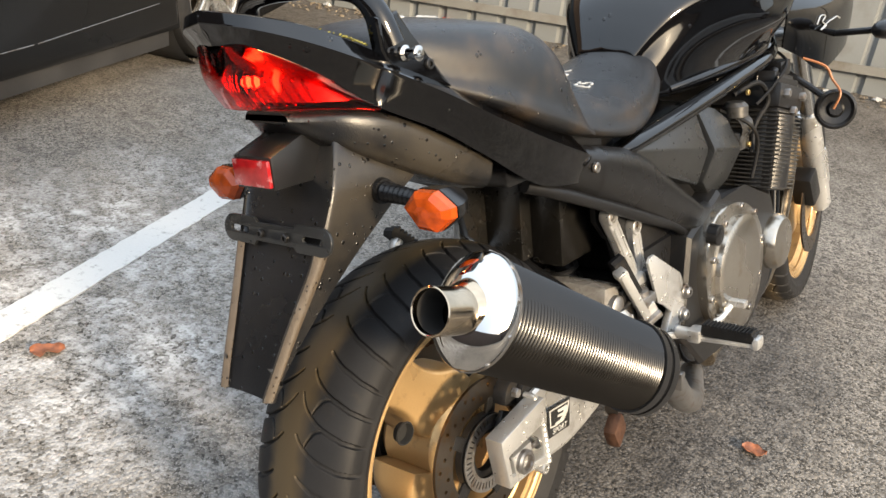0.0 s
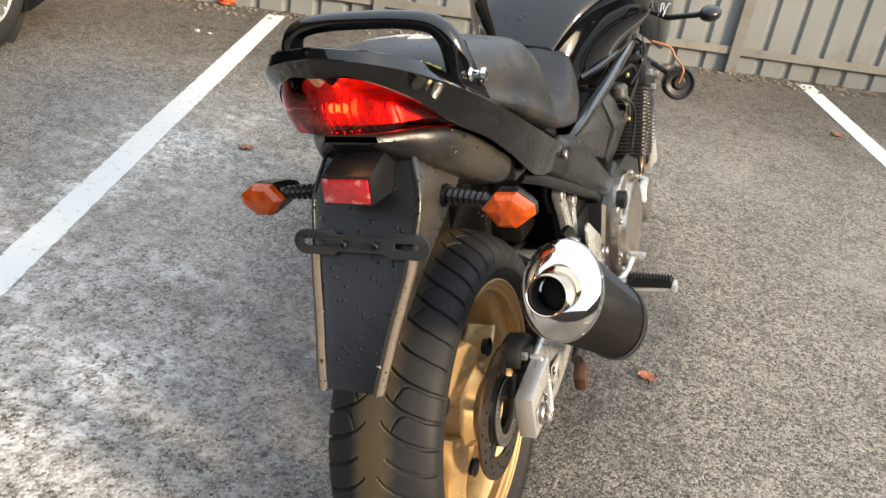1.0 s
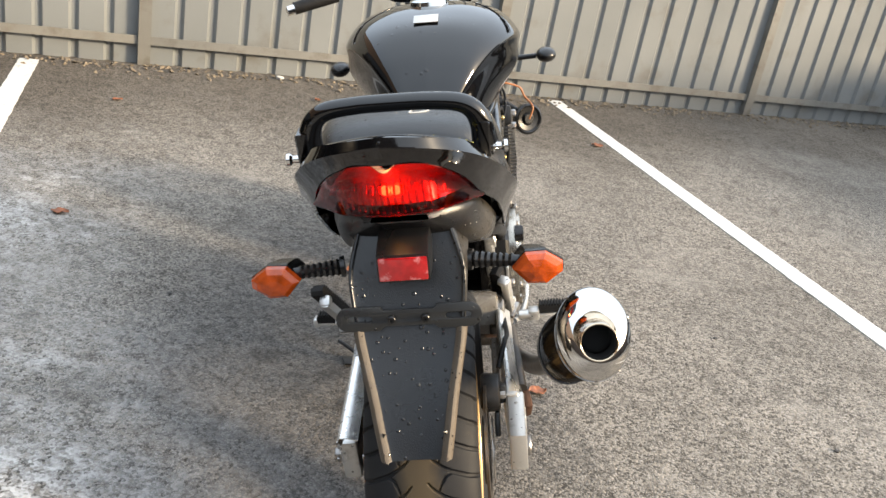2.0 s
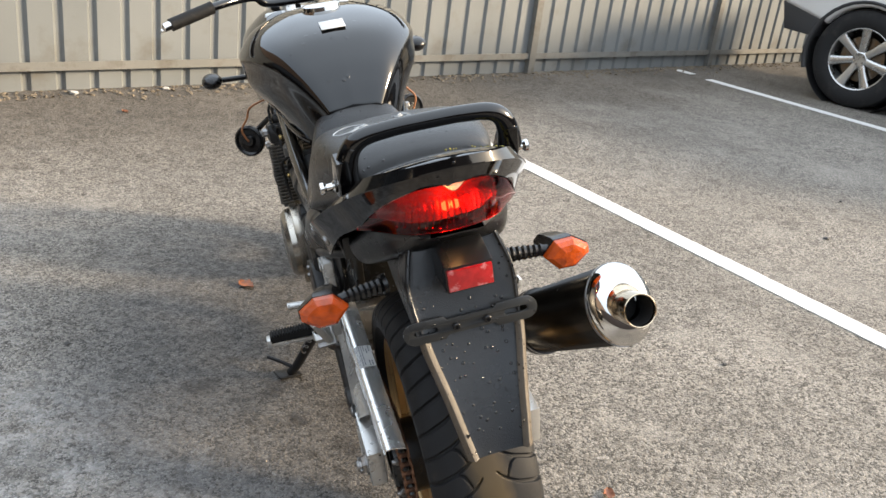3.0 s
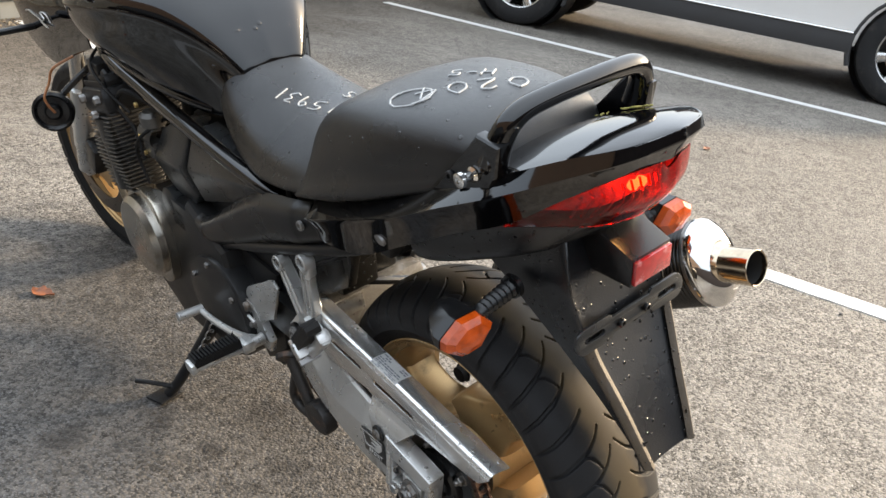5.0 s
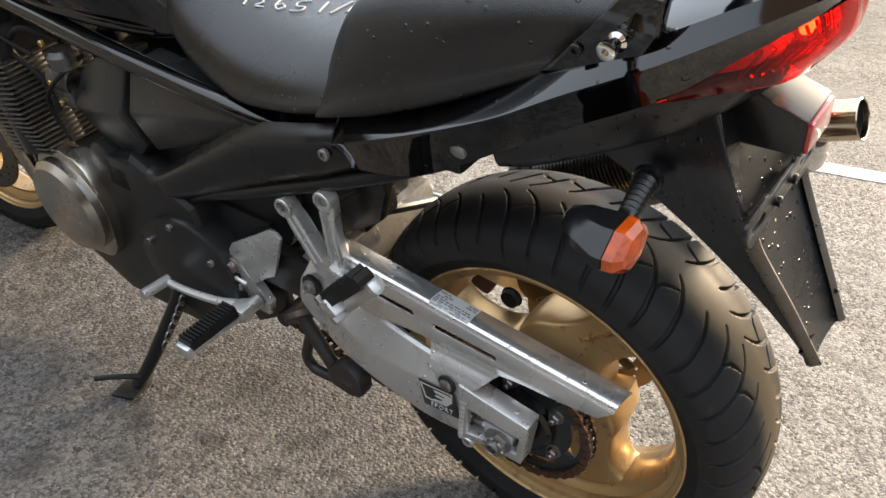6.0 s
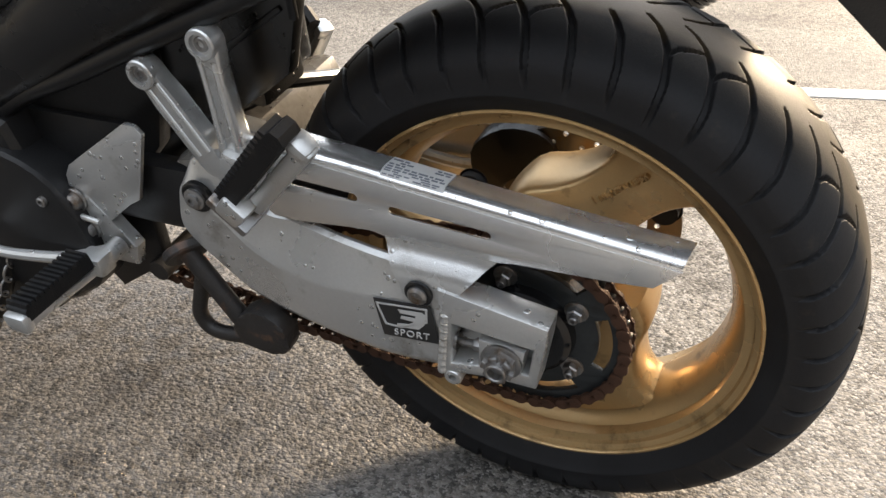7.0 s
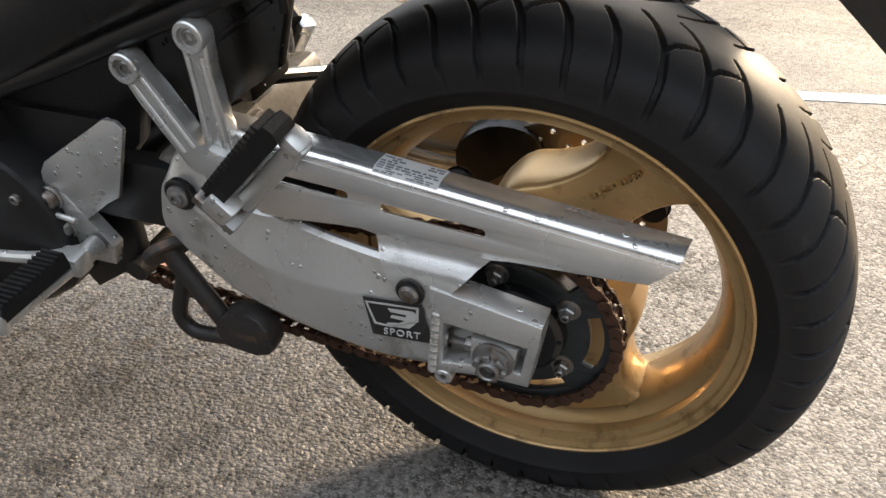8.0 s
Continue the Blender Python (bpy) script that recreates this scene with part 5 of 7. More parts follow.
M_moss = surf("yellow_moss", (0.16, 0.15, 0.035), 0.9, var=0.5, scale=80)
rnd = random.Random(11)
bits = []
for k in range(60):
    x = rnd.uniform(0.02, 0.108) if k % 3 == 0 else rnd.uniform(0.085, 0.112)
    y = -0.168 + rnd.gauss(0, 0.006)
    z = 0.9535 - (y + 0.16) * 0.45 + 0.021 * (1 - (x / 0.124) ** 2)
    bits.append(box((x, y, z), (rnd.uniform(0.001, 0.005), rnd.uniform(0.001, 0.004), 0.0016), 0.0005, (0, 0, rnd.uniform(0, 180)), 1))
tagged(part("moss", joined(*bits), M_moss, bike, "yellow-green moss crumbs on the tail"), kind="stuff")

# tail light
upper = [(-0.124, -0.158, 0.886), (-0.093, -0.246, 0.936), (-0.054, -0.303, 0.968), (-0.020, -0.318, 0.974), (0, -0.318, 0.962), (0.020, -0.318, 0.974), (0.054, -0.303, 0.968), (0.093, -0.246, 0.936), (0.124, -0.158, 0.886)]
lower = [(-0.122, -0.160, 0.880), (-0.098, -0.210, 0.888), (-0.066, -0.262, 0.893), (-0.030, -0.284, 0.895), (0, -0.288, 0.895), (0.030, -0.284, 0.895), (0.066, -0.262, 0.893), (0.098, -0.210, 0.888), (0.122, -0.160, 0.880)]
upper, lower = [back_in(p) for p in upper], [back_in(p) for p in lower]
midl = [(x * 1.02, y - 0.012 * (1 - (x / 0.124) ** 2), z) for (x, y, z) in [tuple((np.array(a) + np.array(b)) / 2) for a, b in zip(upper, lower)]]
lens = part("tail_light", skin([upper, midl, lower], 12, 60, thick=0.0025), M_red_lens, bike, "lit red tail light lens", angle=70)
lens.visible_shadow = False
inner = []
for f in (0.0, 0.5, 1.0):
    row = []
    for a, b in zip(upper, lower):
        p = np.array(a) * (1 - f) + np.array(b) * f
        row.append((p[0] * 0.86, p[1] + 0.035 + (0.02 if f == 0.5 else 0), p[2] + (0.004 if f else -0.004)))
    inner.append(row)
part("lamp_reflector", skin(inner, 10, 40, thick=0.002), M_reflector, lens, angle=70)
for k in range(17):
    x = -0.072 + 0.009 * k
    f = 1 - (abs(x) / 0.124) ** 1.6
    part("lens_rib", tube([(x, -0.160 - 0.095 * f, 0.897), (x, -0.170 - 0.104 * f, 0.925), (x * 0.98, -0.163 - 0.106 * f, 0.890 + 0.060 * f)], 0.0016, 6, smooth=8), M_red_lens, lens)
for x in (-0.006, 0.008):
    part("bulb", rev([(-0.007, 0), (-0.005, 0.005), (0, 0.007), (0.005, 0.005), (0.007, 0)], 16, (x, -0.248, 0.926)), M_bulb, lens, "glowing bulb")

# under-tail and plate hanger
tray = []
for y, w, zb, zt in ((0.03, 0.130, 0.735, 0.795), (-0.02, 0.128, 0.752, 0.815), (-0.12, 0.112, 0.800, 0.868), (-0.18, 0.092, 0.832, 0.884), (-0.215, 0.060, 0.856, 0.888), (-0.240, 0.040, 0.876, 0.890)):
    tray.append(sym(at(y, [(0, zt), (w * 0.8, zt), (w, zt - 0.012), (w * 0.93, zb + 0.01), (w * 0.7, zb), (0, zb)])))
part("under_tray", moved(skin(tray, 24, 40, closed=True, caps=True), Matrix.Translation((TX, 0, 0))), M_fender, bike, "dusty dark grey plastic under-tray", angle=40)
flap_rows = []
for z, w, yr, yf in ((0.850, 0.070, -0.195, -0.110), (0.800, 0.084, -0.218, -0.062), (0.757, 0.083, -0.236, -0.120), (0.700, 0.075, -0.262, -0.196), (0.640, 0.062, -0.294, -0.258), (0.590, 0.053, -0.320, -0.304), (0.553, 0.046, -0.338, -0.330)):
    flap_rows.append([(-w, yf, z), (-w, yf * 0.5 + yr * 0.5, z), (-w, yr + 0.006, z), (-w + 0.005, yr - 0.002, z), (-w + 0.012, yr + 0.004, z), (0, yr + 0.006, z), (w - 0.012, yr + 0.004, z), (w - 0.005, yr - 0.002, z), (w, yr + 0.006, z), (w, yf * 0.5 + yr * 0.5, z), (w, yf, z)])
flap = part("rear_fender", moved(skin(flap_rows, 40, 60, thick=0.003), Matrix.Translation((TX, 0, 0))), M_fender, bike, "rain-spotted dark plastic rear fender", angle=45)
for s in (-1, 1):
    part("fender_lip", moved(skin([[(s * (w + 0.0035), yf * 0.25 + yr * 0.75 + 0.002, z), (s * (w + 0.0035), yr + 0.001, z), (s * (w - 0.004), yr - 0.006, z), (s * (w - 0.012), yr - 0.001, z)] for z, w, yr, yf in ((0.722, 0.078, -0.252, -0.220), (0.700, 0.075, -0.262, -0.230), (0.640, 0.062, -0.294, -0.270), (0.590, 0.053, -0.320, -0.308), (0.556, 0.0465, -0.337, -0.329))], 24, 10, thick=0.0015), Matrix.Translation((TX, 0, 0))), M_tan_dirt, flap, "mud-stained raised lip")
hous = part("reflector_housing", moved(prism([(-0.272, 0.802), (-0.272, 0.842), (-0.185, 0.872), (-0.185, 0.800)], -0.036, 0.036, 0.003), Matrix.Translation((TX + 0.002, 0, 0))), M_black_plastic, bike, "black reflector housing")
part("reflector", box((TX + 0.002, -0.274, 0.822), (0.067, 0.006, 0.033), 0.002), M_red_reflector, hous, "red plastic reflector")
br = slot((-0.092, 0), (0.092, 0), 0.013, 9)
bholes = [slot((-0.084, 0), (-0.056, 0), 0.0052), slot((0.056, 0), (0.084, 0), 0.0052)]
tilt = Matrix.Translation((TX, -0.252, 0.738)) @ Matrix(((1, 0, 0, 0), (0, 0, -1, 0), (0, 1, 0, 0), (0, 0, 0, 1))) @ Matrix.Rotation(radians(-10), 4, "X")
br_shape = arc((-0.086, 0), 0.017, 90, 270, 9) + [(-0.042, -0.017), (-0.036, -0.011), (0.036, -0.011), (0.042, -0.017)] + arc((0.086, 0), 0.017, -90, 90, 9) + [(0.042, 0.017), (0.036, 0.011), (-0.036, 0.011), (-0.042, 0.017)]
brk = part("plate_bracket", plate("bracket", br_shape, bholes, 0.003, tilt, 0.0008), M_grey_plastic, bike, "dark grey slotted number plate bracket")
for x in (-0.024, 0.024):
    part("bracket_bolt", bolt((TX + x, -0.256, 0.738), 0.006, (0, -1, 0), 0.005), M_black_plastic, brk)
for s in (-1, 1):
    def side(bm):
        return bm if s > 0 else flipx(bm)
    boot = []
    for k in range(15):
        boot.append((0.092 + 0.0045 * k, (0.0135 if k % 2 else 0.0112) - 0.0002 * k))
    stalk = part("indicator_stalk", side(moved(rev([(0.085, 0.017), (0.092, 0.016)] + boot + [(0.17, 0.008)], 20, axis=(1, -0.16, -0.02)), Matrix.Translation((0.01, -0.131, 0.777)))), M_black_plastic, bike, "ribbed black rubber indicator stalk")
    hexa = [(-0.038, 0.002), (-0.018, 0.024), (0.012, 0.025), (0.037, 0.008), (0.037, -0.005), (0.012, -0.024), (-0.016, -0.023)]
    rows = [[(0.196 + x * f, -0.165 + yy, 0.766 + z * f) for x, z in hexa] for yy, f in ((0.0, 1.0), (-0.010, 0.97), (-0.017, 0.72), (-0.020, 0.35), (-0.021, 0.02))]
    bm = bmesh.new()
    g = [[bm.verts.new(p) for p in r] for r in rows]
    for a, b in zip(g, g[1:]):
        for i in range(7):
            bm.faces.new((a[i], a[(i + 1) % 7], b[(i + 1) % 7], b[i]))
    bm.faces.new(g[-1])
    bm.faces.new(g[0][::-1])
    part("indicator_lens", side(bm), M_amber, stalk, "faceted amber indicator lens", smooth=False)
    rows = [[(0.196 + x * f - dx, -0.165 + yy, 0.766 + z * f) for x, z in hexa] for yy, f, dx in ((0.001, 1.03, 0), (0.012, 1.0, 0), (0.040, 0.78, 0.008), (0.062, 0.45, 0.014), (0.070, 0.05, 0.016))]
    bm = bmesh.new()
    g = [[bm.verts.new(p) for p in r] for r in rows]
    for a, b in zip(g, g[1:]):
        for i in range(7):
            bm.faces.new((a[i], a[(i + 1) % 7], b[(i + 1) % 7], b[i]))
    bm.faces.new(g[0][::-1])
    bm.faces.new(g[-1])
    part("indicator_body", side(bm), M_black_plastic, stalk, smooth=True)

# ---- engine and running gear ----
def limb(p, q, r0, r1):
    """The outline of a bar that tapers from a round boss at p to one at q."""
    a = math.degrees(math.atan2(q[1] - p[1], q[0] - p[0]))
    return arc(p, r0, a + 90, a + 270, 12) + [(p[0] + (q[0] - p[0]) * 0.3 + 0.75 * r0 * math.cos(radians(a - 90)), p[1] + (q[1] - p[1]) * 0.3 + 0.75 * r0 * math.sin(radians(a - 90)))] + arc(q, r1, a - 90, a + 90, 12) + [(p[0] + (q[0] - p[0]) * 0.3 + 0.75 * r0 * math.cos(radians(a + 90)), p[1] + (q[1] - p[1]) * 0.3 + 0.75 * r0 * math.sin(radians(a + 90)))]


crank = [(0.56, 0.30), (0.60, 0.50), (0.74, 0.56), (0.86, 0.52), (1.02, 0.50), (1.06, 0.42), (1.04, 0.26), (0.90, 0.19), (0.66, 0.20)]
engine = part("engine", prism(crank, -0.165, 0.165, 0.02, seg=3), M_engine_black, bike, "black engine crankcase")
cyl = []
e_ax = Matrix.Translation((0, 1.005, 0.495)) @ Matrix.Rotation(radians(-14), 4, "X")
for k in range(19):
    w = 0.205 - 0.010 * abs(k - 9) / 9
    part("fin", moved(box((0, 0, 0.004 + 0.0092 * k), (2 * w, 0.135, 0.0034), 0.0010, seg=1), e_ax), M_fin, engine)
part("cylinder_block", moved(box((0, 0, 0.09), (0.370, 0.112, 0.185), 0.006), e_ax), M_engine_black, engine)
for x in (-0.14, -0.05, 0.05, 0.14):
    part("cylinder_bulge", moved(rev([(0, 0.062), (0.16, 0.062)], 24, (x, 0, 0.005), axis=(0, 0, 1)), e_ax), M_engine_black, engine)
part("cylinder_head", moved(box((0, 0, 0.205), (0.390, 0.150, 0.055), 0.012), e_ax), M_engine_black, engine)
for k in range(9):
    part("head_fin", moved(box((-0.18 + 0.045 * k, 0.0, 0.236), (0.004, 0.130, 0.02), 0.001, seg=1), e_ax), M_engine_black, engine)
part("cam_cover", moved(box((0, 0, 0.243), (0.35, 0.125, 0.03), 0.012), e_ax), M_engine_black, engine)
for s in (-1, 1):
    for y, z in ((-0.05, 0.21), (0.05, 0.21), (0.0, 0.175)):
        part("head_bolt", moved(bolt((s * 0.195, y, z), 0.010, (s, 0, 0), 0.012, False), e_ax), M_steel, engine)
clutch_c = (0.178, 0.815, 0.380)
clutch = part("clutch_cover", joined(prism(cat([(0.625, 0.42), (0.660, 0.515), (0.745, 0.530), (0.835, 0.505), (0.910, 0.440), (0.922, 0.345), (0.880, 0.255), (0.795, 0.235), (0.715, 0.265), (0.650, 0.320)], 40, True), 0.150, 0.186, 0.006, seg=3), rev([(0.006, 0.112), (0.016, 0.110), (0.019, 0.104), (0.021, 0.095), (0.025, 0.06), (0.026, 0.0)], 56, (0.180, 0.775, 0.388), axis=(1, 0, 0))), M_engine_alu, engine, "bright cast clutch cover")
for k in range(10):
    a = radians(36 * k + 12)
    part("cover_screw", bolt((0.186, 0.775 + 0.132 * math.cos(a), 0.385 + 0.131 * math.sin(a)), 0.007, (1, 0, 0), 0.006), M_steel, engine)
part("sight_glass", rev([(0, 0.016), (0.005, 0.015), (0.005, 0.010), (0.001, 0.009), (0.001, 0)], 24, (0.186, 0.690, 0.300), axis=(1, 0, 0)), M_engine_alu, engine)
part("filler_plug", rev([(0, 0.022), (0.02, 0.021), (0.022, 0.015), (0.022, 0)], 20, (0.180, 0.655, 0.492), axis=(1, 0, 0)), M_black_plastic, engine)
part("ignition_cover", joined(rev([(0, 0.066), (0.02, 0.064), (0.030, 0.056), (0.033, 0.0)], 40, (0.162, 1.035, 0.362), axis=(1, 0, 0))), M_engine_alu, engine, "bright ignition cover")
alt = part("alternator_cover", joined(prism(cat([(0.84, 0.400), (0.87, 0.500), (0.95, 0.520), (1.02, 0.480), (1.035, 0.390), (0.99, 0.310), (0.91, 0.290), (0.86, 0.320)], 32, True), -0.185, -0.150, 0.006), rev([(0, 0.098), (0.022, 0.096), (0.034, 0.085), (0.040, 0.05), (0.041, 0)], 40, (-0.178, 0.94, 0.405), axis=(-1, 0, 0))), M_engine_alu, engine, "grey cast alternator cover")
part("starter_cover", joined(rev([(-0.05, 0.035), (0.01, 0.034), (0.016, 0.025), (0.016, 0)], 24, (-0.150, 0.83, 0.520), axis=(-1, 0, 0)), box((-0.145, 0.79, 0.50), (0.04, 0.07, 0.06), 0.01)), M_grey_plastic, engine)
part("sprocket_cover", joined(prism(cat([(0.53, 0.30), (0.54, 0.42), (0.62, 0.47), (0.72, 0.44), (0.78, 0.36), (0.74, 0.27), (0.62, 0.25)], 30, True), -0.175, -0.120, 0.010, seg=3)), M_engine_black, engine, "black sprocket cover")
for y, z in ((0.56, 0.31), (0.57, 0.41), (0.66, 0.45), (0.74, 0.39), (0.72, 0.29)):
    part("cover_screw", bolt((-0.175, y, z), 0.0065, (-1, 0, 0), 0.006), M_steel, engine)
for x in (-0.15, -0.05, 0.05, 0.15):
    part("carburettor", joined(rev([(0, 0.026), (0.06, 0.026)], 20, (x * 0.95, 0.90, 0.66), axis=(0, -1, 0)), rev([(0, 0.026), (0.022, 0.026), (0.030, 0.018), (0.030, 0)], 20, (x * 0.95, 0.865, 0.685), axis=(0, 0, 1)), box((x * 0.95, 0.865, 0.635), (0.045, 0.05, 0.04), 0.008)), M_engine_black if abs(x) < 0.1 else M_fin, engine, "grey cast carburettor")
    part("header_pipe", tube([(x, 1.08, 0.66), (x, 1.16, 0.60), (x * 0.95, 1.18, 0.45), (x * 0.8, 1.12, 0.24), (x * 0.5, 1.02, 0.155), (x * 0.4 + 0.05, 0.80, 0.145)], 0.019, 14, smooth=24), M_tip, engine, "heat-stained header pipe")
for s in (-1, 1):
    part("vent_hose", tube([(s * 0.140, 0.86, 0.73), (s * 0.165, 0.93, 0.745), (s * 0.170, 0.975, 0.70), (s * 0.160, 0.93, 0.655), (s * 0.165, 0.90, 0.60)], 0.0055, 8, smooth=30), M_rubber, engine, "black rubber hose")
    part("fuel_hose", tube([(s * 0.120, 0.84, 0.70), (s * 0.175, 0.86, 0.67), (s * 0.178, 0.90, 0.62), (s * 0.172, 0.885, 0.55)], 0.004, 8, smooth=24), M_rubber, engine)
    part("cable", tube([(s * 0.10, 1.14, 0.80), (s * 0.17, 1.08, 0.77), (s * 0.180, 0.99, 0.735), (s * 0.165, 0.92, 0.70)], 0.0035, 6, smooth=24), M_rubber, engine)
    part("coil", joined(box((s * 0.150, 1.075, 0.755), (0.045, 0.06, 0.035), 0.006), rev([(0, 0.009), (0.03, 0.008)], 10, (s * 0.160, 1.04, 0.755), axis=(0, -1, -0.4))), M_black_plastic, engine)
    for y, z in ((0.865, 0.735), (0.885, 0.66), (0.875, 0.625)):
        part("carb_screw", bolt((s * 0.166, y, z), 0.006, (s, 0, 0), 0.006), M_brass, engine)
part("air_box", box((0, 0.66, 0.665), (0.20, 0.22, 0.14), 0.02), M_black_plastic, bike, "black air box")
part("battery_box", joined(prism([(0.40, 0.75), (0.216, 0.75), (0.216, 0.645), (0.238, 0.577), (0.313, 0.523), (0.40, 0.50)], -0.106, -0.086, 0.005), box((-0.048, 0.380, 0.635), (0.080, 0.185, 0.225), 0.008), box((0.022, 0.425, 0.625), (0.066, 0.215, 0.225), 0.008)), M_wet_black, bike, "rain-wet black battery box")
part("seat_base", box((0.0, 0.205, 0.748), (0.262, 0.27, 0.046), 0.008), M_black_plastic, bike, "black seat base")
part("battery_lip", joined(box((-0.1075, 0.285, 0.610), (0.005, 0.130, 0.006), 0.002, (-33, 0, 0)), box((-0.1075, 0.218, 0.690), (0.006, 0.008, 0.11), 0.002)), M_black_plastic, bike)
part("inner_panel", prism([(0.350, 0.735), (0.360, 0.590), (0.40, 0.545), (0.535, 0.545), (0.535, 0.70), (0.40, 0.735)], 0.088, 0.100, 0.004), M_black_plastic, bike, "black plastic inner panel")
part("mudguard_rod", tube([(-0.070, 0.322, 0.535), (0.0, 0.303, 0.510), (0.085, 0.296, 0.474)], 0.0085, 10, smooth=10), M_black_plastic, bike)
part("shock_absorber", joined(tube([(0, 0.42, 0.40), (0, 0.405, 0.56)], 0.02, 14), tube([(0.034 * math.cos(t), 0.415 - 0.0022 * t + 0.034 * math.sin(t) * 0.95, 0.42 + 0.0052 * t) for t in np.linspace(0, 8 * math.pi, 100)], 0.005, 6)), M_engine_black, bike, "coil spring shock absorber")
part("front_frame", joined(*[tube([(s * 0.07, 1.15, 0.82), (s * 0.13, 1.11, 0.60), (s * 0.15, 1.05, 0.30), (s * 0.14, 0.85, 0.21), (s * 0.14, 0.62, 0.24), (s * 0.14, 0.58, 0.40)], 0.016, 12, smooth=40) for s in (-1, 1)]), M_black_gloss, bike, "black cradle frame tube")
for s in (-1, 1):
    def side(bm):
        return bm if s > 0 else flipx(bm)
    part("frame_gusset", side(prism([(0.385, 0.715), (0.392, 0.560), (0.425, 0.470), (0.500, 0.395), (0.590, 0.335), (0.760, 0.330), (0.815, 0.470), (0.745, 0.610), (0.620, 0.700)], 0.094, 0.116, 0.006)), M_engine_black, bike, "black frame and side plates")
    part("swing_arm_plate", side(prism([(0.46, 0.50), (0.60, 0.50), (0.62, 0.33), (0.56, 0.24), (0.47, 0.30)], 0.105, 0.125, 0.005)), M_engine_black, bike)
    part("pivot_cap", side(rev([(0, 0.024), (0.008, 0.024), (0.012, 0.018), (0.012, 0)], 24, (0.135, 0.52, 0.41), axis=(1, 0, 0))), M_black_plastic, bike)
    # pillion hanger
    # bolts at b0 and b1, the footrest joint at q0 and q1, inner face at xi
    b0, b1, q0, q1, xi = (0.370, 0.588), (0.288, 0.627), (0.316, 0.494), (0.288, 0.498), 0.140
    if s > 0:
        b0, b1, q0, q1, xi = (0.449, 0.562), (0.368, 0.601), (0.474, 0.456), (0.458, 0.452), 0.110
    boss = [(-0.010, 0.0158), (0.003, 0.0158), (0.0045, 0.0145), (0.0045, 0.0108), (-0.003, 0.0100), (-0.003, 0)]
    hang = part("pillion_hanger", side(joined(prism(limb(b0, q0, 0.0150, 0.0175), xi, xi + 0.018, 0.004, seg=3), prism(limb(b1, q1, 0.0150, 0.0175), xi - 0.001, xi + 0.017, 0.004, seg=3), *[rev(boss, 24, (xi + 0.019 - 0.002 * k, *c), axis=(1, 0, 0)) for k, c in enumerate((b0, b1))], box((xi + 0.020, q1[0] - 0.010, q1[1] - 0.005), (0.020, 0.045, 0.040), 0.006, (20, 0, 0)))), M_alu, bike, "cast aluminium V-shaped pillion footrest hanger")
    for rib in [tube([(xi + 0.0165, b_[0] + (q_[0] - b_[0]) * f + e * 0.0075 * (q_[1] - b_[1]) / math.dist(b_, q_), b_[1] + (q_[1] - b_[1]) * f - e * 0.0075 * (q_[0] - b_[0]) / math.dist(b_, q_)) for f in (0.14, 0.5, 0.88)], 0.0034, 8, smooth=6) for b_, q_ in ((b0, q0), (b1, q1)) for e in (-1, 1)]:
        part("rib", side(rib), M_alu, hang)
    for k, c in enumerate((b0, b1)):
        part("hanger_bolt", side(bolt((xi + 0.0165 - 0.002 * k, *c), 0.0078, (1, 0, 0), 0.005)), M_steel, hang)
    # folded pillion peg, pointing up and back
    p0, p1 = Vector((0.191, 0.266, 0.478)), Vector((0.218, 0.166, 0.582))
    face = Vector((0, 0.70, 0.69))
    if s > 0:
        p0, p1, face = Vector((0.150, 0.440, 0.408)), Vector((0.142, 0.366, 0.520)), Vector((-0.9, 0.35, 0.25))
    d = (p1 - p0).normalized()
    zp = (face - d * d.dot(face)).normalized()
    xp = d.cross(zp)
    L = (p1 - p0).length
    base = Matrix.Translation(p0) @ Matrix((xp, d, zp)).transposed().to_4x4()
    peg = part("pillion_peg", side(joined(moved(box((0.012, L / 2 - 0.004, -0.013), (0.018, L * 0.94, 0.020), 0.006), base), moved(box((0.012, L - 0.014, -0.008), (0.024, 0.018, 0.024), 0.008), base), moved(box((0.0, 0.0, 0), (0.034, 0.030, 0.030), 0.005), base))), M_alu, bike, "folded aluminium pillion footpeg")
    teeth_up = []
    for k in range(15):
        u = 0.006 + (L - 0.006) * k / 15
        teeth_up += [(u, 0.0185), (u + 0.0010, 0.0250), (u + 0.0042, 0.0250), (u + 0.0052, 0.0185)]
    part("peg_rubber", side(moved(prism([(0.002, 0.0), (0.002, 0.019)] + teeth_up + [(L + 0.004, 0.017), (L + 0.006, 0.008), (L + 0.002, 0.0)], -0.012, 0.013, 0.0), base)), M_rubber, peg, "ribbed black rubber pad")
    part("peg_bracket", side(moved(box((0.004, -0.012, 0.0), (0.040, 0.012, 0.050), 0.003), base)), M_steel, peg)
    # rider footrest
    heel = part("heel_guard", side(plate_bm(plate("heel", [(0.411, 0.520), (0.404, 0.512), (0.440, 0.424), (0.460, 0.412), (0.500, 0.381), (0.545, 0.412), (0.540, 0.438), (0.530, 0.452), (0.425, 0.521)], [], 0.004, yz(0.152), 0.001))), M_alu, bike, "brushed aluminium heel guard")
    spots = ((0.548, 0.408), (0.535, 0.365), (0.510, 0.338)) if s > 0 else ((0.538, 0.406), (0.534, 0.366), (0.563, 0.337))
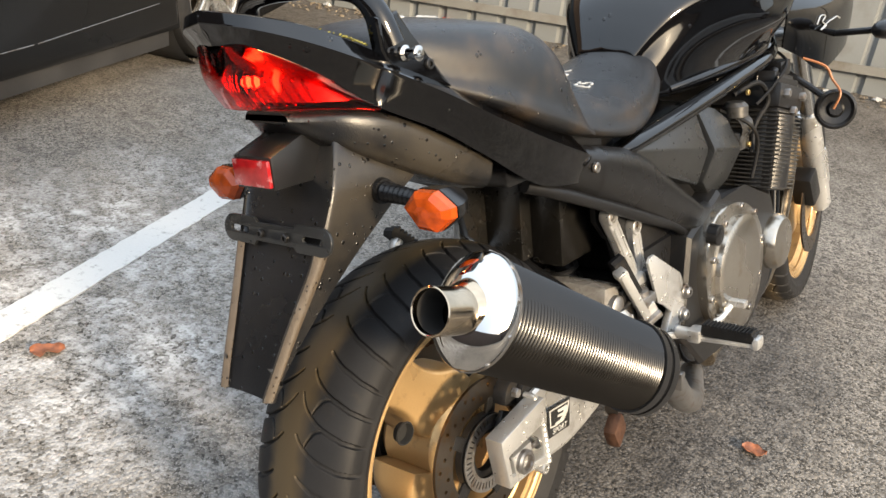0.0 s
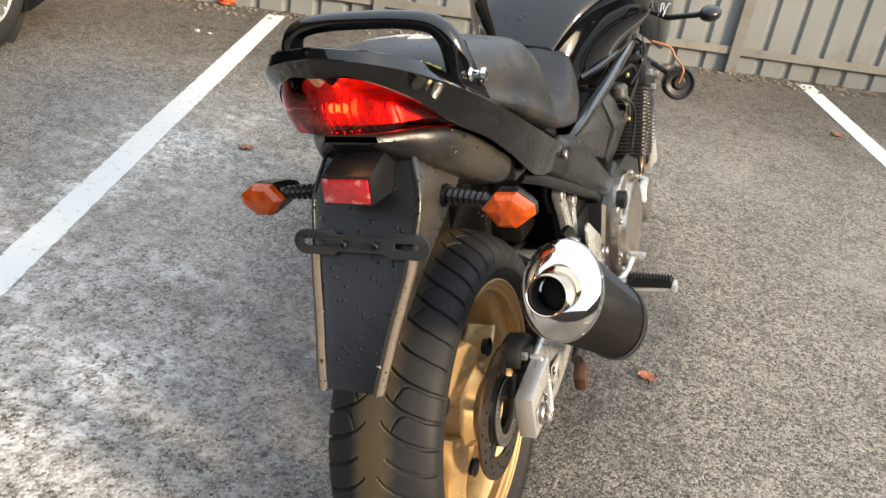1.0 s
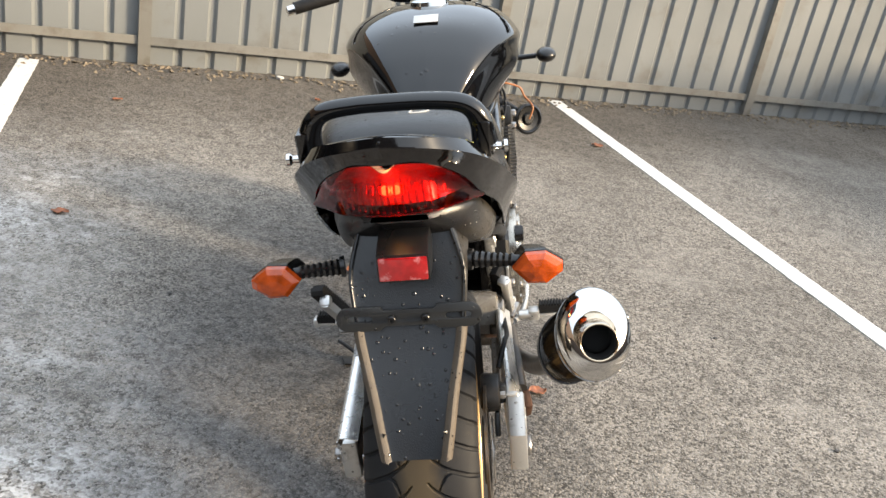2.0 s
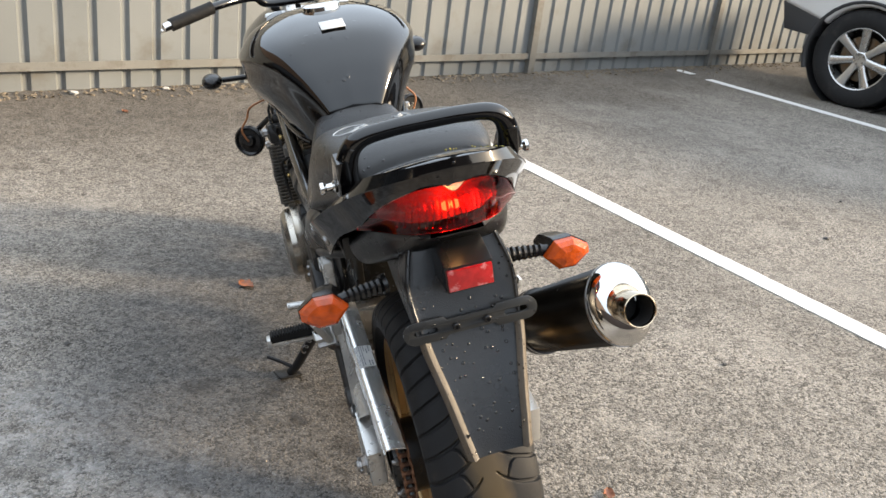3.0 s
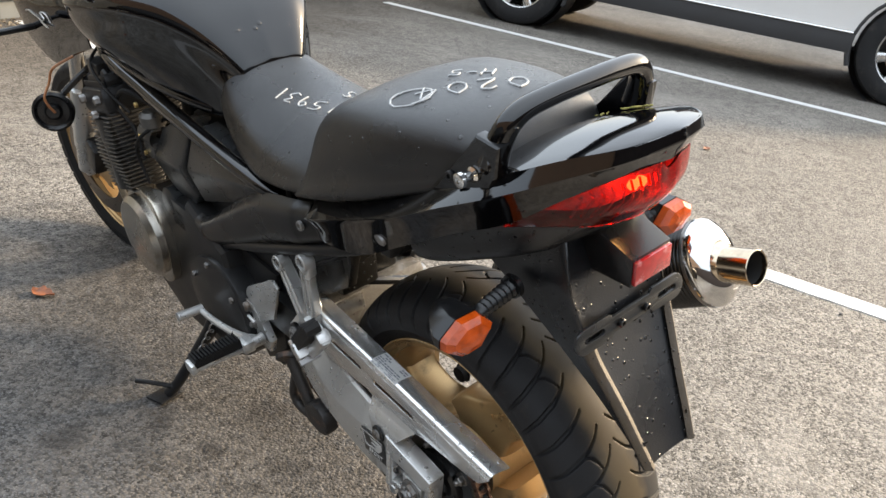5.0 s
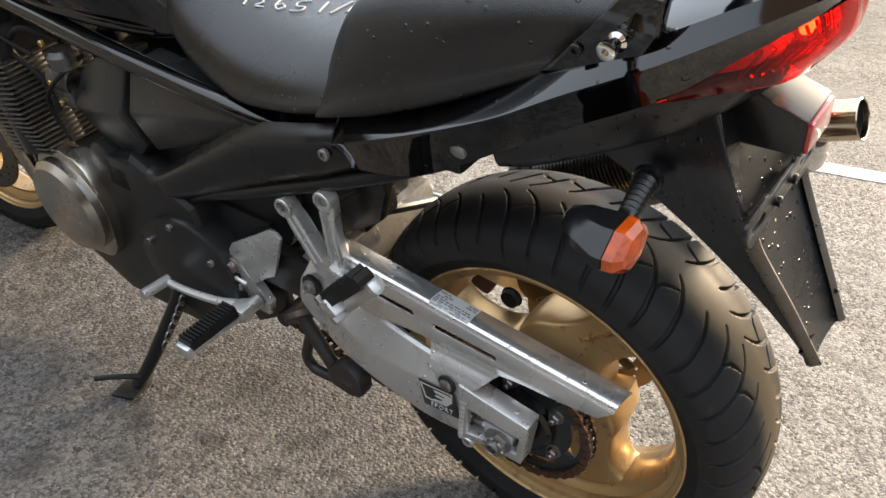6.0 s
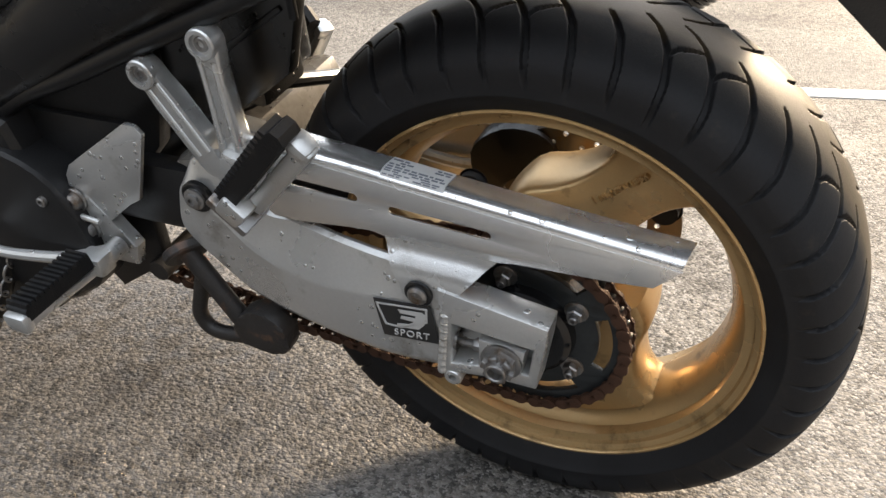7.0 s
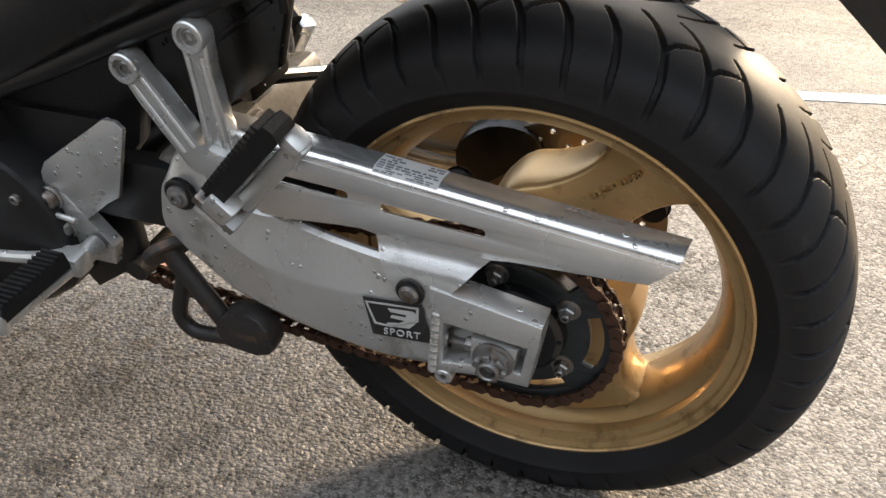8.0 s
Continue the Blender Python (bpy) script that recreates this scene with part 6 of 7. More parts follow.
    shape = [(0.545, 0.420), (0.500, 0.395), (0.470, 0.350), (0.480, 0.325), (0.520, 0.325), (0.560, 0.385)] if s > 0 else [(0.552, 0.424), (0.516, 0.412), (0.500, 0.382), (0.470, 0.350), (0.480, 0.320), (0.572, 0.318), (0.586, 0.340), (0.560, 0.400)]
    mount = part("footrest_bracket", side(prism(shape, 0.140, 0.156, 0.004)), M_alu, bike, "cast aluminium footrest bracket")
    for y, z in spots:
        part("bracket_bolt", side(joined(rev([(0, 0.0155), (0.003, 0.0155), (0.004, 0.0145), (0.004, 0)], 24, (0.156, y, z), axis=(1, 0, 0)), rev([(0, 0.0115), (0.006, 0.0110), (0.009, 0.008), (0.009, 0.005), (0.004, 0.005), (0.004, 0)], 20, (0.160, y, z), axis=(1, 0, 0)))), M_steel, mount)
    fp = part("footpeg", side(joined(box((0.252, 0.510, 0.338), (0.120, 0.026, 0.010), 0.003, (0, -4, 0)), box((0.308, 0.510, 0.345), (0.014, 0.030, 0.022), 0.005), rev([(0, 0.012), (0.045, 0.012)], 16, (0.160, 0.500, 0.340), axis=(1, 0, 0)), box((0.195, 0.505, 0.340), (0.026, 0.034, 0.026), 0.006))), M_alu, bike, "aluminium rider footpeg")
    teeth_up = []
    for k in range(14):
        u = 0.209 + 0.0068 * k
        teeth_up += [(u, 0.3615), (u + 0.0012, 0.3665), (u + 0.0046, 0.3665), (u + 0.0058, 0.3615)]
    part("peg_rubber", side(prism([(0.207, 0.344)] + teeth_up + [(0.306, 0.360), (0.306, 0.346)], 0.4955, 0.5245, 0.0, axis="y")), M_rubber, fp, "ribbed black rubber pad")
for o in list(bike.children):
    if o.name.split(".")[0] in ("heel_guard", "footrest_bracket") and o.bound_box[0][0] > 0:
        o.matrix_local = pose(0.004, 0.034, -0.014)
    if o.name.split(".")[0] == "footpeg" and o.bound_box[0][0] > 0:
        o.matrix_local = pose(0.018, 0.012, 0)
    elif o.name.split(".")[0] == "footpeg":
        o.matrix_local = pose(0, -0.008, 0.012)
part("gear_lever", joined(tube([(-0.170, 0.500, 0.345), (-0.185, 0.560, 0.335), (-0.195, 0.640, 0.330), (-0.200, 0.690, 0.335)], [0.012, 0.008, 0.007, 0.007], 10, smooth=16), tube([(-0.195, 0.690, 0.335), (-0.250, 0.692, 0.338)], 0.010, 12), tube([(-0.165, 0.505, 0.385), (-0.165, 0.62, 0.400), (-0.165, 0.72, 0.410)], 0.0035, 8)), M_alu, bike, "aluminium gear lever and rod")
part("brake_pedal", joined(tube([(0.165, 0.480, 0.340), (0.185, 0.560, 0.320), (0.200, 0.650, 0.315), (0.205, 0.700, 0.330)], 0.007, 10, smooth=16), box((0.215, 0.705, 0.335), (0.04, 0.02, 0.014), 0.004)), M_alu, bike, "aluminium brake pedal")
part("master_cylinder", joined(tube([(0.150, 0.440, 0.36), (0.150, 0.425, 0.45)], 0.013, 14), box((0.150, 0.43, 0.43), (0.03, 0.05, 0.02), 0.004)), M_steel, bike)
stand = part("side_stand", joined(tube([(-0.158, 0.705, 0.300), (-0.182, 0.722, 0.245), (-0.258, 0.772, 0.115), (-0.285, 0.787, 0.085)], [0.019, 0.016, 0.0125, 0.0125], 14, smooth=14), box((-0.145, 0.690, 0.300), (0.03, 0.06, 0.07), 0.008), box((-0.292, 0.792, 0.0795), (0.065, 0.05, 0.006), 0.002, (0, LEAN, 20)), tube([(-0.272, 0.775, 0.105), (-0.305, 0.80, 0.120), (-0.335, 0.83, 0.125)], 0.0055, 8, smooth=8)), M_engine_black, bike, "black side stand folded out")
part("stand_spring", tube([(-0.168 - 0.0016 * t + 0.007 * math.cos(t), 0.685 + 0.0008 * t, 0.30 - 0.0028 * t + 0.007 * math.sin(t)) for t in np.linspace(0, 14 * math.pi, 130)], 0.0018, 5), M_steel, stand)
cst = part("centre_stand", joined(tube([(-0.157, 0.394, 0.368), (-0.155, 0.336, 0.258)], 0.0118, 16), rev([(-0.006, 0.0), (-0.006, 0.025), (-0.004, 0.027), (0.004, 0.027), (0.006, 0.025), (0.006, 0.0)], 28, (-0.157, 0.394, 0.363), axis=(0.45, 0.62, 0.62)), tube([(-0.155, 0.380, 0.335), (-0.155, 0.396, 0.296), (-0.155, 0.407, 0.262), (-0.155, 0.395, 0.240), (-0.155, 0.360, 0.240), (-0.155, 0.310, 0.252)], 0.0095, 12, smooth=30), tube([(0.155, 0.41, 0.36), (0.165, 0.33, 0.30), (0.17, 0.27, 0.285)], 0.013, 12, smooth=10), tube([(-0.14, 0.47, 0.30), (0.14, 0.47, 0.30)], 0.014, 12)), M_rust_dark, bike, "black and rusty folded centre stand")
part("stand_paddle", prism(cat([(0.352, 0.262), (0.334, 0.290), (0.314, 0.299), (0.288, 0.293), (0.275, 0.270), (0.278, 0.248), (0.292, 0.238), (0.320, 0.240), (0.346, 0.244)], 30), -0.168, -0.140, 0.007), M_rust_dark, cst, "worn rounded paddle with rusty rim")
part("stand_foot", box((0.176, 0.270, 0.250), (0.026, 0.048, 0.050), 0.010, (30, 0, 10)), M_rust, bike, "rusty centre stand foot")
part("silencer_mount", joined(rev([(-0.016, 0.020), (0.010, 0.020), (0.014, 0.014), (0.014, 0)], 24, (0.130, 0.358, 0.440), axis=(1, 0, 0)), box((0.132, 0.390, 0.424), (0.014, 0.060, 0.026), 0.006, (-20, 0, 0))), M_steel, bike, "steel silencer mount with a rubber bush")
# rear caliper
cal = part("rear_caliper", joined(prism(cat([(0.035, 0.392), (0.050, 0.425), (0.100, 0.428), (0.142, 0.395), (0.140, 0.350), (0.110, 0.335), (0.085, 0.372)], 24, True), 0.088, 0.125, 0.006), box((0.128, 0.085, 0.395), (0.018, 0.05, 0.035), 0.008, (-20, 0, 0)), box((0.118, 0.045, 0.352), (0.010, 0.06, 0.045), 0.004, (-30, 0, 0))), M_engine_black, bike, "black rear brake caliper")
for y, z in ((0.055, 0.408), (0.128, 0.372)):
    part("caliper_bolt", bolt((0.126, y, z), 0.008, (1, 0, 0), 0.010, False), M_steel, cal)
part("torque_link", tube([(0.118, 0.11, 0.350), (0.118, 0.20, 0.352), (0.118, 0.32, 0.380)], 0.008, 10, smooth=12), M_alu, bike, "silver brake torque link")
part("brake_hose", tube([(0.125, 0.10, 0.44), (0.140, 0.15, 0.47), (0.145, 0.24, 0.44), (0.14, 0.36, 0.43), (0.15, 0.42, 0.45)], 0.005, 8, smooth=24), M_rubber, bike)

# ---- front end ----
for s in (-1, 1):
    def side(bm):
        return bm if s > 0 else flipx(bm)
    leg = part("fork_leg", side(joined(tube([(0.098, 1.60, 0.300), (0.098, 1.545, 0.420), (0.098, 1.47, 0.580)], [0.030, 0.031, 0.028], 20), box((0.098, 1.615, 0.300), (0.034, 0.07, 0.05), 0.012), box((0.098, 1.60, 0.40), (0.030, 0.05, 0.12), 0.010, (24, 0, 0)))), M_alu, bike, "silver telescopic fork leg")
    part("fork_tube", side(tube([(0.098, 1.50, 0.52), (0.098, 1.30, 0.95)], 0.0215, 20)), M_chrome, leg)
    part("front_caliper", side(joined(box((0.088, 1.50, 0.37), (0.06, 0.10, 0.06), 0.012, (-60, 0, 0)))), M_engine_black, bike, "black front brake caliper")
    part("horn", side(joined(rev([(-0.022, 0.0), (-0.022, 0.030), (-0.012, 0.044), (0.006, 0.046), (0.010, 0.040), (0.004, 0.034), (0.002, 0.020), (0.010, 0.014), (0.010, 0.0)], 40, (0.246, 1.190, 0.645), axis=(0.45, -0.85, 0.1)), tube([(0.235, 1.205, 0.655), (0.19, 1.20, 0.69), (0.12, 1.18, 0.74)], 0.008, 8, smooth=10))), M_black_plastic, bike, "round black horn on a bracket")
    part("wire", side(tube([(0.250, 1.165, 0.650), (0.262, 1.170, 0.685), (0.240, 1.18, 0.715), (0.225, 1.175, 0.745), (0.18, 1.16, 0.765)], 0.003, 6, smooth=26)), M_wire, bike, "orange loose wire")
    part("front_indicator", side(joined(tube([(0.18, 1.32, 0.80), (0.245, 1.315, 0.805), (0.285, 1.31, 0.808)], 0.008, 10), skin([[(0.315 + dx + 0.030 * f * math.cos(t), 1.30 + yy, 0.810 + 0.022 * f * math.sin(t)) for t in np.linspace(0, 2 * math.pi, 9)[:-1]] for yy, f, dx in ((-0.035, 0.15, 0), (-0.028, 0.6, 0), (-0.010, 0.95, 0), (0.020, 1.0, 0), (0.03, 0.9, 0))], 14, 20, closed=True, caps=True))), M_black_plastic, bike, "black front indicator on a stalk")
    fairing = [[(0.075, y, zt), (0.135, y, zt - 0.02), (w, y, (zt + zb) / 2 + 0.02), (w * 0.96, y, zb)] for y, zt, zb, w in ((1.07, 0.940, 0.800, 0.172), (1.16, 0.965, 0.765, 0.186), (1.26, 0.985, 0.725, 0.198), (1.36, 0.985, 0.740, 0.202), (1.46, 0.965, 0.765, 0.196), (1.55, 0.92, 0.79, 0.17))]
    fair = part("headlight_fairing", side(skin(fairing, 24, 18, thick=0.004)), M_black_gloss, bike, "gloss black headlight fairing half", angle=60)
    part("fairing_emblem", side(tube([(0.196, 1.20, 0.835), (0.198, 1.215, 0.852), (0.201, 1.24, 0.850), (0.200, 1.225, 0.838), (0.202, 1.245, 0.828), (0.201, 1.21, 0.822), (0.203, 1.26, 0.836), (0.204, 1.28, 0.838), (0.205, 1.31, 0.842), (0.205, 1.335, 0.836)], 0.0016, 5, smooth=50)), M_alu, fair, "silver script emblem")
part("yokes", joined(box((0, 1.30, 0.955), (0.25, 0.09, 0.028), 0.010, (-24, 0, 0)), box((0, 1.37, 0.79), (0.25, 0.09, 0.03), 0.010, (-24, 0, 0)), tube([(0, 1.32, 0.78), (0, 1.26, 0.96)], 0.03, 16)), M_alu, bike, "aluminium fork yokes")
bar = part("handlebar", tube([(-0.37, 1.055, 1.030), (-0.25, 1.10, 1.050), (-0.15, 1.18, 1.045), (-0.10, 1.22, 1.015), (0.10, 1.22, 1.015), (0.15, 1.18, 1.045), (0.25, 1.10, 1.050), (0.37, 1.055, 1.030)], 0.011, 12, smooth=50), M_black_gloss, bike, "black handlebar")
for s in (-1, 1):
    def side(bm):
        return bm if s > 0 else flipx(bm)
    part("grip", side(tube([(0.262, 1.095, 1.049), (0.375, 1.052, 1.029)], 0.017, 14)), M_rubber, bar, "black rubber grip")
    part("lever", side(tube([(0.22, 1.15, 1.045), (0.27, 1.155, 1.04), (0.36, 1.12, 1.02), (0.405, 1.095, 1.01)], 0.0055, 8, smooth=16)), M_alu, bar, "silver lever")
    part("bar_end", side(rev([(0, 0.012), (0.02, 0.011), (0.024, 0)], 14, (0.375, 1.052, 1.029), axis=(0.9, -0.35, -0.15))), M_chrome, bar)
    part("riser", side(box((0.05, 1.235, 0.99), (0.03, 0.04, 0.05), 0.006, (-24, 0, 0))), M_alu, bar)
part("instruments", joined(rev([(0, 0.045), (0.05, 0.042), (0.06, 0.03)], 28, (-0.055, 1.33, 0.985), axis=(0, 0.85, -0.5)), rev([(0, 0.045), (0.05, 0.042), (0.06, 0.03)], 28, (0.055, 1.33, 0.985), axis=(0, 0.85, -0.5))), M_black_plastic, bike, "round black instruments")
part("headlight", rev([(0, 0.085), (-0.03, 0.085), (-0.09, 0.06), (-0.12, 0.03), (-0.12, 0.0)], 40, (0, 1.50, 0.87), axis=(0, 1, 0)), M_chrome, bike)

# ---- chalk marks on the seats ----
GLYPH = {"H": [[(0, 0), (0, 1)], [(0.55, 0), (0.6, 1)], [(0, 0.5), (0.58, 0.52)]], "/": [[(0, -0.1), (0.45, 1.1)]], "1": [[(0.15, 1), (0.2, 0)]],
         "5": [[(0.6, 1), (0.15, 0.96), (0.1, 0.6), (0.5, 0.58), (0.55, 0.2), (0.1, 0.0)]], "9": [[(0.55, 0.7), (0.3, 1), (0.1, 0.75), (0.35, 0.5), (0.55, 0.75), (0.5, 0)]],
         "3": [[(0.1, 0.95), (0.5, 0.95), (0.25, 0.6), (0.55, 0.35), (0.3, 0.0), (0.05, 0.12)]], "0": [[(0.3, 1), (0.02, 0.6), (0.1, 0.1), (0.45, 0.05), (0.62, 0.5), (0.3, 1)]],
         "2": [[(0.05, 0.8), (0.3, 1), (0.55, 0.75), (0.05, 0.0), (0.65, 0.05)]], "4": [[(0.4, 0), (0.5, 1), (0.0, 0.35), (0.7, 0.4)]], "C": [[(0.6, 0.9), (0.2, 1), (0.02, 0.5), (0.2, 0.02), (0.6, 0.1)]],
         "S": [[(0.55, 0.9), (0.2, 1), (0.1, 0.65), (0.5, 0.4), (0.4, 0.02), (0.05, 0.1)]], "-": [[(0.05, 0.5), (0.6, 0.55)]], "O": [[(0.5, 1.3), (-0.3, 0.9), (-0.3, -0.1), (0.6, -0.4), (1.4, 0.1), (1.3, 1.0), (0.4, 1.35)]]}


def chalk(seat, text, start, along, size, gap=0.85):
    """Handwritten marks laid on the seat's upper surface; the letters' tops point to -x of the run."""
    me = seat.data
    V = np.empty(len(me.vertices) * 3)
    me.vertices.foreach_get("co", V)
    V = V.reshape(-1, 3)
    Nn = np.empty(len(me.vertices) * 3)
    me.vertices.foreach_get("normal", Nn)
    V = V[Nn.reshape(-1, 3)[:, 2] > 0.25]
    d = Vector(along).normalized()
    up = Vector((-d.y, d.x))
    pen = 0.0
    strokes = []
    for ch in text:
        for line in GLYPH.get(ch, []):
            pts = []
            for gx, gy in cat(line, 14):
                p = Vector(start) + d * (pen + gx * size) + up * (gy * size)
                w = 1.0 / (((V[:, :2] - np.array(p)) ** 2).sum(1) + 1e-6) ** 2
                k = np.argsort(-w)[:6]
                pts.append((p.x, p.y, float((V[k, 2] * w[k]).sum() / w[k].sum()) + 0.0002))
            strokes.append(tube(pts, 0.0017, 6))
        if strokes:
            part("chalk_mark", joined(*strokes), M_chalk, seat, "handwritten white chalk stroke")
        strokes = []
        pen += size * gap


by_name = {o.name: o for o in bike.children}
chalk(by_name["rider_seat"], "H/15931", (0.030, 0.325), (-0.30, 1), 0.034, 0.86)
chalk(by_name["rider_seat"], "CS", (0.075, 0.395), (-0.3, 1), 0.026)
chalk(by_name["pillion_seat"], "0204", (0.050, -0.020), (-0.75, 0.62), 0.040, 1.0)
chalk(by_name["pillion_seat"], "O", (-0.062, 0.060), (-0.75, 0.62), 0.030)
chalk(by_name["pillion_seat"], "H-5", (0.050, 0.040), (-0.55, 0.8), 0.026)


# ---- parked cars ----
def car_paint(name, tint, metal):
    return surf(name, tint, 0.22, metal, var=0.05, scale=2, coat=0.7, rvar=0.05)


M_tyre_car = surf("car_tyre", (0.012, 0.012, 0.0125), 0.75, var=0.3, dirt=(0.03, 0.028, 0.025), dirt_amount=0.2, spec=0.25)
M_trim = surf("black_trim", (0.02, 0.02, 0.021), 0.6, var=0.3)
M_silver_rim = surf("silver_alloy", (0.48, 0.48, 0.47), 0.28, 0.9, var=0.08)


def car_wheel(parent, y, x, r, n_spokes, split):
    rr = r * 0.64
    rim = part("wheel", rev([(0.0, rr * 0.98), (0.004, rr), (0.20, rr), (0.20, rr * 0.93), (0.05, rr * 0.92), (0.02, rr * 0.93), (0.004, rr * 0.95)], 48, closed=True), M_silver_rim, parent, "silver alloy wheel")
    rim.matrix_local = pose(x, y, r)
    part("tyre", rev([(0.002, rr - 0.004), (-0.012, rr + 0.02), (-0.014, r * 0.86), (0.004, r * 0.965), (0.03, r), (0.19, r), (0.215, r * 0.96), (0.22, rr)], 64, closed=True), M_tyre_car, rim)
    arms = []
    for k in range(n_spokes):
        for off in ((-9, 9) if split else (0,)):
            a0, a1 = 360 * k / n_spokes, 360 * k / n_spokes + off
            w = 0.020 if split else 0.030
            arms.append(moved(skin([[(0.012 + 0.02 * (1 - f), -w * g, rr * q), (0.006 + 0.02 * (1 - f), 0, rr * q), (0.012 + 0.02 * (1 - f), w * g, rr * q), (0.05, w * g, rr * q), (0.05, -w * g, rr * q)] for q, g, f in ((0.10, 1.0, 0.2), (0.5, 0.95, 0.6), (0.97, 1.35, 1.0))], 8, 12, closed=True, caps=True), Matrix.Rotation(radians((a0 + a1) / 2 + off * 0.5), 4, "X")))
    part("spokes", joined(*arms, rev([(0.02, 0.0), (0.016, 0.055), (0.03, 0.075), (0.06, 0.08)], 32)), M_silver_rim, rim)
    for k in range(5):
        a = 2 * math.pi * k / 5
        part("wheel_nut", rev([(0.012, 0), (0.010, 0.010), (0.03, 0.012)], 8, (0, 0.045 * math.cos(a), 0.045 * math.sin(a))), M_steel, rim)
    part("brake_rotor", rev([(0.07, 0.03), (0.07, rr * 0.72), (0.085, rr * 0.72)], 40), M_disc, rim)
    return rim


def car(label, paint, p0, fd, wb, r, width, oh0, oh1, height, sill, suv):
    """x runs inwards from the side that is seen, y along fd; p0 lies under the outer face of the wheel at y = 0."""
    root = new("car")
    f = Vector((fd[0], fd[1], 0)).normalized()
    inn = Vector((f.y, -f.x, 0))
    root.matrix_world = Matrix(((inn.x, f.x, 0, p0[0]), (inn.y, f.y, 0, p0[1]), (0, 0, 1, 0), (0, 0, 0, 1)))
    tagged(root, label, "car", "parked cars")
    ra = r + (0.06 if suv else 0.045)
    hood = height * 0.60
    out = [(-oh0 + 0.02, sill + 0.02)] + arc((0, r), ra, 205, 4 if suv else -13, 20) + arc((wb, r), ra, 176 if suv else 193, 38 if suv else -25, 20) + [(wb + oh1 - 0.05, sill + (0.24 if suv else 0.02)), (wb + oh1, sill + (0.36 if suv else 0.22)), (wb + oh1 - 0.04, hood * 0.92), (wb + oh1 - 0.25, hood), (-oh0 + 0.25, hood), (-oh0 + 0.02, hood * 0.92), (-oh0, sill + 0.25)]
    body = part("body", plate("body", out, [], width - 0.10, yz(width / 2 - 0.01), 0.045), paint, root, smooth=True, angle=50)
    roof = [[(x0, y, z) for x0, z in ((0.12, hood - 0.02), (0.20, zt - 0.05), (0.32, zt), (width - 0.32, zt), (width - 0.20, zt - 0.05), (width - 0.12, hood - 0.02))] for y, zt in ((-oh0 + 0.15, hood + 0.02), (-oh0 + 0.55, height), (wb * 0.55, height), (wb * 0.75, height * 0.96), (wb + oh1 * 0.35, hood + 0.02))]
    part("cabin", skin(roof, 24, 24), M_window, root, "dark glazed cabin")
    part("floor_pan", box((width / 2, wb / 2, sill - (0.13 if suv else -0.02)), (width - 0.35, wb + (0.0 if suv else 0.9), 0.16 if suv else 0.12), 0.03), M_trim, root)
    for y in (0, wb):
        part("wheel_well", rev([(0.02, ra - 0.01), (0.45, ra - 0.01), (0.45, 0)], 40, (0.02, y, r)), M_trim, root)
        if suv:
            part("arch_trim", tube([(0.012, y + ra * math.cos(radians(a)), r + ra * math.sin(radians(a))) for a in range(-20, 201, 10)], 0.022, 8), M_trim, root)
        for x, flip in ((0.035, 1), (width - 0.02, -1)):
            w = car_wheel(root, y, x, r, 7 if suv else 5, not suv)
            if flip < 0:
                w.matrix_local = pose(x - 0.02, y, r, 0, 0, 180)
    y0, y1 = ra * 0.96, wb - ra * 0.96
    low = sill - 0.19 if suv else sill
    # black sill; its lowered edge on the low car stands in for underbody shade
    part("sill_strip", prism([(y0, low + 0.13), (y1, low + 0.13), (y1, low - (0.03 if suv else 0.075)), (y0, low - (0.03 if suv else 0.075))], -0.012 if suv else 0.040, 0.16, 0.02), M_trim, root)
    if suv:
        part("sill_moulding", tube([(-0.012, y0 + 0.02, low + 0.135), (-0.012, y1 - 0.02, low + 0.135)], 0.011, 8), M_chrome, root)
    for ya, yb in ((wb * 0.36, wb * 0.70),) if suv else ((0.445, 1.187), (1.197, 2.12)):
        zl = sill + 0.14
        if suv:
            for y in (ya, yb):
                part("door_seam", box((0.0055, y, sill + 0.40), (0.004, 0.008, 0.52), 0.0), M_trim, root)
        else:
            first = ya < 1
            part("door", prism([(ya + (0.03 if first else 0), zl + (0.004 if first else -0.03)), (yb, zl - (0.030 if first else 0.035)), (yb, hood * 0.95), (ya - (0.25 if first else 0), hood * 0.95), (ya - (0.16 if first else 0), zl + 0.22)], -0.0045, 0.03, 0.004), paint, root, "dark door panel")
            part("door_edge", tube([(-0.004, ya + (0.035 if first else 0.004), zl + (0.003 if first else -0.031)), (-0.004, yb - 0.004, zl - (0.031 if first else 0.036))], 0.0022, 6), M_steel, root)
    bumper = [(wb + ra * 0.92, sill - 0.04), (wb + ra * 0.84, sill + 0.11), (wb + oh1 - 0.06, sill + 0.235), (wb + oh1 + 0.01, sill + 0.22), (wb + oh1 - 0.06, sill - 0.02)] if suv else [(wb + 0.5, sill - 0.05), (wb + ra + 0.02, sill - 0.03), (wb + ra + 0.02, sill + 0.12), (wb + oh1 - 0.02, sill + 0.30), (wb + oh1 + 0.01, sill + 0.20)]
    part("bumper_trim", prism(bumper, 0.01, width - 0.02, 0.02), M_trim, root)
    part("corner_lamp", box((0.05, wb + oh1 - 0.03, sill + 0.40), (0.08, 0.05, 0.06), 0.01), M_red_reflector, root)
    return root


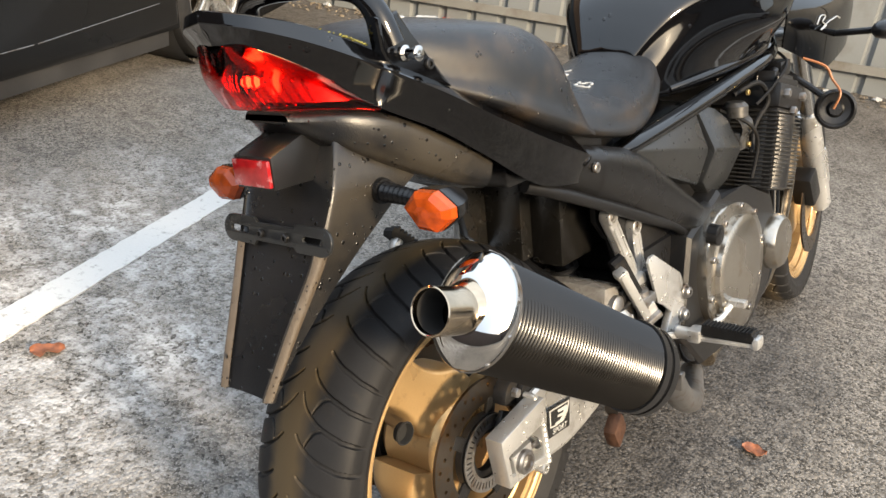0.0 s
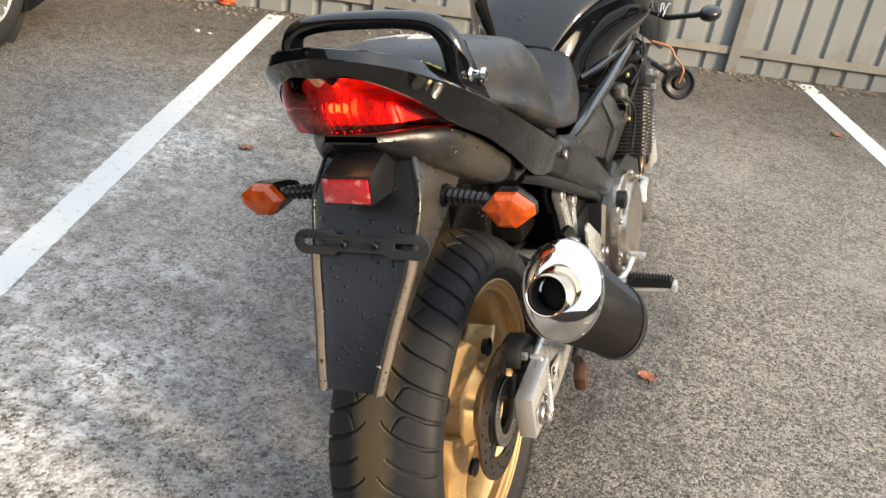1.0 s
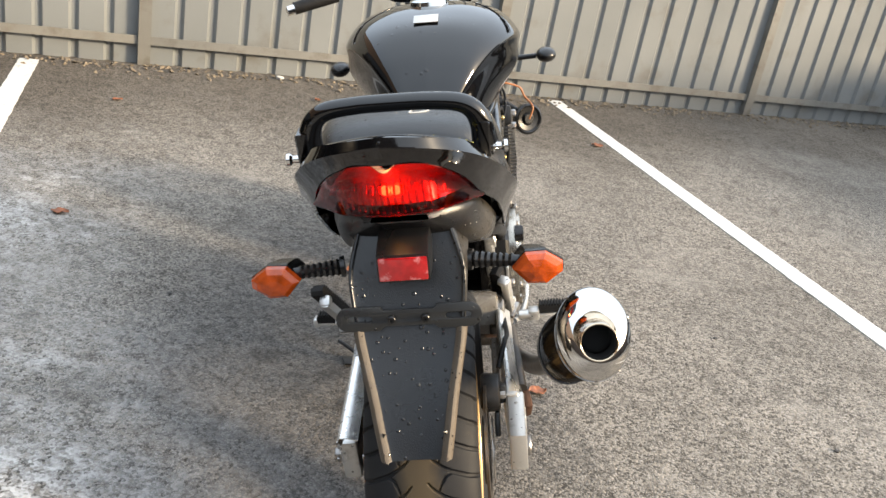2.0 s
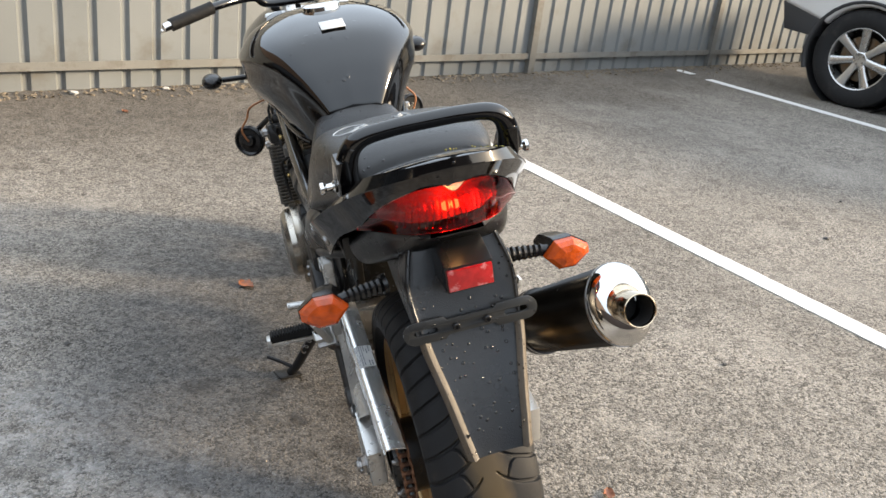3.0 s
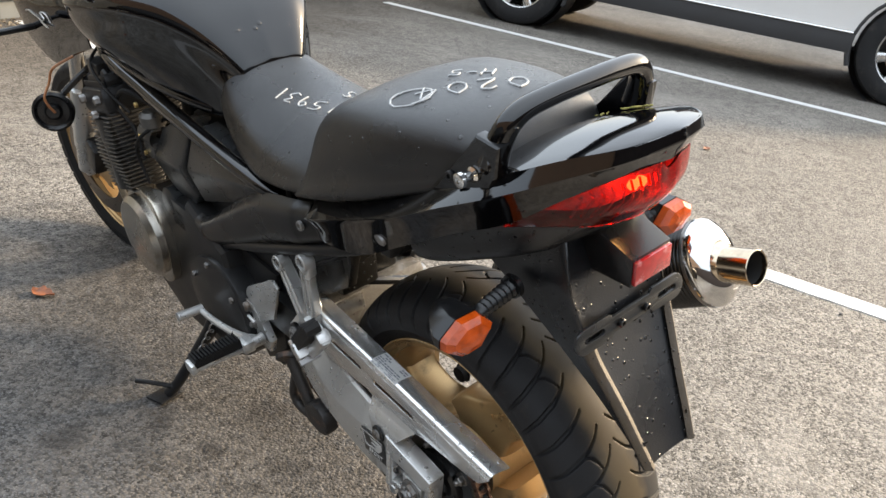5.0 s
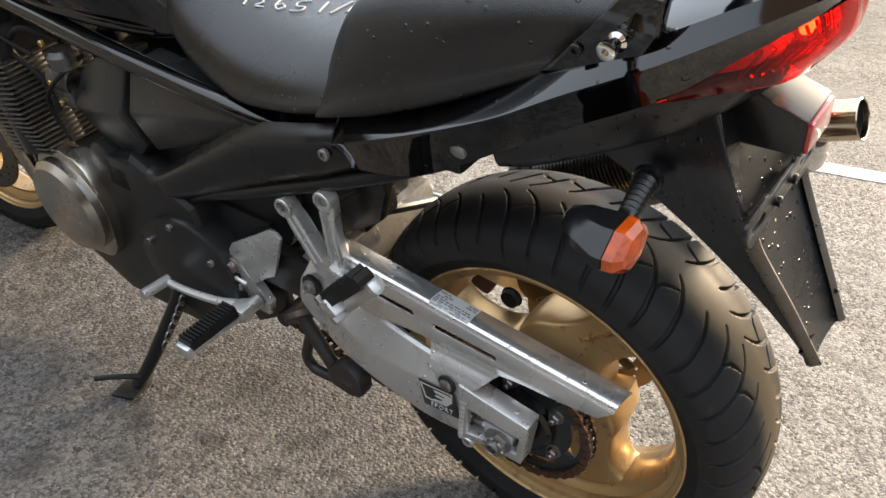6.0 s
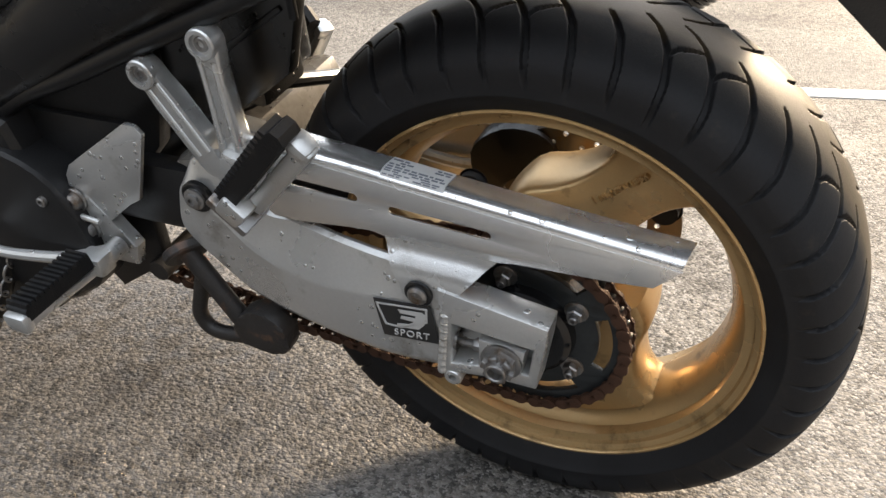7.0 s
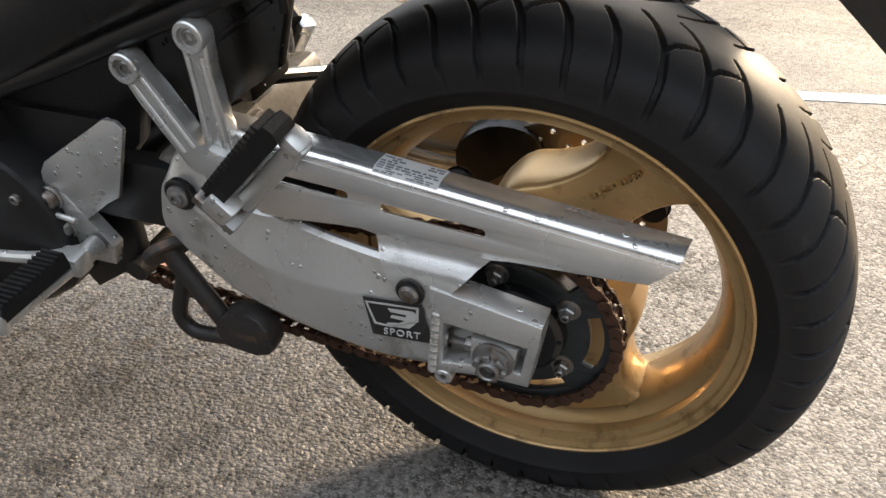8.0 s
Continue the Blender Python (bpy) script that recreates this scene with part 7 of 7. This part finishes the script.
M_white_paint, M_dark_paint = car_paint("white_car_paint", (0.60, 0.592, 0.575), 0.0), surf("charcoal_car_paint", (0.0050, 0.0052, 0.0057), 0.24, 0.2, var=0.05, scale=2, coat=0.12, spec=0.32, bump=0.02, bscale=40)
car("white off-road car parked in a marked bay", M_white_paint, (6.50, 1.92), (-0.4327, 0.9015), 3.40, 0.425, 2.0, 0.95, 0.80, 1.80, 0.58, True)
car("charcoal grey car parked beside the bay line", M_dark_paint, (-2.86, 1.70), (0.34, -0.94), 2.70, 0.325, 1.8, 0.85, 0.95, 1.45, 0.20, False)

# ---- litter ----
M_leaf = surf("dry_leaf", (0.17, 0.055, 0.02), 0.6, var=0.4, scale=60)
M_litter_o = surf("orange_wrapper", (0.5, 0.07, 0.02), 0.4, var=0.3)
M_litter_w = surf("pale_scrap", (0.35, 0.34, 0.32), 0.6, var=0.3)
M_stone = surf("dark_pebble", (0.03, 0.028, 0.026), 0.7)


def leaf(x, y, size, turn, label="dry curled brown leaf on the asphalt"):
    rnd = random.Random(int(x * 977 + y * 131))
    rows = []
    for i in range(7):
        f = i / 6
        w = size * 0.33 * math.sin(math.pi * min(1, f * 1.02 + 0.02)) ** 0.7 * rnd.uniform(0.75, 1.2) + 0.001
        rows.append([((f - 0.5) * size, -w, 0.006 + size * 0.16 * rnd.random()), ((f - 0.5) * size, 0, 0.004 + size * 0.05 * rnd.random()), ((f - 0.5) * size, w, 0.006 + size * 0.16 * rnd.random())])
    ob = part("leaf", skin(rows, 14, 8, thick=0.0008), M_leaf)
    ob.matrix_world = pose(x, y, 0.001, 0, 0, turn)
    return tagged(ob, label, "leaf", "fallen leaves")


for x, y, sz, tn in ((0.23, 0.791, 0.055, 20), (-1.107, -0.129, 0.075, 60), (-1.435, 1.442, 0.06, 10), (0.784, 3.71, 0.07, 0), (-0.382, 1.369, 0.065, -50), (0.405, 0.178, 0.04, 70), (3.30, 1.666, 0.06, 0), (-1.8, 2.9, 0.05, 30), (-0.9, 3.6, 0.05, 120)):
    leaf(x, y, sz, tn)
rnd = random.Random(5)


def scrap(name, label, x, y, size, material):
    bm = bmesh.new()
    bmesh.ops.create_icosphere(bm, subdivisions=2, radius=size)
    for v in bm.verts:
        v.co *= rnd.uniform(0.6, 1.15)
        v.co.z *= 0.45
    ob = part(name, moved(bm, Matrix.Translation((0, 0, size * 0.38))), material)
    ob.matrix_world = pose(x, y, 0.0, 0, 0, rnd.uniform(0, 360))
    return tagged(ob, label, "litter", "litter on the ground")


scrap("wrapper", "crumpled orange wrapper lying by the fence", -2.82, 3.36, 0.055, M_litter_o)
for x, y, z in ((-2.546, 2.683, 0.018), (-2.48, 2.70, 0.014), (-3.05, 3.20, 0.03), (-3.2, 3.12, 0.035), (-1.2, 3.95, 0.03), (-0.7, 4.2, 0.025), (-0.45, 4.3, 0.03), (-3.5, 3.0, 0.03)):
    scrap("paper_scrap", "small pale scrap lying near the fence", x, y, z, M_litter_w)
for x, y, z in ((2.367, 1.848, 0.016), (1.1, 0.75, 0.010), (2.9, 2.4, 0.012), (-0.9, 1.0, 0.010), (1.9, 0.2, 0.010), (0.9, 1.35, 0.009)):
    scrap("pebble", "small dark pebble on the asphalt", x, y, z, M_stone)
# leaf litter and grit along the foot of the fence
bm = bmesh.new()
for k in range(1500):
    s_, o_ = rnd.uniform(-5.0, 9.5), abs(rnd.gauss(0, 0.11))
    q = F0 + FD * s_ + FN * (0.03 + o_)
    r_ = rnd.uniform(0.006, 0.020)
    m4 = pose(q.x, q.y, r_ * 0.3, rnd.uniform(-30, 30), rnd.uniform(-30, 30), rnd.uniform(0, 360))
    vs = [bm.verts.new(m4 @ Vector(p)) for p in ((-r_, -r_ * 0.6, 0), (r_, -r_ * 0.5, 0), (r_ * 0.8, r_ * 0.6, 0), (-r_ * 0.7, r_ * 0.5, 0), (0, 0, r_ * 0.6))]
    for a, b in ((0, 1), (1, 2), (2, 3), (3, 0)):
        bm.faces.new((vs[a], vs[b], vs[4]))
M_grit = surf("leaf_litter", (0.12, 0.095, 0.065), 0.9, var=0.6, scale=25)
tagged(part("leaf_litter", bm, M_grit, smooth=False), "brown leaf litter and grit along the fence", "debris", kind="stuff")
